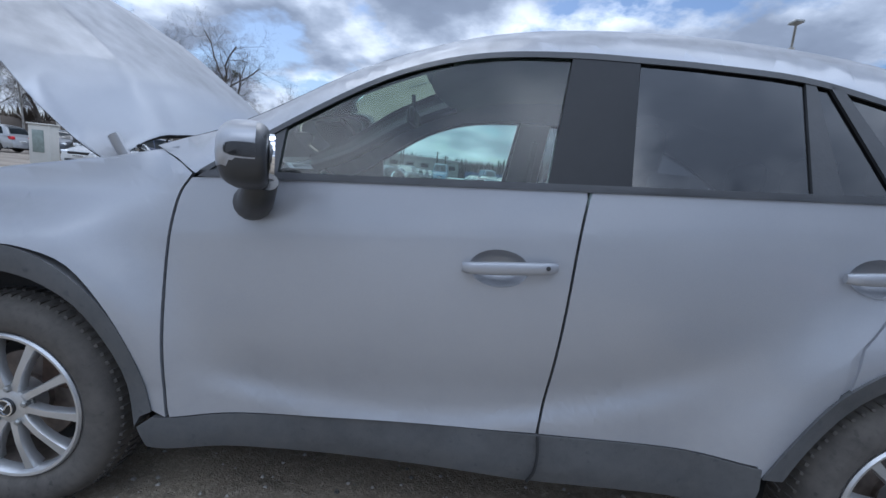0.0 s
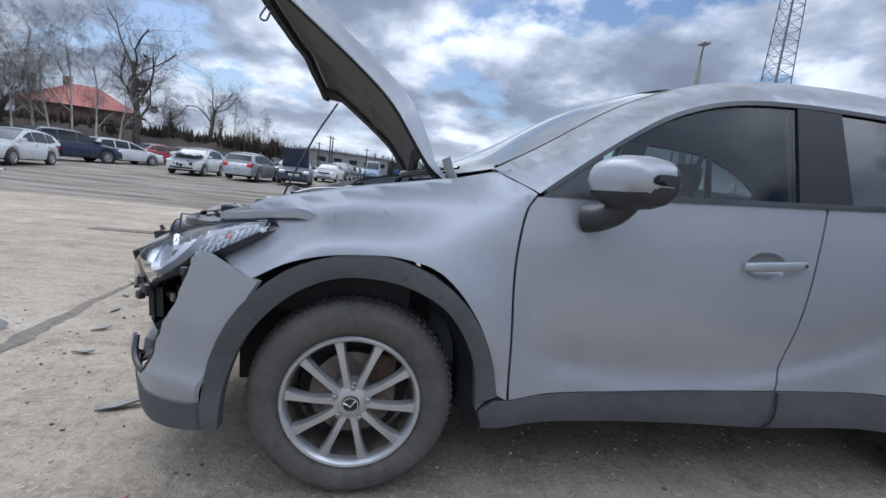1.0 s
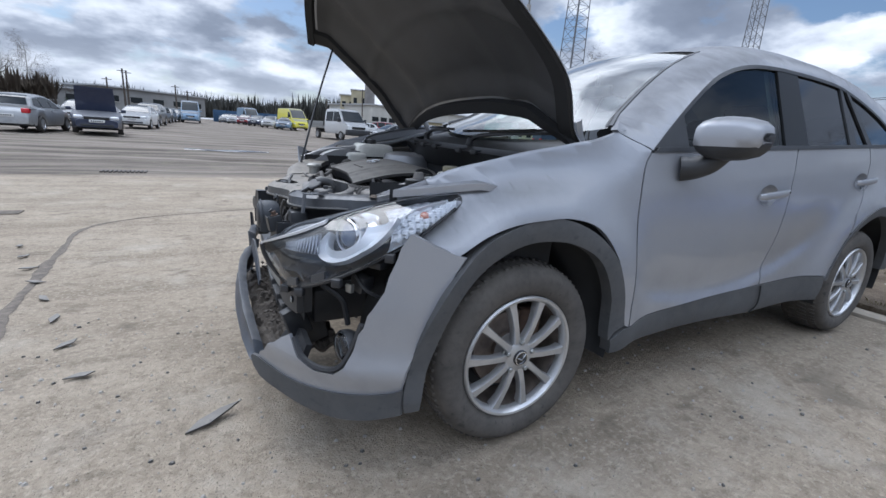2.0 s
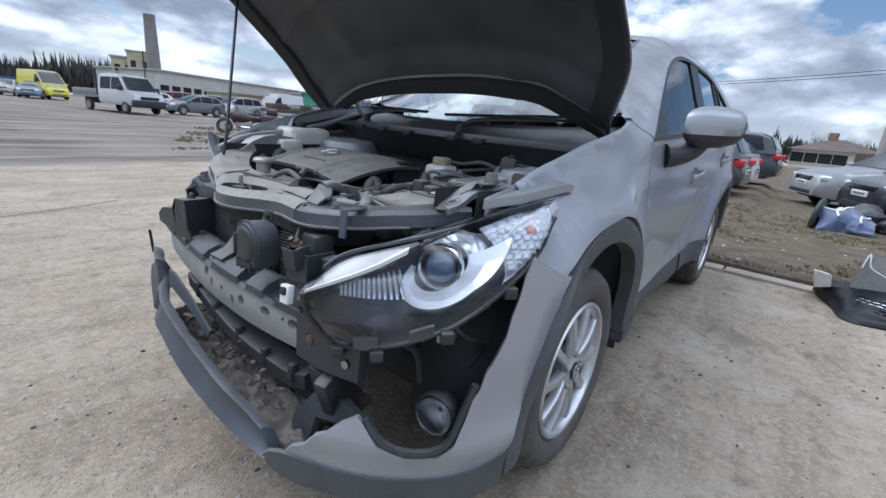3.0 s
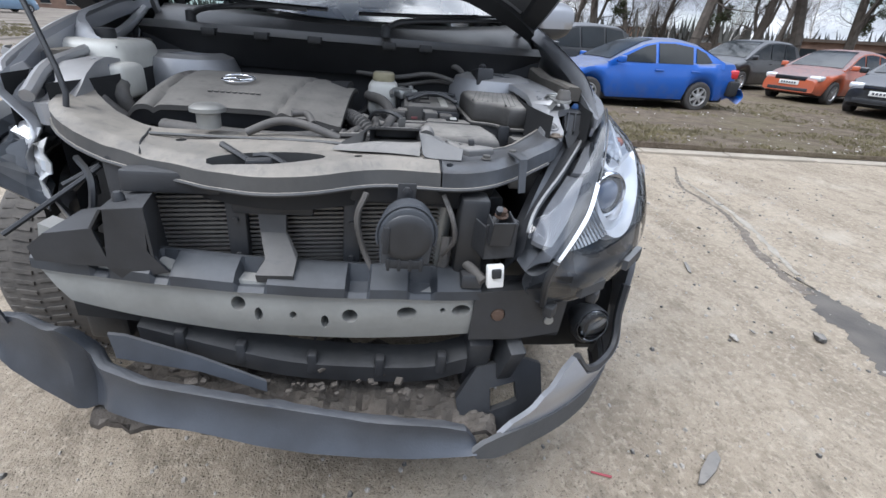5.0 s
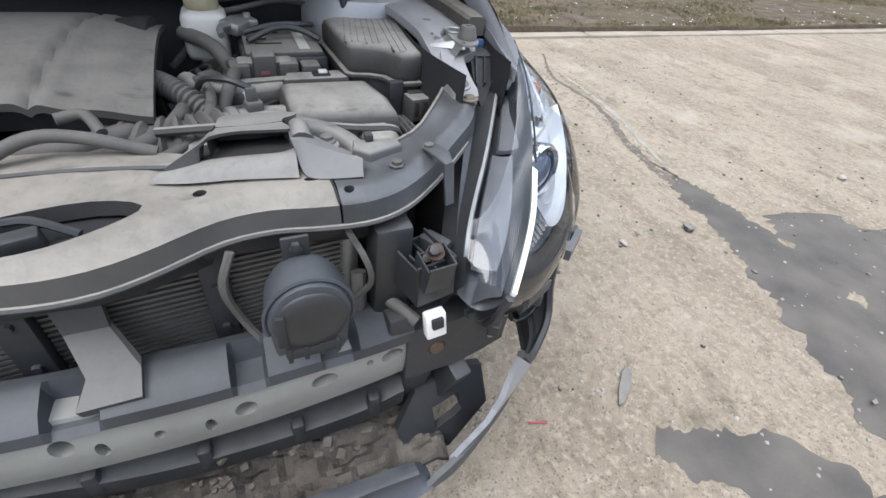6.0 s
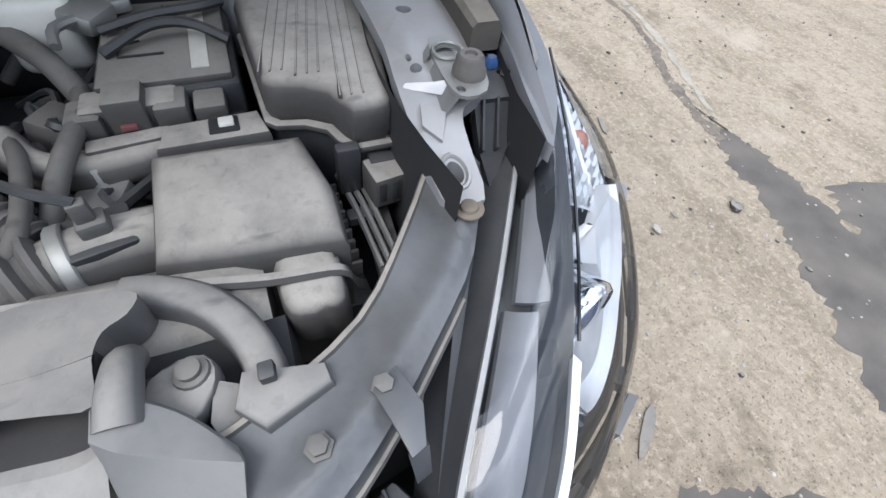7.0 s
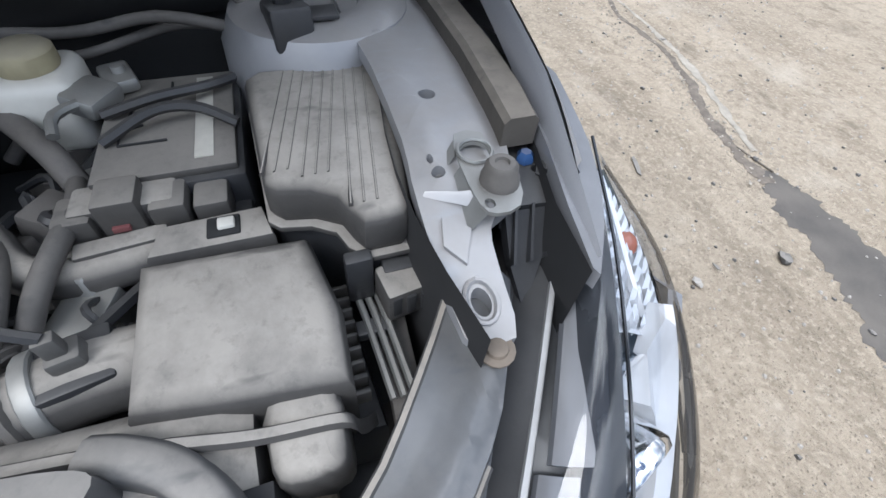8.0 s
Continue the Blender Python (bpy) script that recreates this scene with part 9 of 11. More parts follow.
PLATE_M = plain("plate_white", (0.72, 0.72, 0.70), 0.5, 0.0, 0.05, 8.0, 60.0, 0.02)
PLATE_BAR = plain("plate_bar", (0.05, 0.05, 0.06), 0.6, 0.0, 0.1, 8.0, 60.0, 0.02)
PAINTS = {}


def paint(name, color, metal=0.3, rough=0.32, dirt=0.5):
    if name not in PAINTS:
        PAINTS[name] = car_paint(name + "_paint", color, metal, rough, dirt)
    return PAINTS[name]


# per style: half width, belt height, roof half width, side profile from nose to tail, cabin line, wheels, hub height
STYLES = {
    "hatch": (0.86, 0.92, 0.60, [(2.06, 0.50), (2.02, 0.68), (1.85, 0.76), (1.30, 0.88), (0.98, 0.93), (-1.90, 0.98), (-2.02, 0.80), (-2.06, 0.5)],
              [(1.02, 0.93), (0.62, 1.14), (0.22, 1.34), (-0.10, 1.43), (-0.7, 1.46), (-1.35, 1.40), (-1.68, 1.30), (-1.96, 0.98)], (1.26, -1.24), 0.31),
    "sedan": (0.87, 0.92, 0.58, [(2.24, 0.46), (2.20, 0.64), (2.02, 0.74), (1.4, 0.88), (0.95, 0.94), (-1.65, 1.02), (-2.10, 1.03), (-2.22, 0.92), (-2.25, 0.55)],
              [(0.98, 0.94), (0.55, 1.16), (0.15, 1.34), (-0.2, 1.42), (-0.7, 1.43), (-1.15, 1.35), (-1.5, 1.17), (-1.78, 1.03)], (1.34, -1.30), 0.31),
    "wagon": (0.88, 0.93, 0.62, [(2.30, 0.50), (2.26, 0.66), (2.05, 0.76), (1.4, 0.90), (1.0, 0.95), (-2.15, 1.00), (-2.30, 0.80), (-2.33, 0.5)],
              [(1.02, 0.95), (0.6, 1.18), (0.2, 1.38), (-0.2, 1.46), (-1.0, 1.50), (-1.7, 1.47), (-1.98, 1.38), (-2.22, 1.0)], (1.36, -1.36), 0.32),
    "suv": (0.92, 1.06, 0.66, [(2.28, 0.55), (2.25, 0.80), (2.08, 0.92), (1.4, 1.02), (1.05, 1.07), (-2.10, 1.12), (-2.25, 0.9), (-2.30, 0.55)],
            [(1.08, 1.07), (0.7, 1.30), (0.36, 1.54), (0.0, 1.65), (-0.8, 1.69), (-1.6, 1.66), (-1.92, 1.54), (-2.16, 1.12)], (1.36, -1.34), 0.36),
    "mpv": (0.90, 1.00, 0.66, [(2.20, 0.50), (2.15, 0.72), (1.95, 0.84), (1.45, 0.98), (1.30, 1.02), (-2.10, 1.06), (-2.22, 0.85), (-2.26, 0.5)],
            [(1.35, 1.01), (0.9, 1.26), (0.45, 1.48), (0.05, 1.60), (-0.8, 1.64), (-1.6, 1.60), (-1.95, 1.48), (-2.16, 1.06)], (1.36, -1.36), 0.32),
    "van": (0.98, 1.24, 0.84, [(2.62, 0.5), (2.60, 0.85), (2.42, 1.05), (2.05, 1.22), (1.9, 1.26), (-2.55, 1.30), (-2.62, 1.0), (-2.64, 0.5)],
            [(1.95, 1.26), (1.65, 1.62), (1.32, 2.02), (1.05, 2.30), (0.6, 2.42), (-2.3, 2.44), (-2.5, 2.38), (-2.58, 1.3)], (1.72, -1.72), 0.34),
}


def wheel_mesh(name, hub, rim_mat):
    """One tyre and one rim, shared by all wheels of a size."""
    tyre = bpy.data.meshes.new(name + "_tyre")
    b = lathe(bmesh.new(), [(hub * 0.62, 0.0), (hub * 0.70, -0.01), (hub * 0.88, -0.012), (hub * 0.97, 0.004), (hub, 0.03), (hub, 0.15), (hub * 0.95, 0.18), (hub * 0.6, 0.18)], (0, 0, 0), (0, 1, 0), 28, True)
    b.to_mesh(tyre)
    b.free()
    tyre.materials.append(TYRE)
    rim = bpy.data.meshes.new(name + "_rim")
    b = lathe(bmesh.new(), [(hub * 0.63, 0.006), (hub * 0.64, -0.006), (hub * 0.60, -0.008), (hub * 0.56, 0.02), (hub * 0.55, 0.14)], (0, 0, 0), (0, 1, 0), 28, False, False)
    for k in range(7):
        a = 2 * math.pi * k / 7
        r0, r1, w0, w1 = hub * 0.08, hub * 0.60, 0.030, 0.024
        d, s = Vector((math.cos(a), 0, math.sin(a))), Vector((-math.sin(a), 0, math.cos(a)))
        loft(b, [[d * r0 + s * w0 + Vector((0, 0.0, 0)), d * r0 - s * w0, d * r0 - s * w0 + Vector((0, 0.04, 0)), d * r0 + s * w0 + Vector((0, 0.04, 0))],
                 [d * r1 + s * w1 + Vector((0, 0.004, 0)), d * r1 - s * w1 + Vector((0, 0.004, 0)), d * r1 - s * w1 + Vector((0, 0.04, 0)), d * r1 + s * w1 + Vector((0, 0.04, 0))]])
    lathe(b, [(hub * 0.20, 0.03), (hub * 0.20, -0.004), (hub * 0.16, -0.010), (0.001, -0.010)], (0, 0, 0), (0, 1, 0), 14)
    bmesh.ops.recalc_face_normals(b, faces=b.faces)
    b.to_mesh(rim)
    b.free()
    rim.materials.append(rim_mat)
    back = bpy.data.meshes.new(name + "_drum")
    b = lathe(bmesh.new(), [(hub * 0.55, 0.06), (hub * 0.55, 0.10), (0.001, 0.10)], (0, 0, 0), (0, 1, 0), 20)
    b.to_mesh(back)
    b.free()
    back.materials.append(DARK_SHADE)
    return tyre, rim, back


WHEELS = {h: wheel_mesh("wheel", h, ALLOY) for h in (0.31, 0.32, 0.34, 0.36)}


def parked_car(style, at, az, coat, label, group="parked cars", hood_up=False, z=None, smashed=0.0, rear_off=False, dark_wheels=False, seed=0):
    """A whole parked car: nose along its own +x, then turned to the compass angle az."""
    W, belt_z, wr, line, cab, wheels, hub = STYLES[style]
    car = thing("parked_car" if style != "van" else "parked_van", (0, 0, 0), label, "van" if style == "van" else "car", group)
    x_nose, x_tail = line[0][0], line[-1][0]
    top = sorted(line)[0:]
    cabin = sorted(cab)
    roof_z = max(c[1] for c in cab)
    sill = hub * 0.78
    arch = hub + 0.055

    def side_w(zz):
        k = max(0.0, min(1.0, (zz - belt_z) / (roof_z - belt_z)))
        return W - 0.055 - (W - 0.055 - wr) * k ** 1.15

    def plan(x):
        end = min(x_nose - x, x - x_tail)
        return W * (0.80 + 0.20 * smoothstep(-0.05, 0.75, end) ** 0.8) if end < 0.75 else W

    def top_z(x):
        inner = [p for p in line if p[0] < x_nose - 1e-6 and p[0] > x_tail + 1e-6]
        pts = sorted([(x_nose, line[0][1] + 0.12), *inner, (x_tail, line[-1][1] + 0.12)])
        zt = lerp_at(pts, x)
        if smashed and x > 0.9:
            zt += smashed * noise.noise(Vector((x * 4, seed, 0)))
        return zt

    n = 64
    secs = []
    for i in range(n + 1):
        x = x_tail + (x_nose - x_tail) * i / n
        w, zt = plan(x), top_z(x)
        low = sill
        for hx in wheels:
            q = arch * arch - (x - hx) ** 2
            if q > 0:
                low = max(low, hub + math.sqrt(q))
        end = smoothstep(0.0, 0.30, min(x_nose - x, x - x_tail))
        low_in = sill + 0.05 * (1 - end)
        low = max(low, sill + 0.06 * (1 - end))
        zt = max(zt, low + 0.03)
        sh = low + (zt - low) * 0.72
        wob = smashed * 0.5 * noise.noise(Vector((x * 3, seed, 5))) if smashed and x > 1.0 else 0.0
        ring = [(x, w * 0.55, low_in), (x, w * 0.94, low), (x, w * 0.985, low + (sh - low) * 0.2), (x, w + wob, low + (sh - low) * 0.62), (x, w * 0.985 + wob, sh), (x, w * 0.93, zt - 0.028), (x, w * 0.84, zt), (x, w * 0.45, zt + 0.022)]
        secs.append([Vector(p) for p in ring] + [Vector((p[0], -p[1], p[2])) for p in ring[::-1]])
    part("body", loft(bmesh.new(), secs), coat, car, "", 40)
    # cabin
    secs = []
    m = 30
    x0, x1 = cabin[0][0], cabin[-1][0]
    for i in range(m + 1):
        x = x0 + (x1 - x0) * i / m
        zr = max(lerp_at(cabin, x), belt_z + 0.004)
        ring = [(x, side_w(belt_z) + 0.006, belt_z - 0.03), (x, side_w(zr - 0.06 * (zr - belt_z) / (roof_z - belt_z)) + 0.004, zr - 0.06 * (zr - belt_z) / (roof_z - belt_z)), (x, max(0.2, side_w(zr) - 0.10), zr), (x, wr * 0.4, zr + 0.018)]
        secs.append([Vector(p) for p in ring] + [Vector((p[0], -p[1], p[2])) for p in ring[::-1]])
    part("roof", loft(bmesh.new(), secs), coat, car, "", 40)

    def side_pane(poly):
        for s in (1, -1):
            bm = sheet(poly, lambda u, v: (u, s * (side_w(v) + 0.012), v), 0.12, (0, -s * 0.012, 0))
            part("window", bm, DARK_GLASS, car, "", 20)

    def cab_z(x, drop):
        return lerp_at(cabin, x) - drop

    zl = belt_z + 0.035
    if style == "van":
        xa = cab[0][0] - 0.12
        side_pane([(xa, zl), (xa - 0.28, zl + 0.40), (xa - 0.62, zl + 0.72), (xa - 1.05, zl + 0.74), (xa - 1.05, zl)])
    else:
        xa, xb = cab[0][0] - 0.16, cab[-1][0] + 0.30
        xm, xq = -0.12, -1.02
        hi = lambda x: cab_z(x, 0.085)
        side_pane([(xa, zl), *[(x, hi(x)) for x in (xa - 0.30, xa - 0.55, 0.12, xm + 0.02) if hi(x) > zl + 0.02], (xm + 0.02, zl)])
        side_pane([(xm - 0.06, zl), (xm - 0.06, hi(xm - 0.06)), (-0.55, hi(-0.55)), (xq + 0.03, hi(xq)), (xq + 0.03, zl)])
        if xb < xq - 0.25 and hi(xb + 0.18) > zl + 0.1:
            side_pane([(xq - 0.05, zl), (xq - 0.05, hi(xq - 0.05)), (xb + 0.18, hi(xb + 0.18)), (xb + 0.02, zl + 0.06)])

    def screen(front):
        pts = cab[:4] if front else cab[-3:]
        k0, k1 = (0.07, 0.93)
        L = [0.0]
        for a, c in zip(pts, pts[1:]):
            L.append(L[-1] + math.hypot(c[0] - a[0], c[1] - a[1]))

        def fn(u, v):
            s = L[-1] * (k0 + (k1 - k0) * u)
            x, zz = np.interp(s, L, [p[0] for p in pts]), np.interp(s, L, [p[1] for p in pts])
            half = max(0.25, side_w(zz) - 0.10)
            d = 0.022 if front else -0.022
            return (x + d * 0.8, half * (2 * v - 1), zz + 0.026 - 0.012 * (2 * v - 1) ** 2)
        part("windscreen" if front else "rear_window", grid(fn, 8, 8), DARK_GLASS, car, "", 30)
    screen(True)
    if style != "van":
        screen(False)
    # lamps, grille, plates, bumpers
    zn = hub + 0.34 if style in ("suv", "van") else hub + 0.30
    for s in (1, -1):
        bm = bmesh.new()
        box(bm, (x_nose - 0.42, s * plan(x_nose - 0.25) * 0.98 - (0.30 if s > 0 else 0.0), zn), (x_nose - 0.055, s * plan(x_nose - 0.25) * 0.98 + (0.0 if s > 0 else 0.30), zn + 0.14), 0.045, None, 3)
        if not (smashed and s == 1):
            part("headlight", bm, CLEAR_LAMP, car, "", 50)
        bm = bmesh.new()
        zt = belt_z - 0.22
        box(bm, (x_tail - 0.006, s * plan(x_tail + 0.2) * 0.985 - (0.24 if s > 0 else 0.0), zt), (x_tail + 0.30, s * plan(x_tail + 0.2) * 0.985 + (0.0 if s > 0 else 0.24), zt + 0.19), 0.04, None, 3)
        part("tail_light", bm, RED_LAMP, car, "", 50)
        bm = bmesh.new()
        xm = cab[0][0] - 0.22
        box(bm, (xm - 0.06, s * (W + 0.08) - 0.09, belt_z + 0.01), (xm + 0.06, s * (W + 0.08) + 0.09, belt_z + 0.15), 0.035, None, 3)
        box(bm, (xm - 0.02, min(s * (W - 0.06), s * (W + 0.02)), belt_z + 0.02), (xm + 0.02, max(s * (W - 0.06), s * (W + 0.02)), belt_z + 0.06), 0.01)
        part("mirror", bm, coat, car, "", 50)
        for dx in (-0.20, -1.05) if style != "van" else (0.95,):
            bm = bmesh.new()
            box(bm, (dx - 0.10, min(s * (W - 0.02), s * (W + 0.015)), belt_z - 0.12), (dx + 0.10, max(s * (W - 0.02), s * (W + 0.015)), belt_z - 0.09), 0.008)
            part("door_handle", bm, coat, car, "", 40)
    if not smashed:
        bm = bmesh.new()
        box(bm, (x_nose - 0.10, -0.42, zn - 0.02), (x_nose + 0.006, 0.42, zn + 0.10), 0.02)
        part("grille", bm, GLOSS_BLACK, car, "", 40)
    bm = bmesh.new()
    box(bm, (x_nose - 0.12, -0.55, sill + 0.07), (x_nose + 0.008, 0.55, sill + 0.17), 0.02)
    part("air_intake", bm, BLACK, car, "", 40)
    for xx, zz, lo in ((x_nose + 0.008, zn - 0.13, 0), (x_tail - 0.012, belt_z - 0.38, 1)):
        if rear_off and lo:
            continue
        bm = bmesh.new()
        box(bm, (xx - 0.012, -0.26, zz), (xx + 0.012, 0.26, zz + 0.11), 0.004)
        pl = part("number_plate", bm, PLATE_M, car, "", 30)
        bm = bmesh.new()
        for k in range(6):
            off = 0.015 if not lo else -0.015
            box(bm, (xx + off - 0.002, -0.20 + 0.07 * k, zz + 0.03), (xx + off + 0.002, -0.155 + 0.07 * k, zz + 0.08), 0)
        part("plate_bars", bm, PLATE_BAR, pl, "", 0)["kind"] = "stuff"
    ty, rm, dr = WHEELS[hub]
    for hx in wheels:
        for s in (1, -1):
            m4 = Matrix.Translation((hx, s * (W - 0.02), hub)) @ Matrix.Rotation(math.pi if s > 0 else 0, 4, "Z")
            w = new("wheel", ty)
            w.parent, w.matrix_basis = car, m4
            r = new("rim", rm)
            r.parent = w
            d = new("drum", dr)
            d.parent = w
        bm = bmesh.new()
        box(bm, (hx - hub - 0.04, -W + 0.26, hub - 0.02), (hx + hub + 0.04, W - 0.26, hub + 0.36), 0.05)
        part("wheel_well", bm, DARK_SHADE, car, "", 40)
    bm = bmesh.new()
    box(bm, (x_tail + 0.25, -W + 0.12, sill - 0.05), (x_nose - 0.3, W - 0.12, sill + 0.1), 0.04)
    part("underside", bm, DARK_SHADE, car, "", 40)
    if hood_up:
        bm = backed(grid(lambda u, v: Vector((0.98 + 0.25 * u, (2 * v - 1) * (0.70 - 0.05 * u), 0.96 + 0.95 * u + 0.06 * math.sin(math.pi * u))), 6, 6), (0.0, 0, -0.03))
        part("raised_hood", bm, coat, car, "hood standing open", 40)
    if smashed:
        bm = backed(grid(lambda u, v: Vector((0.95 + 0.85 * u, (2 * v - 1) * 0.68, 0.965 + 0.10 * u + 0.20 * math.sin(math.pi * u) * smashed * 4 + smashed * noise.noise(Vector((u * 3, v * 4, seed))))), 12, 12), (0.0, 0, -0.02))
        part("buckled_hood", bm, coat, car, "crumpled hood pushed up", 30)
        bm = bmesh.new()
        for k in range(7):
            c = Vector((x_nose - 0.15 + 0.1 * rng.random(), -0.5 + 0.16 * k, 0.5 + 0.15 * rng.random()))
            box(bm, c - Vector((0.12, 0.07, 0.08)), c + Vector((0.1, 0.07, 0.07)), 0.01, turned(rng.uniform(-25, 25), rng.uniform(-25, 25), rng.uniform(-25, 25)))
        part("torn_front", bm, DARK_SHADE, car, "torn dark front end", 30)["kind"] = "stuff"
    zz = (verge_z(*at) if at[1] < 8 else ground_z(*at)) + 0.02 if z is None else z
    car.matrix_basis = Matrix.Translation((at[0], at[1], zz)) @ Matrix.Rotation(radians(90 - az), 4, "Z")
    return car


P_SILVER, P_WHITE, P_DARK, P_BLACK = paint("light_silver", (0.42, 0.43, 0.44), 0.5), paint("white", (0.62, 0.63, 0.63), 0.0), paint("dark_grey", (0.055, 0.06, 0.068), 0.3), paint("black", (0.014, 0.015, 0.017), 0.1)
P_NAVY, P_BLUE, P_RED, P_ORANGE = paint("navy", (0.018, 0.028, 0.065), 0.3), paint("bright_blue", (0.012, 0.105, 0.46), 0.25), paint("red", (0.30, 0.025, 0.03), 0.1), paint("orange", (0.50, 0.12, 0.055), 0.1)
P_BEIGE, P_YELLOW, P_GREY, P_SKY = paint("beige", (0.40, 0.36, 0.27), 0.35), paint("yellow", (0.66, 0.60, 0.05), 0.0), paint("mid_grey", (0.18, 0.19, 0.20), 0.4), paint("pale_blue", (0.20, 0.30, 0.42), 0.2)

# on the verge, in two slanting rows
def slot(x, y, k=1.22):
    return -1.6 + k * (x + 1.6), 0.3 + k * (y - 0.3)


blue = parked_car("sedan", (8.96, -4.59), -4, P_BLUE, "bright blue sedan with its rear bumper hanging off", "cars on the verge", rear_off=True)
bm = backed(grid(lambda u, v: Vector((-2.28 - 0.10 * math.sin(math.pi * v), 0.55 + 0.36 * u, 0.30 + 0.30 * v - 0.10 * u)), 6, 6), (0.02, -0.02, 0.0))
part("torn_bumper", bm, P_BLUE, blue, "torn blue bumper corner", 30)
bm = bmesh.new()
box(bm, (-2.26, 0.42, 0.34), (-2.02, 0.86, 0.66), 0.05)
part("bare_corner", bm, DARK_SHADE, blue, "black gap behind the bumper", 40)
parked_car("suv", slot(9.35, -2.95), -22, P_BLACK, "black off-road car standing on bare soil", "cars on the verge")
parked_car("suv", slot(11.7, -2.2), -22, P_SILVER, "grey-silver off-road car on bare soil", "cars on the verge")
parked_car("mpv", slot(11.9, -9.6), -24, P_BLACK, "black people carrier on bare soil", "cars on the verge")
parked_car("hatch", slot(14.6, -8.0), -24, P_DARK, "dark grey hatchback on the verge", "cars on the verge")
parked_car("hatch", slot(9.5, -10.2), -22, P_ORANGE, "orange small hatchback on bare soil", "cars on the verge")
parked_car("hatch", slot(7.35, -10.2), -26, P_BLACK, "black hatchback with a damaged front on soil", "cars on the verge")
parked_car("hatch", slot(5.45, -10.6), -40, P_BEIGE, "beige hatchback with its front smashed in", "cars on the verge", smashed=0.09, seed=3)
parked_car("wagon", slot(3.6, -12.0), -22, P_WHITE, "white estate car on the bare verge", "cars on the verge")
parked_car("van", slot(11.5, -19.0), 60, P_WHITE, "white van far behind the cars", "cars on the verge")
parked_car("wagon", slot(9.55, 2.35), 4, P_DARK, "dark blue-grey estate car showing its tail", "cars behind the verge")
parked_car("hatch", slot(11.75, 2.1), 4, P_WHITE, "white hatchback showing its tail", "cars behind the verge")
parked_car("suv", slot(13.9, 1.9), 4, P_DARK, "dark car with red tail lights", "cars behind the verge")
parked_car("van", slot(20.5, 4.2), 4, P_WHITE, "white van with a long body", "cars behind the verge")

# across the yard
YARD = "cars across the yard"


def away(x, y, k):
    return 0.1 + k * (x - 0.1), -1.3 + k * (y + 1.3)


parked_car("mpv", away(-21.8, 18.6, 1.3), -100, P_SILVER, "silver people carrier in the yard row", YARD)
parked_car("suv", away(-20.4, 21.2, 1.3), 150, P_DARK, "dark off-road car in the yard row", YARD)
parked_car("hatch", away(-12.0, 14.4, 1.28), 172, P_WHITE, "white older hatchback in the yard", YARD)
parked_car("suv", away(-13.6, 19.6, 1.3), 28, P_NAVY, "dark blue off-road car showing its tail", YARD)
parked_car("wagon", away(-13.0, 22.2, 1.3), 24, P_WHITE, "white estate car with dark rear window", YARD)
parked_car("sedan", away(-13.0, 25.8, 1.3), 24, P_RED, "red saloon in the yard row", YARD)
parked_car("sedan", away(-13.1, 29.6, 1.3), 24, P_BLACK, "black saloon in the yard row", YARD)
parked_car("hatch", away(-9.3, 21.6, 1.12), 178, P_WHITE, "white hatchback with its front end smashed", YARD, smashed=0.10, seed=8)
parked_car("hatch", away(-6.9, 22.4, 1.08), 6, P_SILVER, "light silver hatchback showing its tail", YARD)
parked_car("sedan", away(-4.75, 22.4, 1.08), 172, P_NAVY, "dark blue saloon with its hood standing open", YARD, hood_up=True)
parked_car("wagon", away(-6.4, 29.0, 1.15), 180, P_SILVER, "pale silver estate car behind the others", YARD)
parked_car("sedan", away(-4.0, 29.6, 1.15), 184, P_WHITE, "white saloon behind the others", YARD)
parked_car("suv", away(-3.9, 35.0, 1.2), 184, P_DARK, "dark car further down the row", YARD)
parked_car("wagon", away(-3.9, 40.5, 1.2), 184, P_BLACK, "dark car further down the row", YARD)
parked_car("hatch", away(-3.7, 46.0, 1.2), 184, P_DARK, "dark car further down the row", YARD)
parked_car("hatch", away(-3.4, 51.0, 1.2), 184, P_SILVER, "pale car at the end of the row", YARD)
parked_car("van", (-2.2, 60.0), 180, P_SKY, "pale blue-white van facing the yard", YARD)
for k, c in enumerate((P_SILVER, P_WHITE, P_RED, P_NAVY, P_WHITE, P_SKY)):
    parked_car(("hatch", "sedan")[k % 2], (2.6 + 1.0 * k, 82 - 5.6 * k), 200, c, "small car in the far row", "far row of cars")
parked_car("van", away(6.0, 38.3, 1.42), 168, P_YELLOW, "bright yellow van facing the yard", YARD)
parked_car("van", away(3.4, 48.0, 1.5), 168, P_SKY, "pale blue van behind the yellow one", YARD)
parked_car("hatch", away(10.5, 27.4, 1.28), 262, P_GREY, "grey hatchback standing side-on", YARD)
parked_car("mpv", away(13.6, 28.6, 1.28), 262, P_SILVER, "silver people carrier standing side-on", YARD)
parked_car("suv", away(12.8, 37.0, 1.3), 285, P_RED, "dark red off-road car far across", YARD)
parked_car("suv", away(15.6, 38.0, 1.3), 285, P_GREY, "grey off-road car far across", YARD)
parked_car("hatch", away(11.2, 36.5, 1.3), 285, P_WHITE, "white hatchback further back", YARD)
parked_car("van", away(19.6, 33.2, 1.3), 255, P_WHITE, "white van with a low bonnet", YARD)
parked_car("van", (33.0, 36.0), 100, P_NAVY, "dark blue truck cab far off", YARD)
parked_car("van", (42.0, 34.0), 110, P_SKY, "pale van far off", YARD)


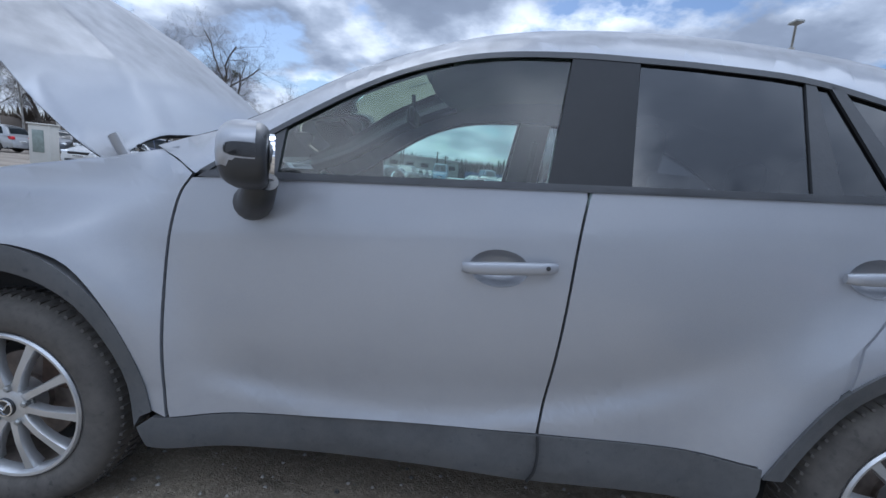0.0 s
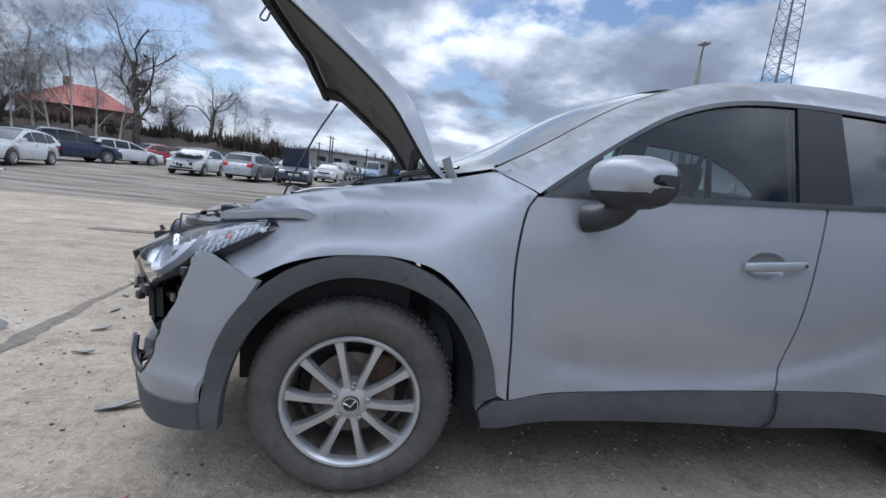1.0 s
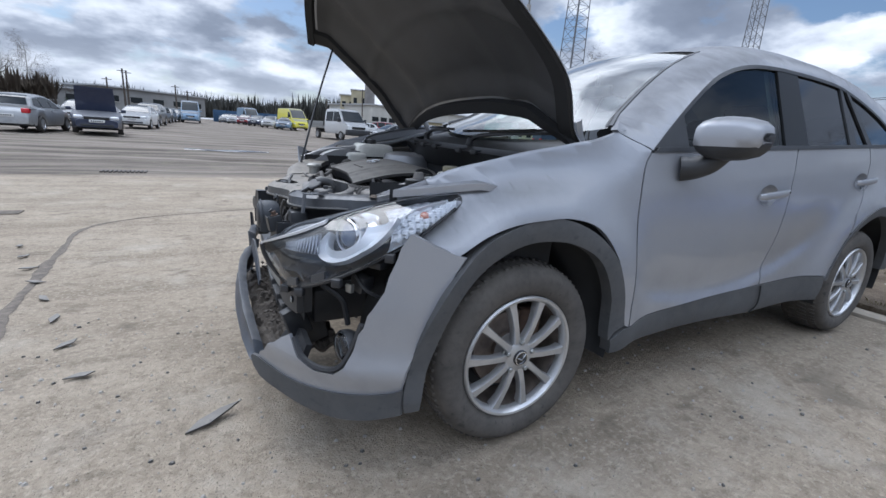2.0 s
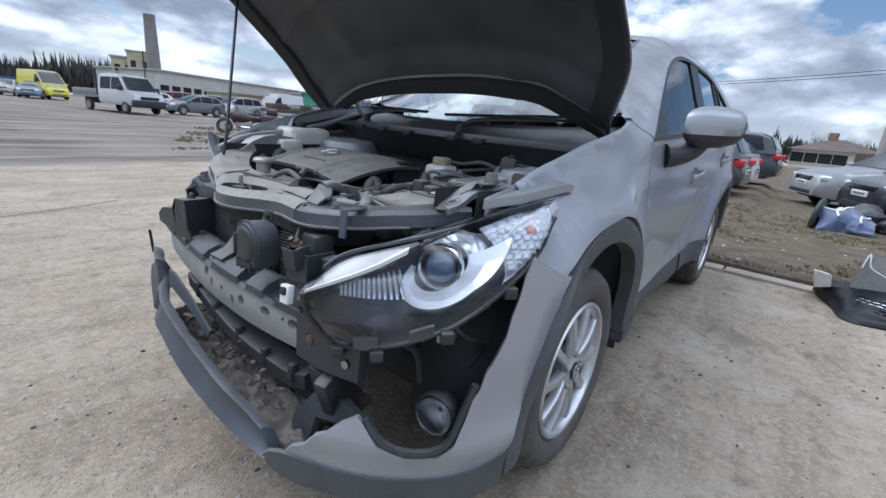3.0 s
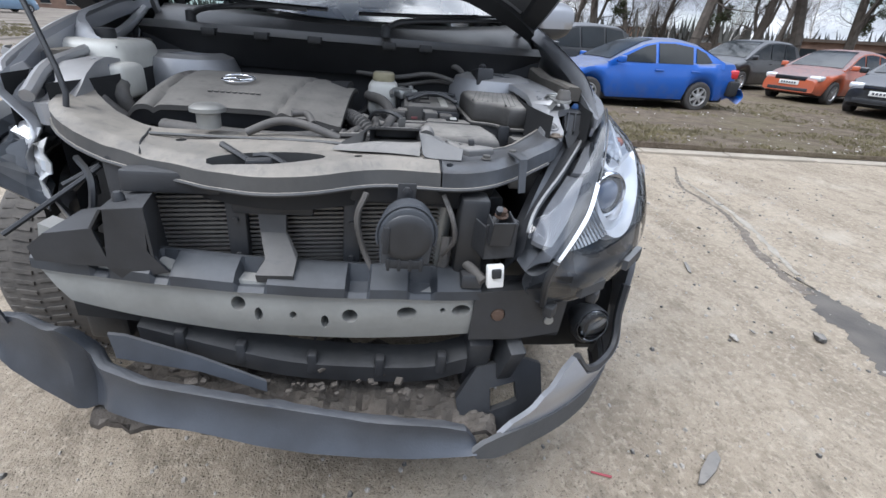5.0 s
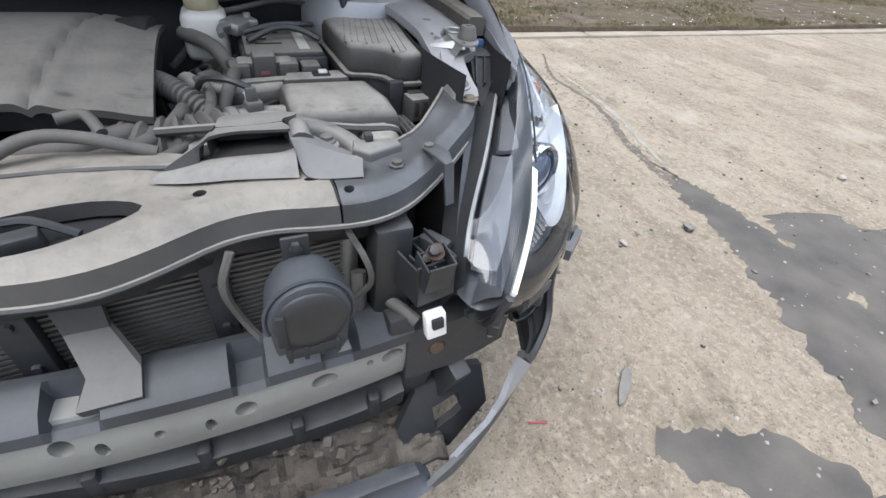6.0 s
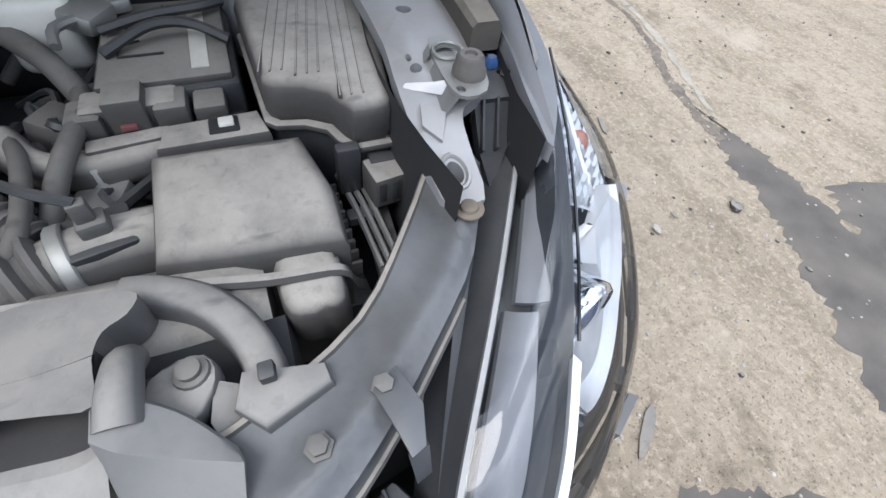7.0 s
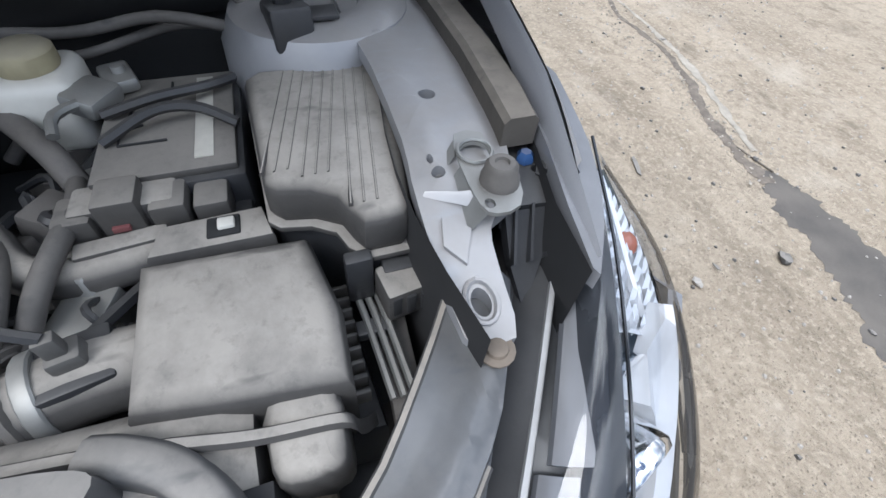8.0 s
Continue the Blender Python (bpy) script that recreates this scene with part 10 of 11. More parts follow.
def flatbed():
    t = thing("flatbed_truck", (0, 0, 0), "white crew-cab flatbed truck with black bumper", "truck", YARD)
    W = 0.98
    secs = []
    prof = [(2.75, 0.55, 0.95), (2.72, 0.5, 1.08), (2.45, 0.45, 1.22), (2.1, 0.45, 1.34), (1.75, 0.45, 1.75), (1.45, 0.45, 2.08), (1.2, 0.45, 2.22), (0.6, 0.45, 2.26), (-0.5, 0.45, 2.24), (-0.62, 0.45, 2.10)]
    for x, zl, zh in prof:
        w = W * (0.90 if x > 2.7 else 1.0)
        wt = w - 0.14 * max(0, (zh - 1.3)) / 0.95
        r = [(x, w * 0.9, zl), (x, w, zl + 0.2), (x, w, min(zh, 1.3) - 0.02), (x, wt, zh - 0.06), (x, wt - 0.10, zh)]
        secs.append([Vector(p) for p in r] + [Vector((p[0], -p[1], p[2])) for p in r[::-1]])
    part("cab", loft(bmesh.new(), secs), P_WHITE, t)
    part("windscreen", grid(lambda u, v: Vector((2.10 - 0.62 * u + 0.035, (2 * v - 1) * (0.86 - 0.10 * u), 1.37 + 0.70 * u + 0.02)), 5, 6), DARK_GLASS, t)
    for s in (1, -1):
        for poly in ([(1.95, 1.34), (1.62, 1.78), (1.40, 2.02), (0.72, 2.04), (0.72, 1.34)], [(0.62, 1.34), (0.62, 2.04), (-0.4, 2.02), (-0.4, 1.34)]):
            part("window", sheet(poly, lambda u, v: (u, s * (W - 0.14 * max(0, v - 1.3) / 0.95 + 0.012), v), 0.2, (0, -s * 0.01, 0)), DARK_GLASS, t)
        bm = bmesh.new()
        box(bm, (2.35, min(s * 0.62, s * 0.90), 0.92), (2.72, max(s * 0.62, s * 0.90), 1.12), 0.05)
        part("headlight", bm, CLEAR_LAMP, t)
        bm = bmesh.new()
        box(bm, (1.75, min(s * 1.0, s * 1.22), 1.28), (1.88, max(s * 1.0, s * 1.22), 1.60), 0.03)
        part("mirror", bm, BLACK, t)
        for hx in (1.85, -1.85):
            ty, rm, dr = WHEELS[0.34]
            w = new("wheel", ty)
            w.parent, w.matrix_basis = t, Matrix.Translation((hx, s * 0.97, 0.34)) @ Matrix.Rotation(math.pi if s > 0 else 0, 4, "Z")
            for nm, me_ in (("rim", rm), ("drum", dr)):
                o = new(nm, me_)
                o.parent = w
    bm = bmesh.new()
    box(bm, (2.45, -0.95, 0.38), (2.85, 0.95, 0.80), 0.06)
    part("bumper", bm, BLACK, t)
    bm = bmesh.new()
    box(bm, (2.60, -0.55, 0.84), (2.80, 0.55, 1.02), 0.03)
    part("grille", bm, GLOSS_BLACK, t)
    bm = bmesh.new()
    box(bm, (-3.3, -1.05, 0.80), (-0.75, 1.05, 0.92), 0.02)
    part("load_bed", bm, STEEL, t)
    for s in (1, -1):
        bm = bmesh.new()
        box(bm, (-3.3, s * 1.03 - 0.02, 0.92), (-0.75, s * 1.03 + 0.02, 1.30), 0.01)
        part("side_board", bm, STEEL, t)
    bm = bmesh.new()
    box(bm, (-3.2, -0.45, 0.45), (2.3, 0.45, 0.78), 0.03)
    part("chassis", bm, DARK_SHADE, t)
    t.matrix_basis = Matrix.Translation((8.4, 33.6, ground_z(8.4, 33.6))) @ Matrix.Rotation(radians(90 - 166), 4, "Z")


flatbed()


def motorcycle(at, az):
    t = thing("motorcycle", (0, 0, 0), "dark red touring motorcycle with a white fairing", "motorcycle")
    red = paint("dark_red", (0.035, 0.008, 0.011), 0.1)
    for hx in (0.85, -0.80):
        bm = lathe(bmesh.new(), [(0.20, -0.05), (0.29, -0.06), (0.32, 0.0), (0.29, 0.06), (0.20, 0.05)], (hx, 0, 0.32), (0, 1, 0), 28, True)
        w = part("wheel", bm, TYRE, t)
        bm = lathe(bmesh.new(), [(0.20, -0.03), (0.20, 0.03), (0.17, 0.03), (0.17, -0.03)], (hx, 0, 0.32), (0, 1, 0), 28, True)
        for k in range(5):
            a = k * 1.2566
            tube(bm, [(hx, 0, 0.32), (hx + 0.18 * math.cos(a), 0, 0.32 + 0.18 * math.sin(a))], 0.018, 5, 1)
        part("rim", bm, STEEL, w)
    secs = []
    for x, w, lo, hi in ((0.62, 0.10, 0.62, 0.80), (0.5, 0.30, 0.45, 1.0), (0.25, 0.26, 0.35, 1.05), (0.0, 0.22, 0.34, 1.02), (-0.3, 0.2, 0.5, 0.86), (-0.6, 0.22, 0.55, 0.84), (-1.0, 0.25, 0.6, 0.86), (-1.15, 0.2, 0.66, 0.8)):
        secs.append([Vector((x, w * math.cos(a), (lo + hi) / 2 + (hi - lo) / 2 * math.sin(a))) for a in [2 * math.pi * k / 12 for k in range(12)]])
    part("bodywork", loft(bmesh.new(), secs), red, t)
    secs = [[Vector((x, w * math.cos(a), z + h * math.sin(a))) for a in [2 * math.pi * k / 12 for k in range(12)]] for x, w, z, h in ((0.78, 0.12, 0.92, 0.10), (0.66, 0.26, 0.98, 0.20), (0.5, 0.32, 1.02, 0.24), (0.38, 0.30, 1.06, 0.2))]
    part("fairing", loft(bmesh.new(), secs), P_WHITE, t, "white front fairing")
    part("windshield", backed(grid(lambda u, v: Vector((0.62 - 0.28 * u - 0.10 * (2 * v - 1) ** 2, 0.26 * (2 * v - 1), 1.10 + 0.32 * u)), 5, 6), (-0.01, 0, 0)), DARK_GLASS, t)
    bm = bmesh.new()
    box(bm, (-0.75, -0.17, 0.80), (0.02, 0.17, 0.90), 0.04)
    part("seat", bm, BLACK, t)
    for s in (1, -1):
        bm = bmesh.new()
        box(bm, (-1.1, s * 0.34 - 0.12, 0.45), (-0.55, s * 0.34 + 0.12, 0.82), 0.06)
        part("pannier", bm, red, t)
        part("fork", tube(bmesh.new(), [(0.85, s * 0.10, 0.32), (0.52, s * 0.12, 1.0)], 0.025, 8, 1), STEEL, t)
        part("handlebar", tube(bmesh.new(), [(0.50, s * 0.05, 1.08), (0.42, s * 0.30, 1.12), (0.30, s * 0.40, 1.08)], 0.016, 7, 3), BLACK, t)
        part("exhaust", tube(bmesh.new(), [(0.2, s * 0.22, 0.30), (-0.4, s * 0.26, 0.26), (-1.1, s * 0.28, 0.30)], 0.045, 9, 3), CHROME, t)
    bm = bmesh.new()
    box(bm, (-1.25, -0.25, 0.84), (-0.80, 0.25, 1.12), 0.07)
    part("top_box", bm, red, t)
    bm = bmesh.new()
    box(bm, (-0.25, -0.18, 0.24), (0.42, 0.18, 0.62), 0.06)
    part("engine", bm, STEEL, t)
    part("kickstand", tube(bmesh.new(), [(-0.1, -0.15, 0.3), (-0.16, -0.30, 0.0)], 0.014, 6, 1), STEEL, t)
    t.matrix_basis = Matrix.Translation((*at, ground_z(*at))) @ Matrix.Rotation(radians(90 - az), 4, "Z") @ Matrix.Rotation(radians(5), 4, "X")


motorcycle((8.4, 18.2), 300)


# ---- trees, buildings, poles ----
BARK = plain("tree_bark", (0.095, 0.082, 0.070), 0.95, 0.0, 0.35, 3.0, 30.0, 0.6, 0.0, 0.0, (0.3, 0.3, 0.3), 0.2, 0.02)
TWIG = plain("bare_twigs", (0.085, 0.070, 0.060), 0.95, 0.0, 0.3, 0.6, 6.0, 0.1, 0.0, 0.0, (0.3, 0.3, 0.3), 0.2)
BIRCH = plain("birch_bark", (0.46, 0.44, 0.41), 0.9, 0.0, 0.45, 2.5, 25.0, 0.3, 0.0, 0.0, (0.3, 0.3, 0.3), 0.2)
MISTLE = plain("mistletoe", (0.060, 0.070, 0.036), 0.9, 0.0, 0.4, 2.0, 30.0, 0.1, 0.0, 0.0, (0.3, 0.3, 0.3), 0.2)
NEEDLE = plain("dark_needles", (0.026, 0.036, 0.026), 0.95, 0.0, 0.4, 1.0, 12.0, 0.1, 0.0, 0.0, (0.3, 0.3, 0.3), 0.2)
BRUSH = plain("brown_brushwood", (0.085, 0.070, 0.055), 1.0, 0.0, 0.4, 0.5, 8.0, 0.2, 0.0, 0.0, (0.3, 0.3, 0.3), 0.1)


def stick(vs, fs, a, b, ra, rb, n):
    d = (b - a).normalized()
    s = d.cross(Vector((0.31, 0.2, 0.93))).normalized()
    o = d.cross(s)
    k0 = len(vs)
    for p, r in ((a, ra), (b, rb)):
        for k in range(n):
            t = 2 * math.pi * k / n
            vs.append(p + r * (math.cos(t) * s + math.sin(t) * o))
    for k in range(n):
        fs.append((k0 + k, k0 + (k + 1) % n, k0 + n + (k + 1) % n, k0 + n + k))


def bare_tree(name, tall, seed, kind, label, group, balls=0):
    r = random.Random(seed)
    thick, thin, clumps = ([], []), ([], []), []

    def grow(p, d, length, rad, level):
        steps_ = 4 if level < 2 else 3
        for i in range(steps_):
            bend = 0.10 if level == 0 else 0.28
            d2 = (d + Vector((r.gauss(0, bend), r.gauss(0, bend), r.gauss(0, bend) + (0.10 if kind != "birch" or level < 2 else -0.16)))).normalized()
            q = p + d2 * (length / steps_)
            r2 = rad * (0.86 if level < 2 else 0.72)
            tgt = thick if level < 3 else thin
            stick(tgt[0], tgt[1], p, q, rad, r2, 7 if level < 1 else 5 if level < 3 else 3)
            if level < 5 and (i >= 1 or level > 0):
                m = (2 if level else (2 if i < 3 else 3)) if level < 4 else 1
                if level == 0 and kind == "birch":
                    m = 3
                for _ in range(m):
                    if level == 0 and i < 1:
                        continue
                    a = r.uniform(0, 6.283)
                    spread = r.uniform(0.5, 1.05) if kind != "birch" else r.uniform(0.35, 0.75)
                    side = d2.cross(Vector((math.cos(a), math.sin(a), 0.2))).normalized()
                    nd = (d2 * math.cos(spread) + side * math.sin(spread)).normalized()
                    at_ = p.lerp(q, r.uniform(0.3, 1.0))
                    grow(at_, nd, length * r.uniform(0.42, 0.66) * (0.62 if level == 0 and kind == "birch" else 1), max(0.0035 * tall / 12, r2 * r.uniform(0.38, 0.56)), level + 1)
            if balls and level in (2, 3) and r.random() < 0.035 and len(clumps) < balls:
                clumps.append(q.copy())
            p, d, rad = q, d2, r2
    grow(Vector((0, 0, -0.3)), Vector((r.gauss(0, 0.06), r.gauss(0, 0.06), 1)).normalized(), tall * (0.62 if kind != "birch" else 0.92), tall * (0.026 if kind != "birch" else 0.011), 0)
    tree = thing(name, (0, 0, 0), label, "tree", group)
    for nm, (v, f), mat in (("trunk", thick, BIRCH if kind == "birch" else BARK), ("crown", thin, TWIG)):
        me_ = bpy.data.meshes.new(nm)
        me_.from_pydata([tuple(x) for x in v], [], f)
        me_.materials.append(mat)
        o = new(nm, me_)
        o.parent = tree
    for c in clumps:
        v, f = [], []
        size = r.uniform(0.30, 0.55)
        for _ in range(130):
            e = Vector((r.gauss(0, 1), r.gauss(0, 1), r.gauss(0, 1))).normalized() * size * r.uniform(0.35, 1.0)
            s = Vector((r.gauss(0, 1), r.gauss(0, 1), r.gauss(0, 1))).normalized() * 0.06
            t2 = e.cross(s).normalized() * 0.05
            k = len(v)
            v += [tuple(c + e - s), tuple(c + e + t2), tuple(c + e + s), tuple(c + e * 0.5)]
            f += [(k, k + 1, k + 2), (k, k + 1, k + 3)]
        me_ = bpy.data.meshes.new("mistletoe")
        me_.from_pydata(v, [], f)
        me_.materials.append(MISTLE)
        o = new("mistletoe", me_)
        o.parent = tree
    return tree


def conifer(name, tall, seed, label, group):
    r = random.Random(seed)
    tree = thing(name, (0, 0, 0), label, "tree", group)
    v, f = [], []
    stick(v, f, Vector((0, 0, -0.3)), Vector((0, 0, tall)), tall * 0.014, 0.02, 6)
    me_ = bpy.data.meshes.new("trunk")
    me_.from_pydata([tuple(x) for x in v], [], f)
    me_.materials.append(BARK)
    o = new("trunk", me_)
    o.parent = tree
    v, f = [], []
    for i in range(70):
        z = tall * (0.12 + 0.88 * i / 70)
        reach = tall * 0.19 * (1 - i / 72) * r.uniform(0.6, 1.15) + 0.1
        for k in range(6):
            a = r.uniform(0, 6.283)
            d, s = Vector((math.cos(a), math.sin(a), 0)), Vector((-math.sin(a), math.cos(a), 0))
            for j in range(4):
                q = d * reach * (0.25 + 0.25 * j) + Vector((0, 0, z - 0.28 * reach * (0.25 + 0.25 * j)))
                w = reach * 0.16 * r.uniform(0.6, 1.4)
                b = len(v)
                v += [tuple(q - s * w), tuple(q + d * w * 1.5 + Vector((0, 0, -w * 0.6))), tuple(q + s * w), tuple(q + Vector((0, 0, w * 0.7)) - d * w)]
                f += [(b, b + 1, b + 3), (b + 1, b + 2, b + 3)]
    me_ = bpy.data.meshes.new("crown")
    me_.from_pydata(v, [], f)
    me_.materials.append(NEEDLE)
    o = new("crown", me_)
    o.parent = tree
    return tree


def polar(eye, az, dist):
    return eye[0] + dist * math.sin(radians(az)), eye[1] + dist * math.cos(radians(az))


def stand(ob, x, y, scale=1.0, turn=0.0, z=None, first=False):
    m = Matrix.Translation((x, y, (ground_z(x, y) if y > 8 else -0.25) if z is None else z)) @ Matrix.Rotation(radians(turn), 4, "Z") @ Matrix.Scale(scale, 4)
    if first:
        ob.matrix_basis = m
        return ob
    return copy_thing(ob, m)


WEST, EAST = (0.4, -1.3), (-1.6, 0.2)
big = bare_tree("bare_tree", 13.0, 4, "oak", "large bare tree with mistletoe clumps", "bare trees", 9)
big2 = bare_tree("bare_tree", 12.0, 9, "oak", "large bare tree with mistletoe clumps", "bare trees", 8)
thin1 = bare_tree("bare_tree", 12.0, 21, "oak", "bare leafless tree beyond the yard", "bare trees", 0)
birch = bare_tree("birch_tree", 14.0, 33, "birch", "slender white-barked birch without leaves", "birches")
birch2 = bare_tree("birch_tree", 13.0, 41, "birch", "slender white-barked birch without leaves", "birches")
fir = conifer("conifer", 9.0, 2, "dark green evergreen conifer tree", "conifers")
# beyond the yard
stand(big, *polar(WEST, -28.2, 47), 1.05, 20, first=True)
stand(thin1, *polar(WEST, -21.4, 55), 0.88, 70, first=True)
stand(birch, *polar(WEST, -42.6, 44), 0.78, 0, first=True)
stand(birch2, *polar(WEST, -41.0, 45), 0.85, 50, first=True)
for az, d, s, which in ((-47.2, 46, 0.8, birch2), (-45.6, 46, 0.72, birch), (-49.5, 45, 0.9, thin1), (-39.2, 46, 0.8, birch), (-37.8, 44, 0.66, birch2), (-36.4, 44, 0.85, birch), (-34.6, 43, 0.62, birch2), (-33.2, 44, 0.8, birch2), (-31.4, 45, 0.72, birch), (-30.2, 44, 0.6, birch2), (-26.0, 52, 0.62, birch), (-24.2, 58, 0.75, thin1), (-19.0, 62, 0.7, birch2), (-17.4, 64, 0.62, thin1), (-15.6, 66, 0.6, birch), (-13.4, 70, 0.5, thin1), (-38.6, 50, 0.8, thin1), (-44.2, 50, 0.75, thin1), (-52.5, 47, 0.9, birch), (-55, 48, 0.9, thin1), (-59, 48, 0.9, birch2), (-64, 50, 0.9, thin1)):
    x, y = polar(WEST, az, d)
    stand(which, x, y, s, az * 37 % 360)
stand(fir, *polar(WEST, -25.2, 52), 0.62, 0, first=True)
for az, d, s in ((-24.4, 54, 0.5), (-23.0, 56, 0.6), (-20.2, 60, 0.7), (-18.4, 60, 0.62), (-26.4, 56, 0.55), (-16.6, 66, 0.6), (-14.8, 68, 0.5), (-12.6, 72, 0.45), (-22.0, 58, 0.66)):
    stand(fir, *polar(WEST, az, d), s, az * 61 % 360)
for az, d, s in ((30.4, 125, 0.95), (31.1, 128, 0.75), (24.2, 132, 0.62)):
    stand(fir, *polar(EAST, az, d), s, az * 20)
for az, d, s in ((33.4, 115, 0.62), (34.6, 118, 0.55), (36.0, 120, 0.5), (42.8, 95, 0.5), (45.6, 78, 0.95), (46.4, 70, 0.9), (47.4, 66, 1.05), (48.4, 72, 1.0), (49.8, 76, 0.85), (52.5, 80, 0.8), (4.9, 160, 0.7)):
    stand(birch if az > 45 and az < 49 else thin1, *polar(EAST, az, d), s, az * 37)
# behind the verge
stand(big2, *polar(EAST, 111.4, 30), 0.88, 30, first=True)
for which, az, d, s, turn in ((big, 121.4, 27, 0.92, 200), (big2, 126.4, 29, 0.95, 120), (big, 130.4, 30, 0.9, 300), (thin1, 114.4, 34, 0.8, 10), (big2, 108.4, 34, 0.7, 200), (thin1, 123.5, 36, 0.8, 90), (thin1, 118.2, 38, 0.75, 150), (thin1, 128.8, 38, 0.8, 280), (big2, 134.5, 30, 0.9, 40), (big, 139.5, 32, 0.9, 80), (thin1, 145, 34, 0.9, 80), (thin1, 152, 34, 0.9, 10)):
    stand(which, *polar(EAST, az, d), s, turn)
for k, az in enumerate((100.2, 101.4, 102.6, 103.8, 105.0, 106.4, 109.8, 116.2, 119.4, 124.8, 98.8, 131.8)):
    stand(birch if k % 2 else birch2, *polar(EAST, az, 46 + 3 * (k % 3)), 0.55 + 0.06 * (k % 3), 50 * k)
for az, d, s in ((85.9, 62, 0.7), (87.2, 64, 0.62), (88.4, 60, 0.72), (89.4, 66, 0.6)):
    stand(fir, *polar(EAST, az, d), s, az * 3)
for az, d, s in ((91.5, 70, 0.42), (93.0, 72, 0.40), (94.4, 75, 0.40), (82.6, 60, 0.5), (79.0, 62, 0.55)):
    stand(thin1, *polar(EAST, az, d), s, az * 7)


def brush_line(name, spots, mat, label, seed, twigs=46):
    """Woods and scrub far off: many ragged bundles of twigs."""
    r = random.Random(seed)
    v, f = [], []
    for x, y, z0, h, w in spots:
        for _ in range(twigs):
            a = r.uniform(0, 6.283)
            lean = Vector((math.cos(a), math.sin(a), 0)) * w * r.random()
            p = Vector((x + r.gauss(0, w * 0.3), y + r.gauss(0, w * 0.3), z0))
            q = p + lean + Vector((0, 0, h * r.uniform(0.35, 1.0)))
            s = Vector((-math.sin(a), math.cos(a), 0)) * w * 0.10
            m = p.lerp(q, 0.6)
            b = len(v)
            v += [tuple(p), tuple(m - s), tuple(q), tuple(m + s)]
            f.append((b, b + 1, b + 2, b + 3))
    me_ = bpy.data.meshes.new(name)
    me_.from_pydata(v, [], f)
    me_.materials.append(mat)
    return tagged(new(name, me_), label, "woods", "", "stuff")


spots = []
for k in range(230):
    az = -80 + 92 * k / 230 + rng.gauss(0, 0.2)
    if az < -14:
        x, y = polar(WEST, az, rng.uniform(50, 58))
        spots.append((x, y, 1.9, rng.uniform(1.0, 2.6), 1.0))
brush_line("scrub", spots, BRUSH, "brown leafless scrub along the bank", 3)
spots = []
for k in range(300):
    az = -14 + 30 * k / 300
    d = rng.uniform(190, 240)
    spots.append((*polar(WEST, az, d), 1.5, rng.uniform(6, 11) + 3.0 * smoothstep(6, 12, az), 4.0))
for k in range(160):
    az = 50 + 60 * k / 160
    spots.append((*polar(EAST, az, rng.uniform(120, 160)), -0.5, rng.uniform(3.5, 6.5), 3.0))
for k in range(220):
    az = 104 + 150 * k / 220
    spots.append((*polar(EAST, az, rng.uniform(55, 80)), -0.3, rng.uniform(2.5, 5.0), 2.0))
brush_line("far_woods", spots, plain("far_woods_brown", (0.062, 0.062, 0.055), 1.0, 0.0, 0.4, 0.05, 2.0, 0.1), "dark line of far woods", 6, 30)

# earth bank behind the yard
bank = bmesh.new()
rings = []
for k in range(70):
    az = -100 + 88 * k / 69
    fade = smoothstep(-12, -20, az)
    ring = []
    for d, h in ((44, -0.3), (46.5, 0.9), (49, 1.7), (51, 2.4), (56, 2.6), (75, 2.4), (140, 2.0)):
        x, y = polar(WEST, az, d)
        ring.append(Vector((x, y, ground_z(x, y) * (1 if d < 60 else 0.6) + h * (0.25 + 0.75 * fade) + 0.35 * noise.noise(Vector((x * 0.25, y * 0.25, d * 0.1))))))
    rings.append(ring)
loft(bank, rings, False, False)
solid("earth_bank", bank, plain("bank_soil", (0.060, 0.050, 0.042), 1.0, 0.0, 0.4, 0.4, 6.0, 0.8, 0.0, 0.0, (0.3, 0.3, 0.3), 0.1, 0.08), "brown overgrown earth bank behind the cars", "bank", "", "structure")

WALL_W = plain("pale_render", (0.50, 0.49, 0.45), 0.9, 0.0, 0.18, 0.3, 8.0, 0.2)
WALL_Y = plain("cream_render", (0.46, 0.41, 0.28), 0.9, 0.0, 0.2, 0.3, 8.0, 0.2)
WALL_G = plain("grey_render", (0.25, 0.25, 0.245), 0.9, 0.0, 0.22, 0.3, 8.0, 0.2)
BRICK_M = plain("brown_brick", (0.21, 0.135, 0.10), 0.9, 0.0, 0.3, 1.2, 20.0, 0.4)
ROOF_RED = plain("red_roof_tiles", (0.24, 0.062, 0.045), 0.8, 0.0, 0.25, 0.8, 14.0, 0.5)
ROOF_GREY = plain("grey_sheet_roof", (0.42, 0.43, 0.44), 0.5, 0.2, 0.15, 0.4, 8.0, 0.1)
FENCE_M = plain("dark_brown_fence", (0.085, 0.066, 0.052), 0.9, 0.0, 0.3, 1.0, 12.0, 0.3)


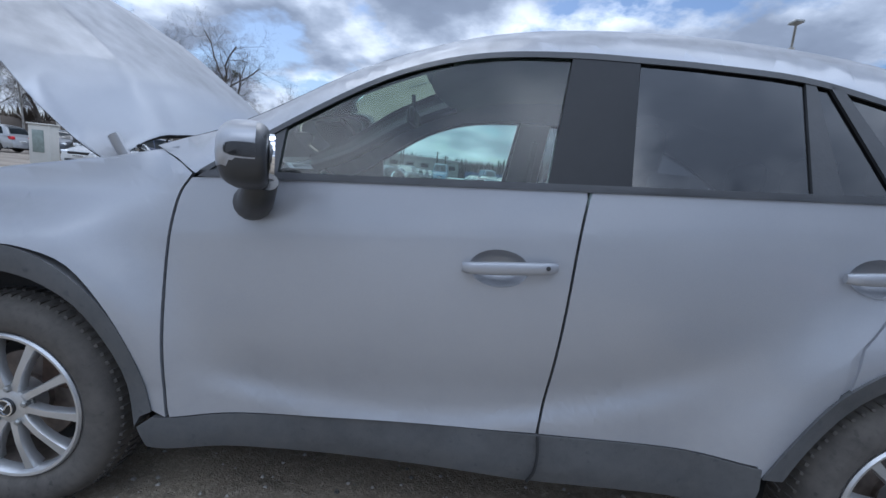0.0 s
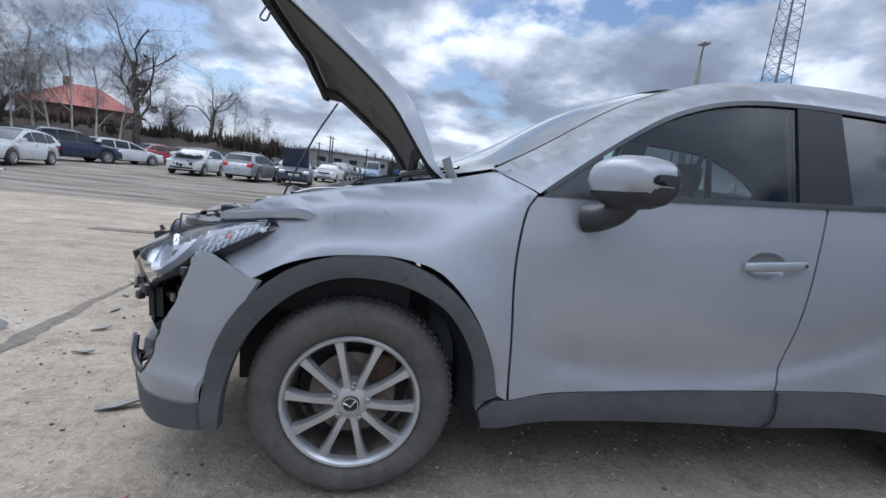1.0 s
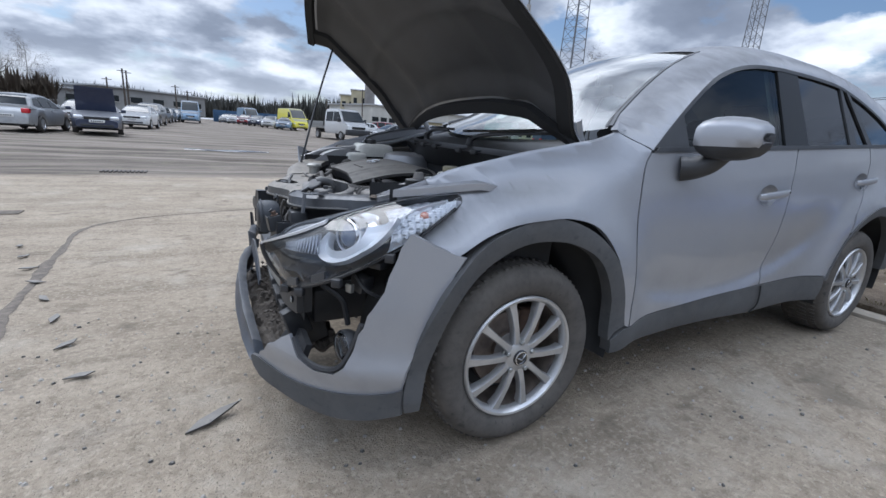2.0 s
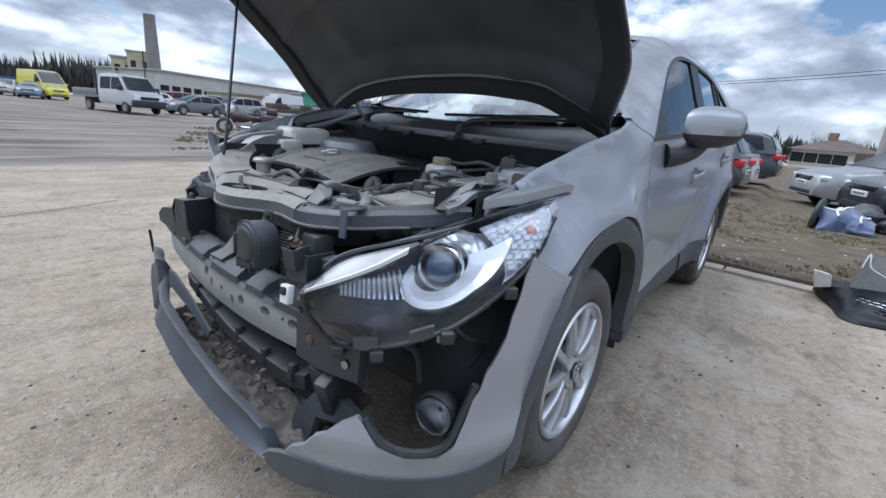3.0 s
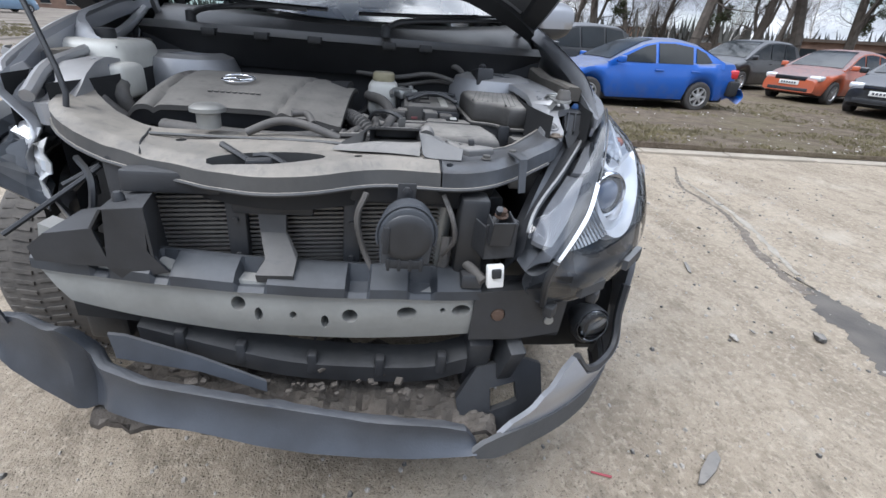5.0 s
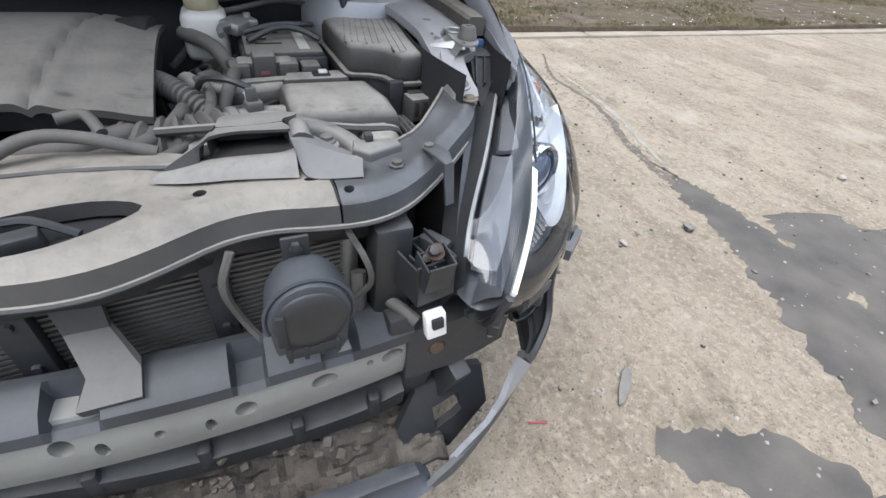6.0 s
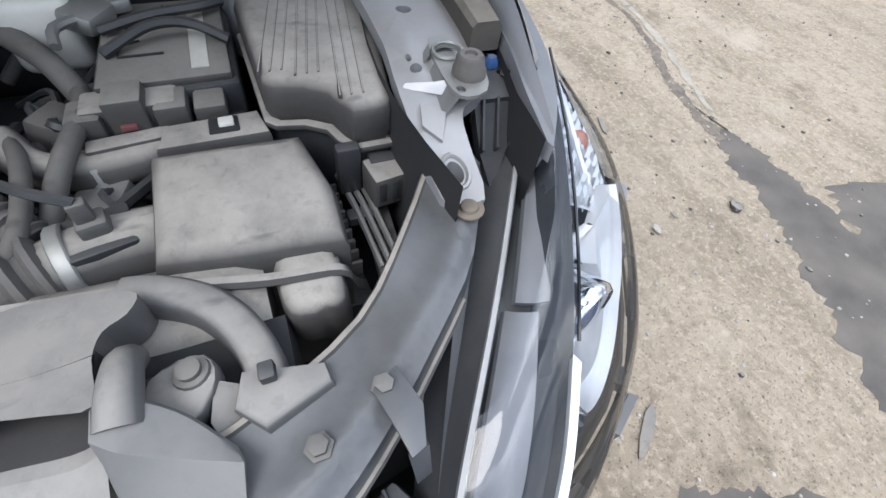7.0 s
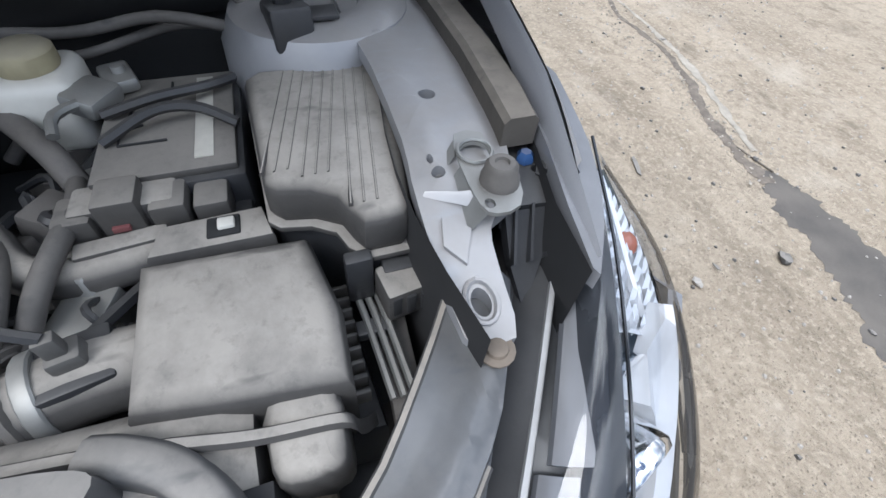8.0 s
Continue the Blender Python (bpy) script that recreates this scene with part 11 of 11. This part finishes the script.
def house_block(name, p, q, deep, low, high, wall, roof_mat, label, floors=1, windows=8, rise=0.0, over=0.3, win=(1.2, 1.0), group=""):
    """A long building from p to q as seen, with windows on its near side, its roof flat or gabled."""
    p, q = Vector((*p, 0)), Vector((*q, 0))
    d = (q - p).normalized()
    back = Vector((-d.y, d.x, 0))
    if back.dot(Vector((p.x + q.x, p.y + q.y, 0))) < 0:
        back = -back
    L = (q - p).length
    b = thing(name, (0, 0, 0), label, "building", group)

    def at(u, v, z):
        return p + d * u + back * v + Vector((0, 0, z))

    def block(u0, u1, v0, v1, z0, z1):
        bm = bmesh.new()
        lo = [at(u0, v0, z0), at(u1, v0, z0), at(u1, v1, z0), at(u0, v1, z0)]
        hi = [at(u0, v0, z1), at(u1, v0, z1), at(u1, v1, z1), at(u0, v1, z1)]
        return loft(bm, [lo, hi])
    part("wall", block(0, L, 0, deep, low, high), wall, b, "", 30)
    if rise:
        bm = bmesh.new()
        inset = min(deep / 2, L / 2.6)
        e = [at(-over, -over, high), at(L + over, -over, high), at(L + over, deep + over, high), at(-over, deep + over, high)]
        a, c = at(inset, deep / 2, high + rise), at(L - inset, deep / 2, high + rise)
        vv = [bm.verts.new(x) for x in e + [a, c]]
        for f_ in ((0, 1, 5, 4), (1, 2, 5), (2, 3, 4, 5), (3, 0, 4), (3, 2, 1, 0)):
            bm.faces.new([vv[i] for i in f_])
        roof = part("roof", bm, roof_mat, b, "", 20)
        part("chimney", block(L * 0.3, L * 0.3 + 0.7, deep / 2 - 0.3, deep / 2 + 0.3, high + rise * 0.6, high + rise + 0.7), BRICK_M, roof, "", 30)
    else:
        part("roof", block(-over, L + over, -over, deep + over, high, high + 0.22), roof_mat, b, "", 30)
    for fl in range(floors):
        z = low + (high - low) * (fl + 0.5) / floors - win[1] / 2 + 0.1
        for k in range(windows):
            u = L * (k + 0.5) / windows
            w = part("window", block(u - win[0] / 2, u + win[0] / 2, -0.03, 0.02, z, z + win[1]), DARK_GLASS, b, "", 30)
            part("window_frame", block(u - win[0] / 2 - 0.08, u + win[0] / 2 + 0.08, -0.10, -0.032, z - 0.10, z - 0.02), WALL_W, w, "", 30)
    return b


house_block("house", polar(WEST, -37.3, 62), polar(WEST, -28.6, 60), 8.5, 1.0, 5.0, BRICK_M, ROOF_RED, "house with a red hipped tile roof", 1, 5, 2.6, 0.6)
house_block("low_building", polar(WEST, -15.6, 92), polar(WEST, -9.9, 92), 8, 1.5, 4.2, WALL_G, ROOF_GREY, "low grey rendered outbuilding with flat roof", 1, 4)
house_block("low_building", polar(WEST, -9.9, 88), polar(WEST, -0.5, 100), 8, 1.5, 4.9, WALL_G, ROOF_GREY, "long low grey workshop building with flat roof", 1, 5, 0.0, 0.3, (2.0, 0.9))
FAC = (-1.3, -0.4)
house_block("factory_block", polar(FAC, 15.4, 108), polar(FAC, 18.9, 108), 12, 0.5, 8.6, WALL_Y, ROOF_GREY, "cream factory block with small windows", 2, 4, 0.0, 0.3, (0.9, 1.2))
house_block("factory_tower", polar(FAC, 16.7, 107), polar(FAC, 18.7, 107), 6, 0.5, 9.8, WALL_Y, ROOF_GREY, "cream factory stair tower", 2, 2, 0.0, 0.2, (0.8, 1.2))
house_block("factory_hall", polar(FAC, 19.2, 100), polar(FAC, 36.5, 140), 16, 0.5, 6.5, WALL_W, ROOF_GREY, "long white factory hall with grey sheet roof", 1, 22, 0.0, 0.4, (1.8, 1.0))
house_block("shed", polar(FAC, 26.0, 86), polar(FAC, 35.0, 100), 6, 0.5, 3.4, WALL_Y, ROOF_GREY, "low sheds before the factory hall", 1, 9, 0.0, 0.4, (1.2, 0.8))
house_block("shed", polar(FAC, 35.4, 82), polar(FAC, 37.6, 84), 5, 0.5, 4.6, plain("green_sheet", (0.05, 0.22, 0.15), 0.6, 0.0, 0.2, 0.5, 8.0, 0.1), ROOF_GREY, "green sheet metal shed with windows", 1, 2)
house_block("workshop", polar(FAC, 37.6, 86), polar(FAC, 45.2, 112), 9, 0.3, 4.4, WALL_Y, ROOF_GREY, "cream workshop with dark windows", 1, 8, 0.0, 0.5, (1.8, 1.3))
house_block("low_building", polar(EAST, 49.5, 100), polar(EAST, 62, 95), 8, -0.3, 3.4, BRICK_M, plain("red_sheet_roof", (0.36, 0.06, 0.05), 0.6, 0.0, 0.2, 0.5, 8.0, 0.1), "low brick building with a red roof edge", 1, 7)
house_block("low_building", polar(EAST, 90.0, 62), polar(EAST, 94.4, 60), 7, -0.3, 1.6, WALL_W, FENCE_M, "pale low house beyond the verge", 1, 4, 1.2, 0.4)
house_block("brick_house", polar(EAST, 113.5, 60), polar(EAST, 117.4, 58), 6, -0.3, 2.6, BRICK_M, ROOF_GREY, "brown brick building behind trees", 1, 3, 0.0, 0.3, (0.8, 0.8))
house_block("brick_house", polar(EAST, 130.6, 48), polar(EAST, 138.0, 48), 6, -0.3, 1.9, BRICK_M, FENCE_M, "low brown shed behind trees", 1, 4)
house_block("brick_house", polar(EAST, 118.6, 62), polar(EAST, 123.6, 62), 6, -0.3, 2.0, WALL_G, FENCE_M, "low grey shed behind trees", 1, 4)

bm = lathe(bmesh.new(), [(1.3, 0.0), (1.15, 8.0), (0.95, 16.0), (1.0, 16.2), (0.85, 16.2), (0.8, 12.0)], (*polar(FAC, 18.95, 106), 0.3), (0, 0, 1), 20)
solid("factory_chimney", bm, plain("chimney_concrete", (0.20, 0.19, 0.18), 0.9, 0.0, 0.25, 0.4, 8.0, 0.2), "tall grey factory chimney", "chimney")

CONT = plain("blue_container", (0.035, 0.085, 0.17), 0.6, 0.2, 0.2, 0.5, 8.0, 0.1)
for k in range(7):
    c = thing("container", (0, 0, 0), "blue steel shipping container far across the yard", "container", "blue containers")
    x, y = polar(WEST, 1.0 + 1.35 * k, 112)
    bm = bmesh.new()
    box(bm, (-1.3, -1.2, 0), (1.3, 1.2, 2.5), 0.03)
    part("body", bm, CONT, c)
    for j in range(9):
        bm = bmesh.new()
        box(bm, (-1.2 + 0.29 * j, -1.24, 0.15), (-1.08 + 0.29 * j, -1.19, 2.35), 0.01)
        part("rib", bm, CONT, c)
    c.matrix_basis = Matrix.Translation((x, y, ground_z(x, y)))

# board fence beyond the verge
F = thing("board_fence", (0, 0, 0), "weathered dark brown board fence", "fence")
fx0, fy0 = polar(EAST, 95.0, 48)
fx1, fy1 = polar(EAST, 128.0, 44)
n = 90
for k in range(n):
    a, c = k / n, (k + 0.92) / n
    A, B = Vector((fx0 + (fx1 - fx0) * a, fy0 + (fy1 - fy0) * a, 0)), Vector((fx0 + (fx1 - fx0) * c, fy0 + (fy1 - fy0) * c, 0))
    t_ = (B - A).normalized().cross(Vector((0, 0, 1))) * 0.03
    h = 1.35 + 0.06 * rng.random()
    bm = loft(bmesh.new(), [[A - t_, B - t_, B + t_, A + t_], [A - t_ + Vector((0, 0, h)), B - t_ + Vector((0, 0, h)), B + t_ + Vector((0, 0, h)), A + t_ + Vector((0, 0, h))]])
    part("board", bm, FENCE_M, F, "", 30)

CONCP = plain("pole_concrete", (0.33, 0.32, 0.30), 0.9, 0.0, 0.2, 1.0, 20.0, 0.3)
WIRE = plain("black_wire", (0.02, 0.02, 0.02), 0.6, 0.0, 0.1, 5.0, 30.0, 0.0)
POLE = Vector((24.6, -3.1, 0.0))
pl = thing("utility_pole", POLE, "grey concrete utility pole with a cross arm", "pole")
part("pole", tube(bmesh.new(), [POLE + Vector((0, 0, -0.3)), POLE + Vector((0, 0, 4.7))], (0.19, 0.13), 10, 1), CONCP, pl)
part("cross_arm", tube(bmesh.new(), [POLE + Vector((0.2, -0.6, 4.45)), POLE + Vector((-0.2, 0.6, 4.45))], 0.05, 6, 1), CONCP, pl)
for s in (-1, 1):
    part("insulator", lathe(bmesh.new(), [(0.03, 0), (0.05, 0.04), (0.03, 0.12), (0.001, 0.14)], POLE + Vector((-0.18 * s, 0.55 * s, 4.5)), (0, 0, 1), 10), GLOSS_BLACK, pl)


def wire(a, b, sag, r=0.014):
    a, b = Vector(a), Vector(b)
    pts = [a.lerp(b, k / 16) - Vector((0, 0, sag * 4 * (k / 16) * (1 - k / 16))) for k in range(17)]
    solid("overhead_wire", tube(bmesh.new(), pts, r, 5, 1), WIRE, "thin black overhead wire", "wire", "overhead wires")


for s in (-1, 1):
    wire(POLE + Vector((-0.18 * s, 0.55 * s, 4.62)), (34.0, 26.0 + s, 5.0), 0.5)
    wire(POLE + Vector((-0.18 * s, 0.55 * s, 4.62)), (30.0 + s, -36.0, 5.5), 0.9)
lx, ly = polar((-1.6, 0.0), 39.7, 27)
lz = ground_z(lx, ly)
lp = thing("lamp_post", (lx, ly, lz), "tall grey concrete lamp post", "lamp post")
part("post", tube(bmesh.new(), [(lx, ly, lz - 0.3), (lx, ly, lz + 8.5)], (0.24, 0.13), 10, 1), CONCP, lp)
part("arm", tube(bmesh.new(), [(lx, ly, lz + 8.4), (lx - 0.2, ly - 0.3, lz + 8.9), (lx - 0.8, ly - 1.2, lz + 9.1)], 0.05, 6, 4), STEEL, lp)
bm = bmesh.new()
box(bm, (lx - 1.1, ly - 1.6, lz + 9.02), (lx - 0.7, ly - 1.1, lz + 9.15), 0.04)
part("lamp_head", bm, STEEL, lp)
for az, d, h in ((-7.9, 80, 6.5), (-7.6, 80, 6.3), (-9.2, 84, 5.4), (-3.3, 90, 5.6), (-2.2, 92, 5.0), (12.7, 95, 6.0), (17.0, 100, 8.8)):
    x, y = polar(WEST, az, d)
    g = ground_z(x, y)
    p_ = thing("wooden_pole", (x, y, g), "thin dark pole beyond the yard", "pole", "poles beyond the yard")
    part("pole", tube(bmesh.new(), [(x, y, g - 0.3), (x, y, g + h)], (0.16, 0.10), 7, 1), BARK, p_)
    part("cross_arm", tube(bmesh.new(), [(x - 0.6, y, g + h - 0.3), (x + 0.6, y, g + h - 0.3)], 0.05, 5, 1), BARK, p_)

TOWER_M = plain("painted_tower_steel", (0.16, 0.165, 0.175), 0.6, 0.4, 0.2, 0.5, 8.0, 0.1)


def lattice_tower(az, dist, high, w0, w1, label, bays):
    x, y = polar((-0.4, -1.3), az, dist)
    t = thing("lattice_tower", (x, y, 0), label, "tower", "lattice towers")

    def corner(k, z):
        w = (w0 + (w1 - w0) * z / high) / 2
        s = ((1, 1), (-1, 1), (-1, -1), (1, -1))[k]
        return Vector((x + w * s[0], y + w * s[1], z))
    for k in range(4):
        part("leg", tube(bmesh.new(), [corner(k, -0.5), corner(k, high)], 0.10, 5, 1), TOWER_M, t)
    for i in range(bays):
        z0, z1 = high * i / bays, high * (i + 1) / bays
        for k in range(4):
            b = bmesh.new()
            tube(b, [corner(k, z0), corner((k + 1) % 4, z1)], 0.05, 4, 1)
            part("brace", b, TOWER_M, t)
            b = bmesh.new()
            tube(b, [corner(k, z1), corner((k + 1) % 4, z1)], 0.045, 4, 1)
            part("brace", b, TOWER_M, t)


lattice_tower(42.6, 100, 52, 4.2, 2.0, "tall grey lattice tower", 26)
lattice_tower(60.6, 130, 56, 3.4, 1.6, "tall grey lattice tower", 26)
for az, h in ((34.4, 26.5), (36.5, 26.0)):
    x, y = polar((-0.7, -1.2), az, 120)
    mst = thing("mast", (x, y, 0), "thin mast with aerials", "mast", "masts")
    part("pole", tube(bmesh.new(), [(x, y, -0.5), (x, y, h)], (0.3, 0.16), 7, 1), TOWER_M, mst)
    for k in range(5):
        b = bmesh.new()
        box(b, (x - 0.9, y - 0.3, h - 1.6 - 1.5 * k), (x + 0.9 - 0.25 * k, y + 0.3, h - 1.0 - 1.5 * k), 0.05)
        part("aerial", b, TOWER_M, mst)

# grey control box in the yard
kx, ky = polar((0.72, -1.27), -43.7, 23)
kz = ground_z(kx, ky)
kb = thing("control_cabinet", (kx, ky, kz), "pale grey metal cabinet with a glazed door", "cabinet")
bm = bmesh.new()
box(bm, (kx - 0.43, ky - 0.2, kz), (kx + 0.43, ky + 0.2, kz + 1.75), 0.02)
part("body", bm, WALL_W, kb)
bm = bmesh.new()
box(bm, (kx - 0.27, ky - 0.216, kz + 0.7), (kx + 0.2, ky - 0.202, kz + 1.55), 0.01)
part("door_pane", bm, plain("cloudy_pane", (0.20, 0.24, 0.22), 0.3), kb)
bm = bmesh.new()
box(bm, (kx - 0.47, ky - 0.24, kz + 1.75), (kx + 0.47, ky + 0.24, kz + 1.80), 0.01)
part("lid", bm, WALL_W, kb)

# low trailer and its load
tr = thing("low_trailer", (0, 0, 0), "dark low-loader trailer on many wheels", "trailer")
c0 = Vector((*polar((-1.6, -0.1), 36.6, 41), 0))
g = ground_z(c0.x, c0.y)
bm = bmesh.new()
box(bm, (c0.x - 5, c0.y - 1.2, g + 0.75), (c0.x + 4, c0.y + 1.2, g + 1.05), 0.03)
part("deck", bm, FENCE_M, tr)
for k in range(4):
    part("wheel", lathe(bmesh.new(), [(0.2, -0.12), (0.42, -0.12), (0.45, 0), (0.42, 0.12), (0.2, 0.12)], (c0.x - 0.5 + 0.98 * k, c0.y - 1.2, g + 0.45), (0, 1, 0), 20), TYRE, tr)
for k in range(6):
    b = bmesh.new()
    box(b, (c0.x - 4.8 + 1.1 * k, c0.y - 1.0, g + 1.06), (c0.x - 3.9 + 1.1 * k, c0.y + 0.8, g + 1.35 + 0.3 * rng.random()), 0.04)
    part("load", b, STEEL if k % 2 else FENCE_M, tr)["kind"] = "stuff"

# torn-off grille and bumper lying at the kerb
GR_BLACK = plain("scuffed_black", (0.008, 0.008, 0.009), 0.42, 0.0, 0.3, 8.0, 90.0, 0.1, 0.0, 0.0, (0.3, 0.3, 0.3), 0.22)
GR = thing("torn_grille", (2.75, -1.3, 0.0), "torn black bumper grille with a mesh and chrome emblem", "grille")
G_ROWS = [spline(r, 6) for r in ([(3.331, -0.744, 0.012), (2.954, -0.839, 0.012), (2.671, -0.923, 0.012), (2.732, -1.272, 0.012), (2.83, -1.577, 0.012), (2.874, -1.785, 0.012)],
                                [(3.25, -0.738, 0.060), (2.976, -0.860, 0.070), (2.763, -0.965, 0.070), (2.753, -1.282, 0.070), (2.829, -1.582, 0.070), (2.87, -1.807, 0.060)],
                                [(3.16, -0.735, 0.110), (3.069, -0.890, 0.150), (3.049, -1.028, 0.150), (2.982, -1.328, 0.150), (2.956, -1.605, 0.140), (2.908, -1.853, 0.110)],
                                [(3.20, -0.760, 0.130), (3.207, -0.966, 0.185), (3.40, -1.20, 0.190), (3.27, -1.42, 0.180), (3.08, -1.66, 0.160), (2.93, -1.88, 0.120)])]


def on_grille(u, v, out=0.0):
    """u along it, v from its lower front edge up over the mesh to its torn back edge."""
    k = min(v * 3, 2.999)
    i = int(k)
    p = run(G_ROWS[i], u).lerp(run(G_ROWS[i + 1], u), k - i)
    return p + Vector((-0.55, 0.0, 0.83)) * out


def torn_skin(u, v):
    ragged = 0.030 * noise.noise(Vector((u * 23, 0.3, 0))) * smoothstep(0.75, 1.0, v)
    return on_grille(u, v) + Vector((ragged, ragged, 0.012 * noise.noise(Vector((u * 11, v * 6, 0.0))) + ragged))


part("shell", backed(grid(torn_skin, 54, 18), (0.012, 0.0, -0.012)), GR_BLACK, GR, "glossy black torn shell", 30)
# bright metal for two rows of bars, glints painted into the black mesh
SHINE = plain("grille_glint", (0.50, 0.51, 0.53), 0.25, 0.8, 0.1, 20.0, 90.0, 0.02)
for i in range(5):
    for j in range(15):
        u, v = 0.36 + 0.031 * j + 0.015 * (i % 2), 0.40 + 0.045 * i - 0.004 * j
        if (u - 0.585) ** 2 / 0.0022 + (v - 0.44) ** 2 / 0.016 < 1:
            continue
        a, b2, c, d = (on_grille(u + du, v + dv, 0.006) for du, dv in ((0, 0), (0.024, 0), (0.024, 0.016), (0, 0.016)))
        dn = Vector((0.006, 0, -0.008))
        part("mesh_bar", loft(bmesh.new(), [[a, b2, c, d], [a + dn, b2 + dn, c + dn, d + dn]]), SHINE if i in (2, 3) else GR_BLACK, GR, "", 20)
ring = []
for k in range(24):
    a = 2 * math.pi * k / 24
    ring.append(on_grille(0.585 + 0.046 * math.cos(a), 0.43 + 0.13 * math.sin(a), 0.012))
em = part("emblem_ring", tube(bmesh.new(), ring + [ring[0]], 0.005, 6, 1), CHROME, GR, "oval chrome emblem ring")
part("emblem_wing", tube(bmesh.new(), [on_grille(0.548, 0.50, 0.014), on_grille(0.582, 0.40, 0.014), on_grille(0.622, 0.50, 0.014)], 0.005, 6, 3), CHROME, em)
corner = [(3.10, -0.924, 0.150), (3.10, -0.957, 0.329), (3.11, -0.979, 0.428), (3.13, -1.060, 0.420), (3.16, -1.141, 0.280), (3.14, -1.123, 0.160)]
fin_ = part("upright_corner", loft(bmesh.new(), [[Vector(p) for p in corner], [Vector(p) + Vector((0.05, -0.02, -0.01)) for p in corner]]), plain("dull_silver_corner", (0.24, 0.24, 0.235), 0.5, 0.2, 0.3, 9.0, 90.0, 0.1, 0.0, 0.3), GR, "dull silver upright torn corner", 30)
part("corner_edge", tube(bmesh.new(), [(3.095, -0.955, 0.320), (3.105, -0.979, 0.430), (3.085, -1.00, 0.335), (3.12, -1.10, 0.275)], 0.006, 6, 4), CLEAR_LAMP, fin_)
part("white_clip", loft(bmesh.new(), [[Vector(q) for q in ((3.00, -0.690, 0.250), (3.00, -0.800, 0.238), (3.00, -0.815, 0.150), (3.00, -0.722, 0.120))], [Vector(q) for q in ((3.12, -0.700, 0.235), (3.12, -0.790, 0.225), (3.12, -0.805, 0.140), (3.12, -0.725, 0.110))]]), PAPER, GR, "white broken foam block")
trim = bmesh.new()
for k in range(14):
    p0 = on_grille(0.42 + 0.04 * k, 0.98) + Vector((0, 0, 0.01))
    w = rng.uniform(0.014, 0.034)
    box(trim, tuple(p0 - Vector((w, w * 1.3, 0.008))), tuple(p0 + Vector((w, w, 0.010))), 0.003, turned(rng.uniform(-30, 30), rng.uniform(-30, 30), rng.uniform(0, 90)))
part("torn_trim", trim, BLACK, GR, "torn trim along its top")["kind"] = "stuff"

# crumpled blue car part and scrap on the soil
BX, BY = slot(7.2, -1.05, 1.25)
BZ = verge_z(BX, BY) + 0.01
BLUE_SCRAP = plain("faded_blue_plastic", (0.055, 0.085, 0.17), 0.5, 0.0, 0.3, 4.0, 40.0, 0.1, 0.0, 0.4)
crushed = thing("crumpled_bumper", (BX, BY, BZ), "crumpled faded blue car bumper lying on soil", "scrap")


def crumple(u, v):
    a = 3.3 * v - 0.2
    q = Vector((0.30 * math.cos(a), 0.42 - 0.78 * u, 0.40 * math.sin(a) * (0.75 + 0.3 * math.sin(3.0 * u + 0.6))))
    q += noise.noise_vector(q * 4.0) * 0.09 + noise.noise_vector(q * 11.0) * 0.03
    return Vector((BX, BY, BZ)) + Vector((q.x, q.y, max(q.z, 0.0)))


part("shell", backed(grid(crumple, 26, 20), (0, 0, -0.015)), BLUE_SCRAP, crushed, "", 24)
part("dark_end", lathe(bmesh.new(), [(0.30, -0.03), (0.33, 0.0), (0.30, 0.05), (0.18, 0.07), (0.16, 0.02)], (BX - 0.02, BY + 0.44, BZ + 0.24), (0.2, 0.95, 0.1), 20), plain("dark_green_trim", (0.025, 0.04, 0.04), 0.6), crushed)
for u0 in (0.30, 0.78):
    part("white_edge", tube(bmesh.new(), [crumple(u0 + 0.05 * math.sin(6 * v), 0.30 + 0.5 * v) + Vector((0, 0, 0.012)) for v in np.linspace(0, 1, 9)], 0.018, 6, 2), WHITE_PL, crushed)
part("white_edge", tube(bmesh.new(), [crumple(0.05 + 0.5 * v, 0.62 + 0.1 * math.sin(5 * v)) + Vector((0, 0, 0.012)) for v in np.linspace(0, 1, 7)], 0.014, 6, 2), WHITE_PL, crushed)
for k, (x, y, s) in enumerate(((BX + 0.8, BY - 0.25, 0.32), (BX + 1.2, BY - 0.5, 0.28), (BX + 0.5, BY - 0.6, 0.2))):
    bm = bmesh.new()
    bmesh.ops.create_icosphere(bm, subdivisions=3, radius=1.0)
    for v in bm.verts:
        q = 1 + 0.35 * noise.noise(v.co * 1.7 + Vector((k * 5, 0, 0)))
        v.co = Vector((x + v.co.x * s * 1.2 * q, y + v.co.y * s * q, BZ + s * 0.75 + v.co.z * s * 0.8 * q))
    solid("scrap_lump", bm, BLACK, "black scrap part lying on soil", "scrap", crease=30)
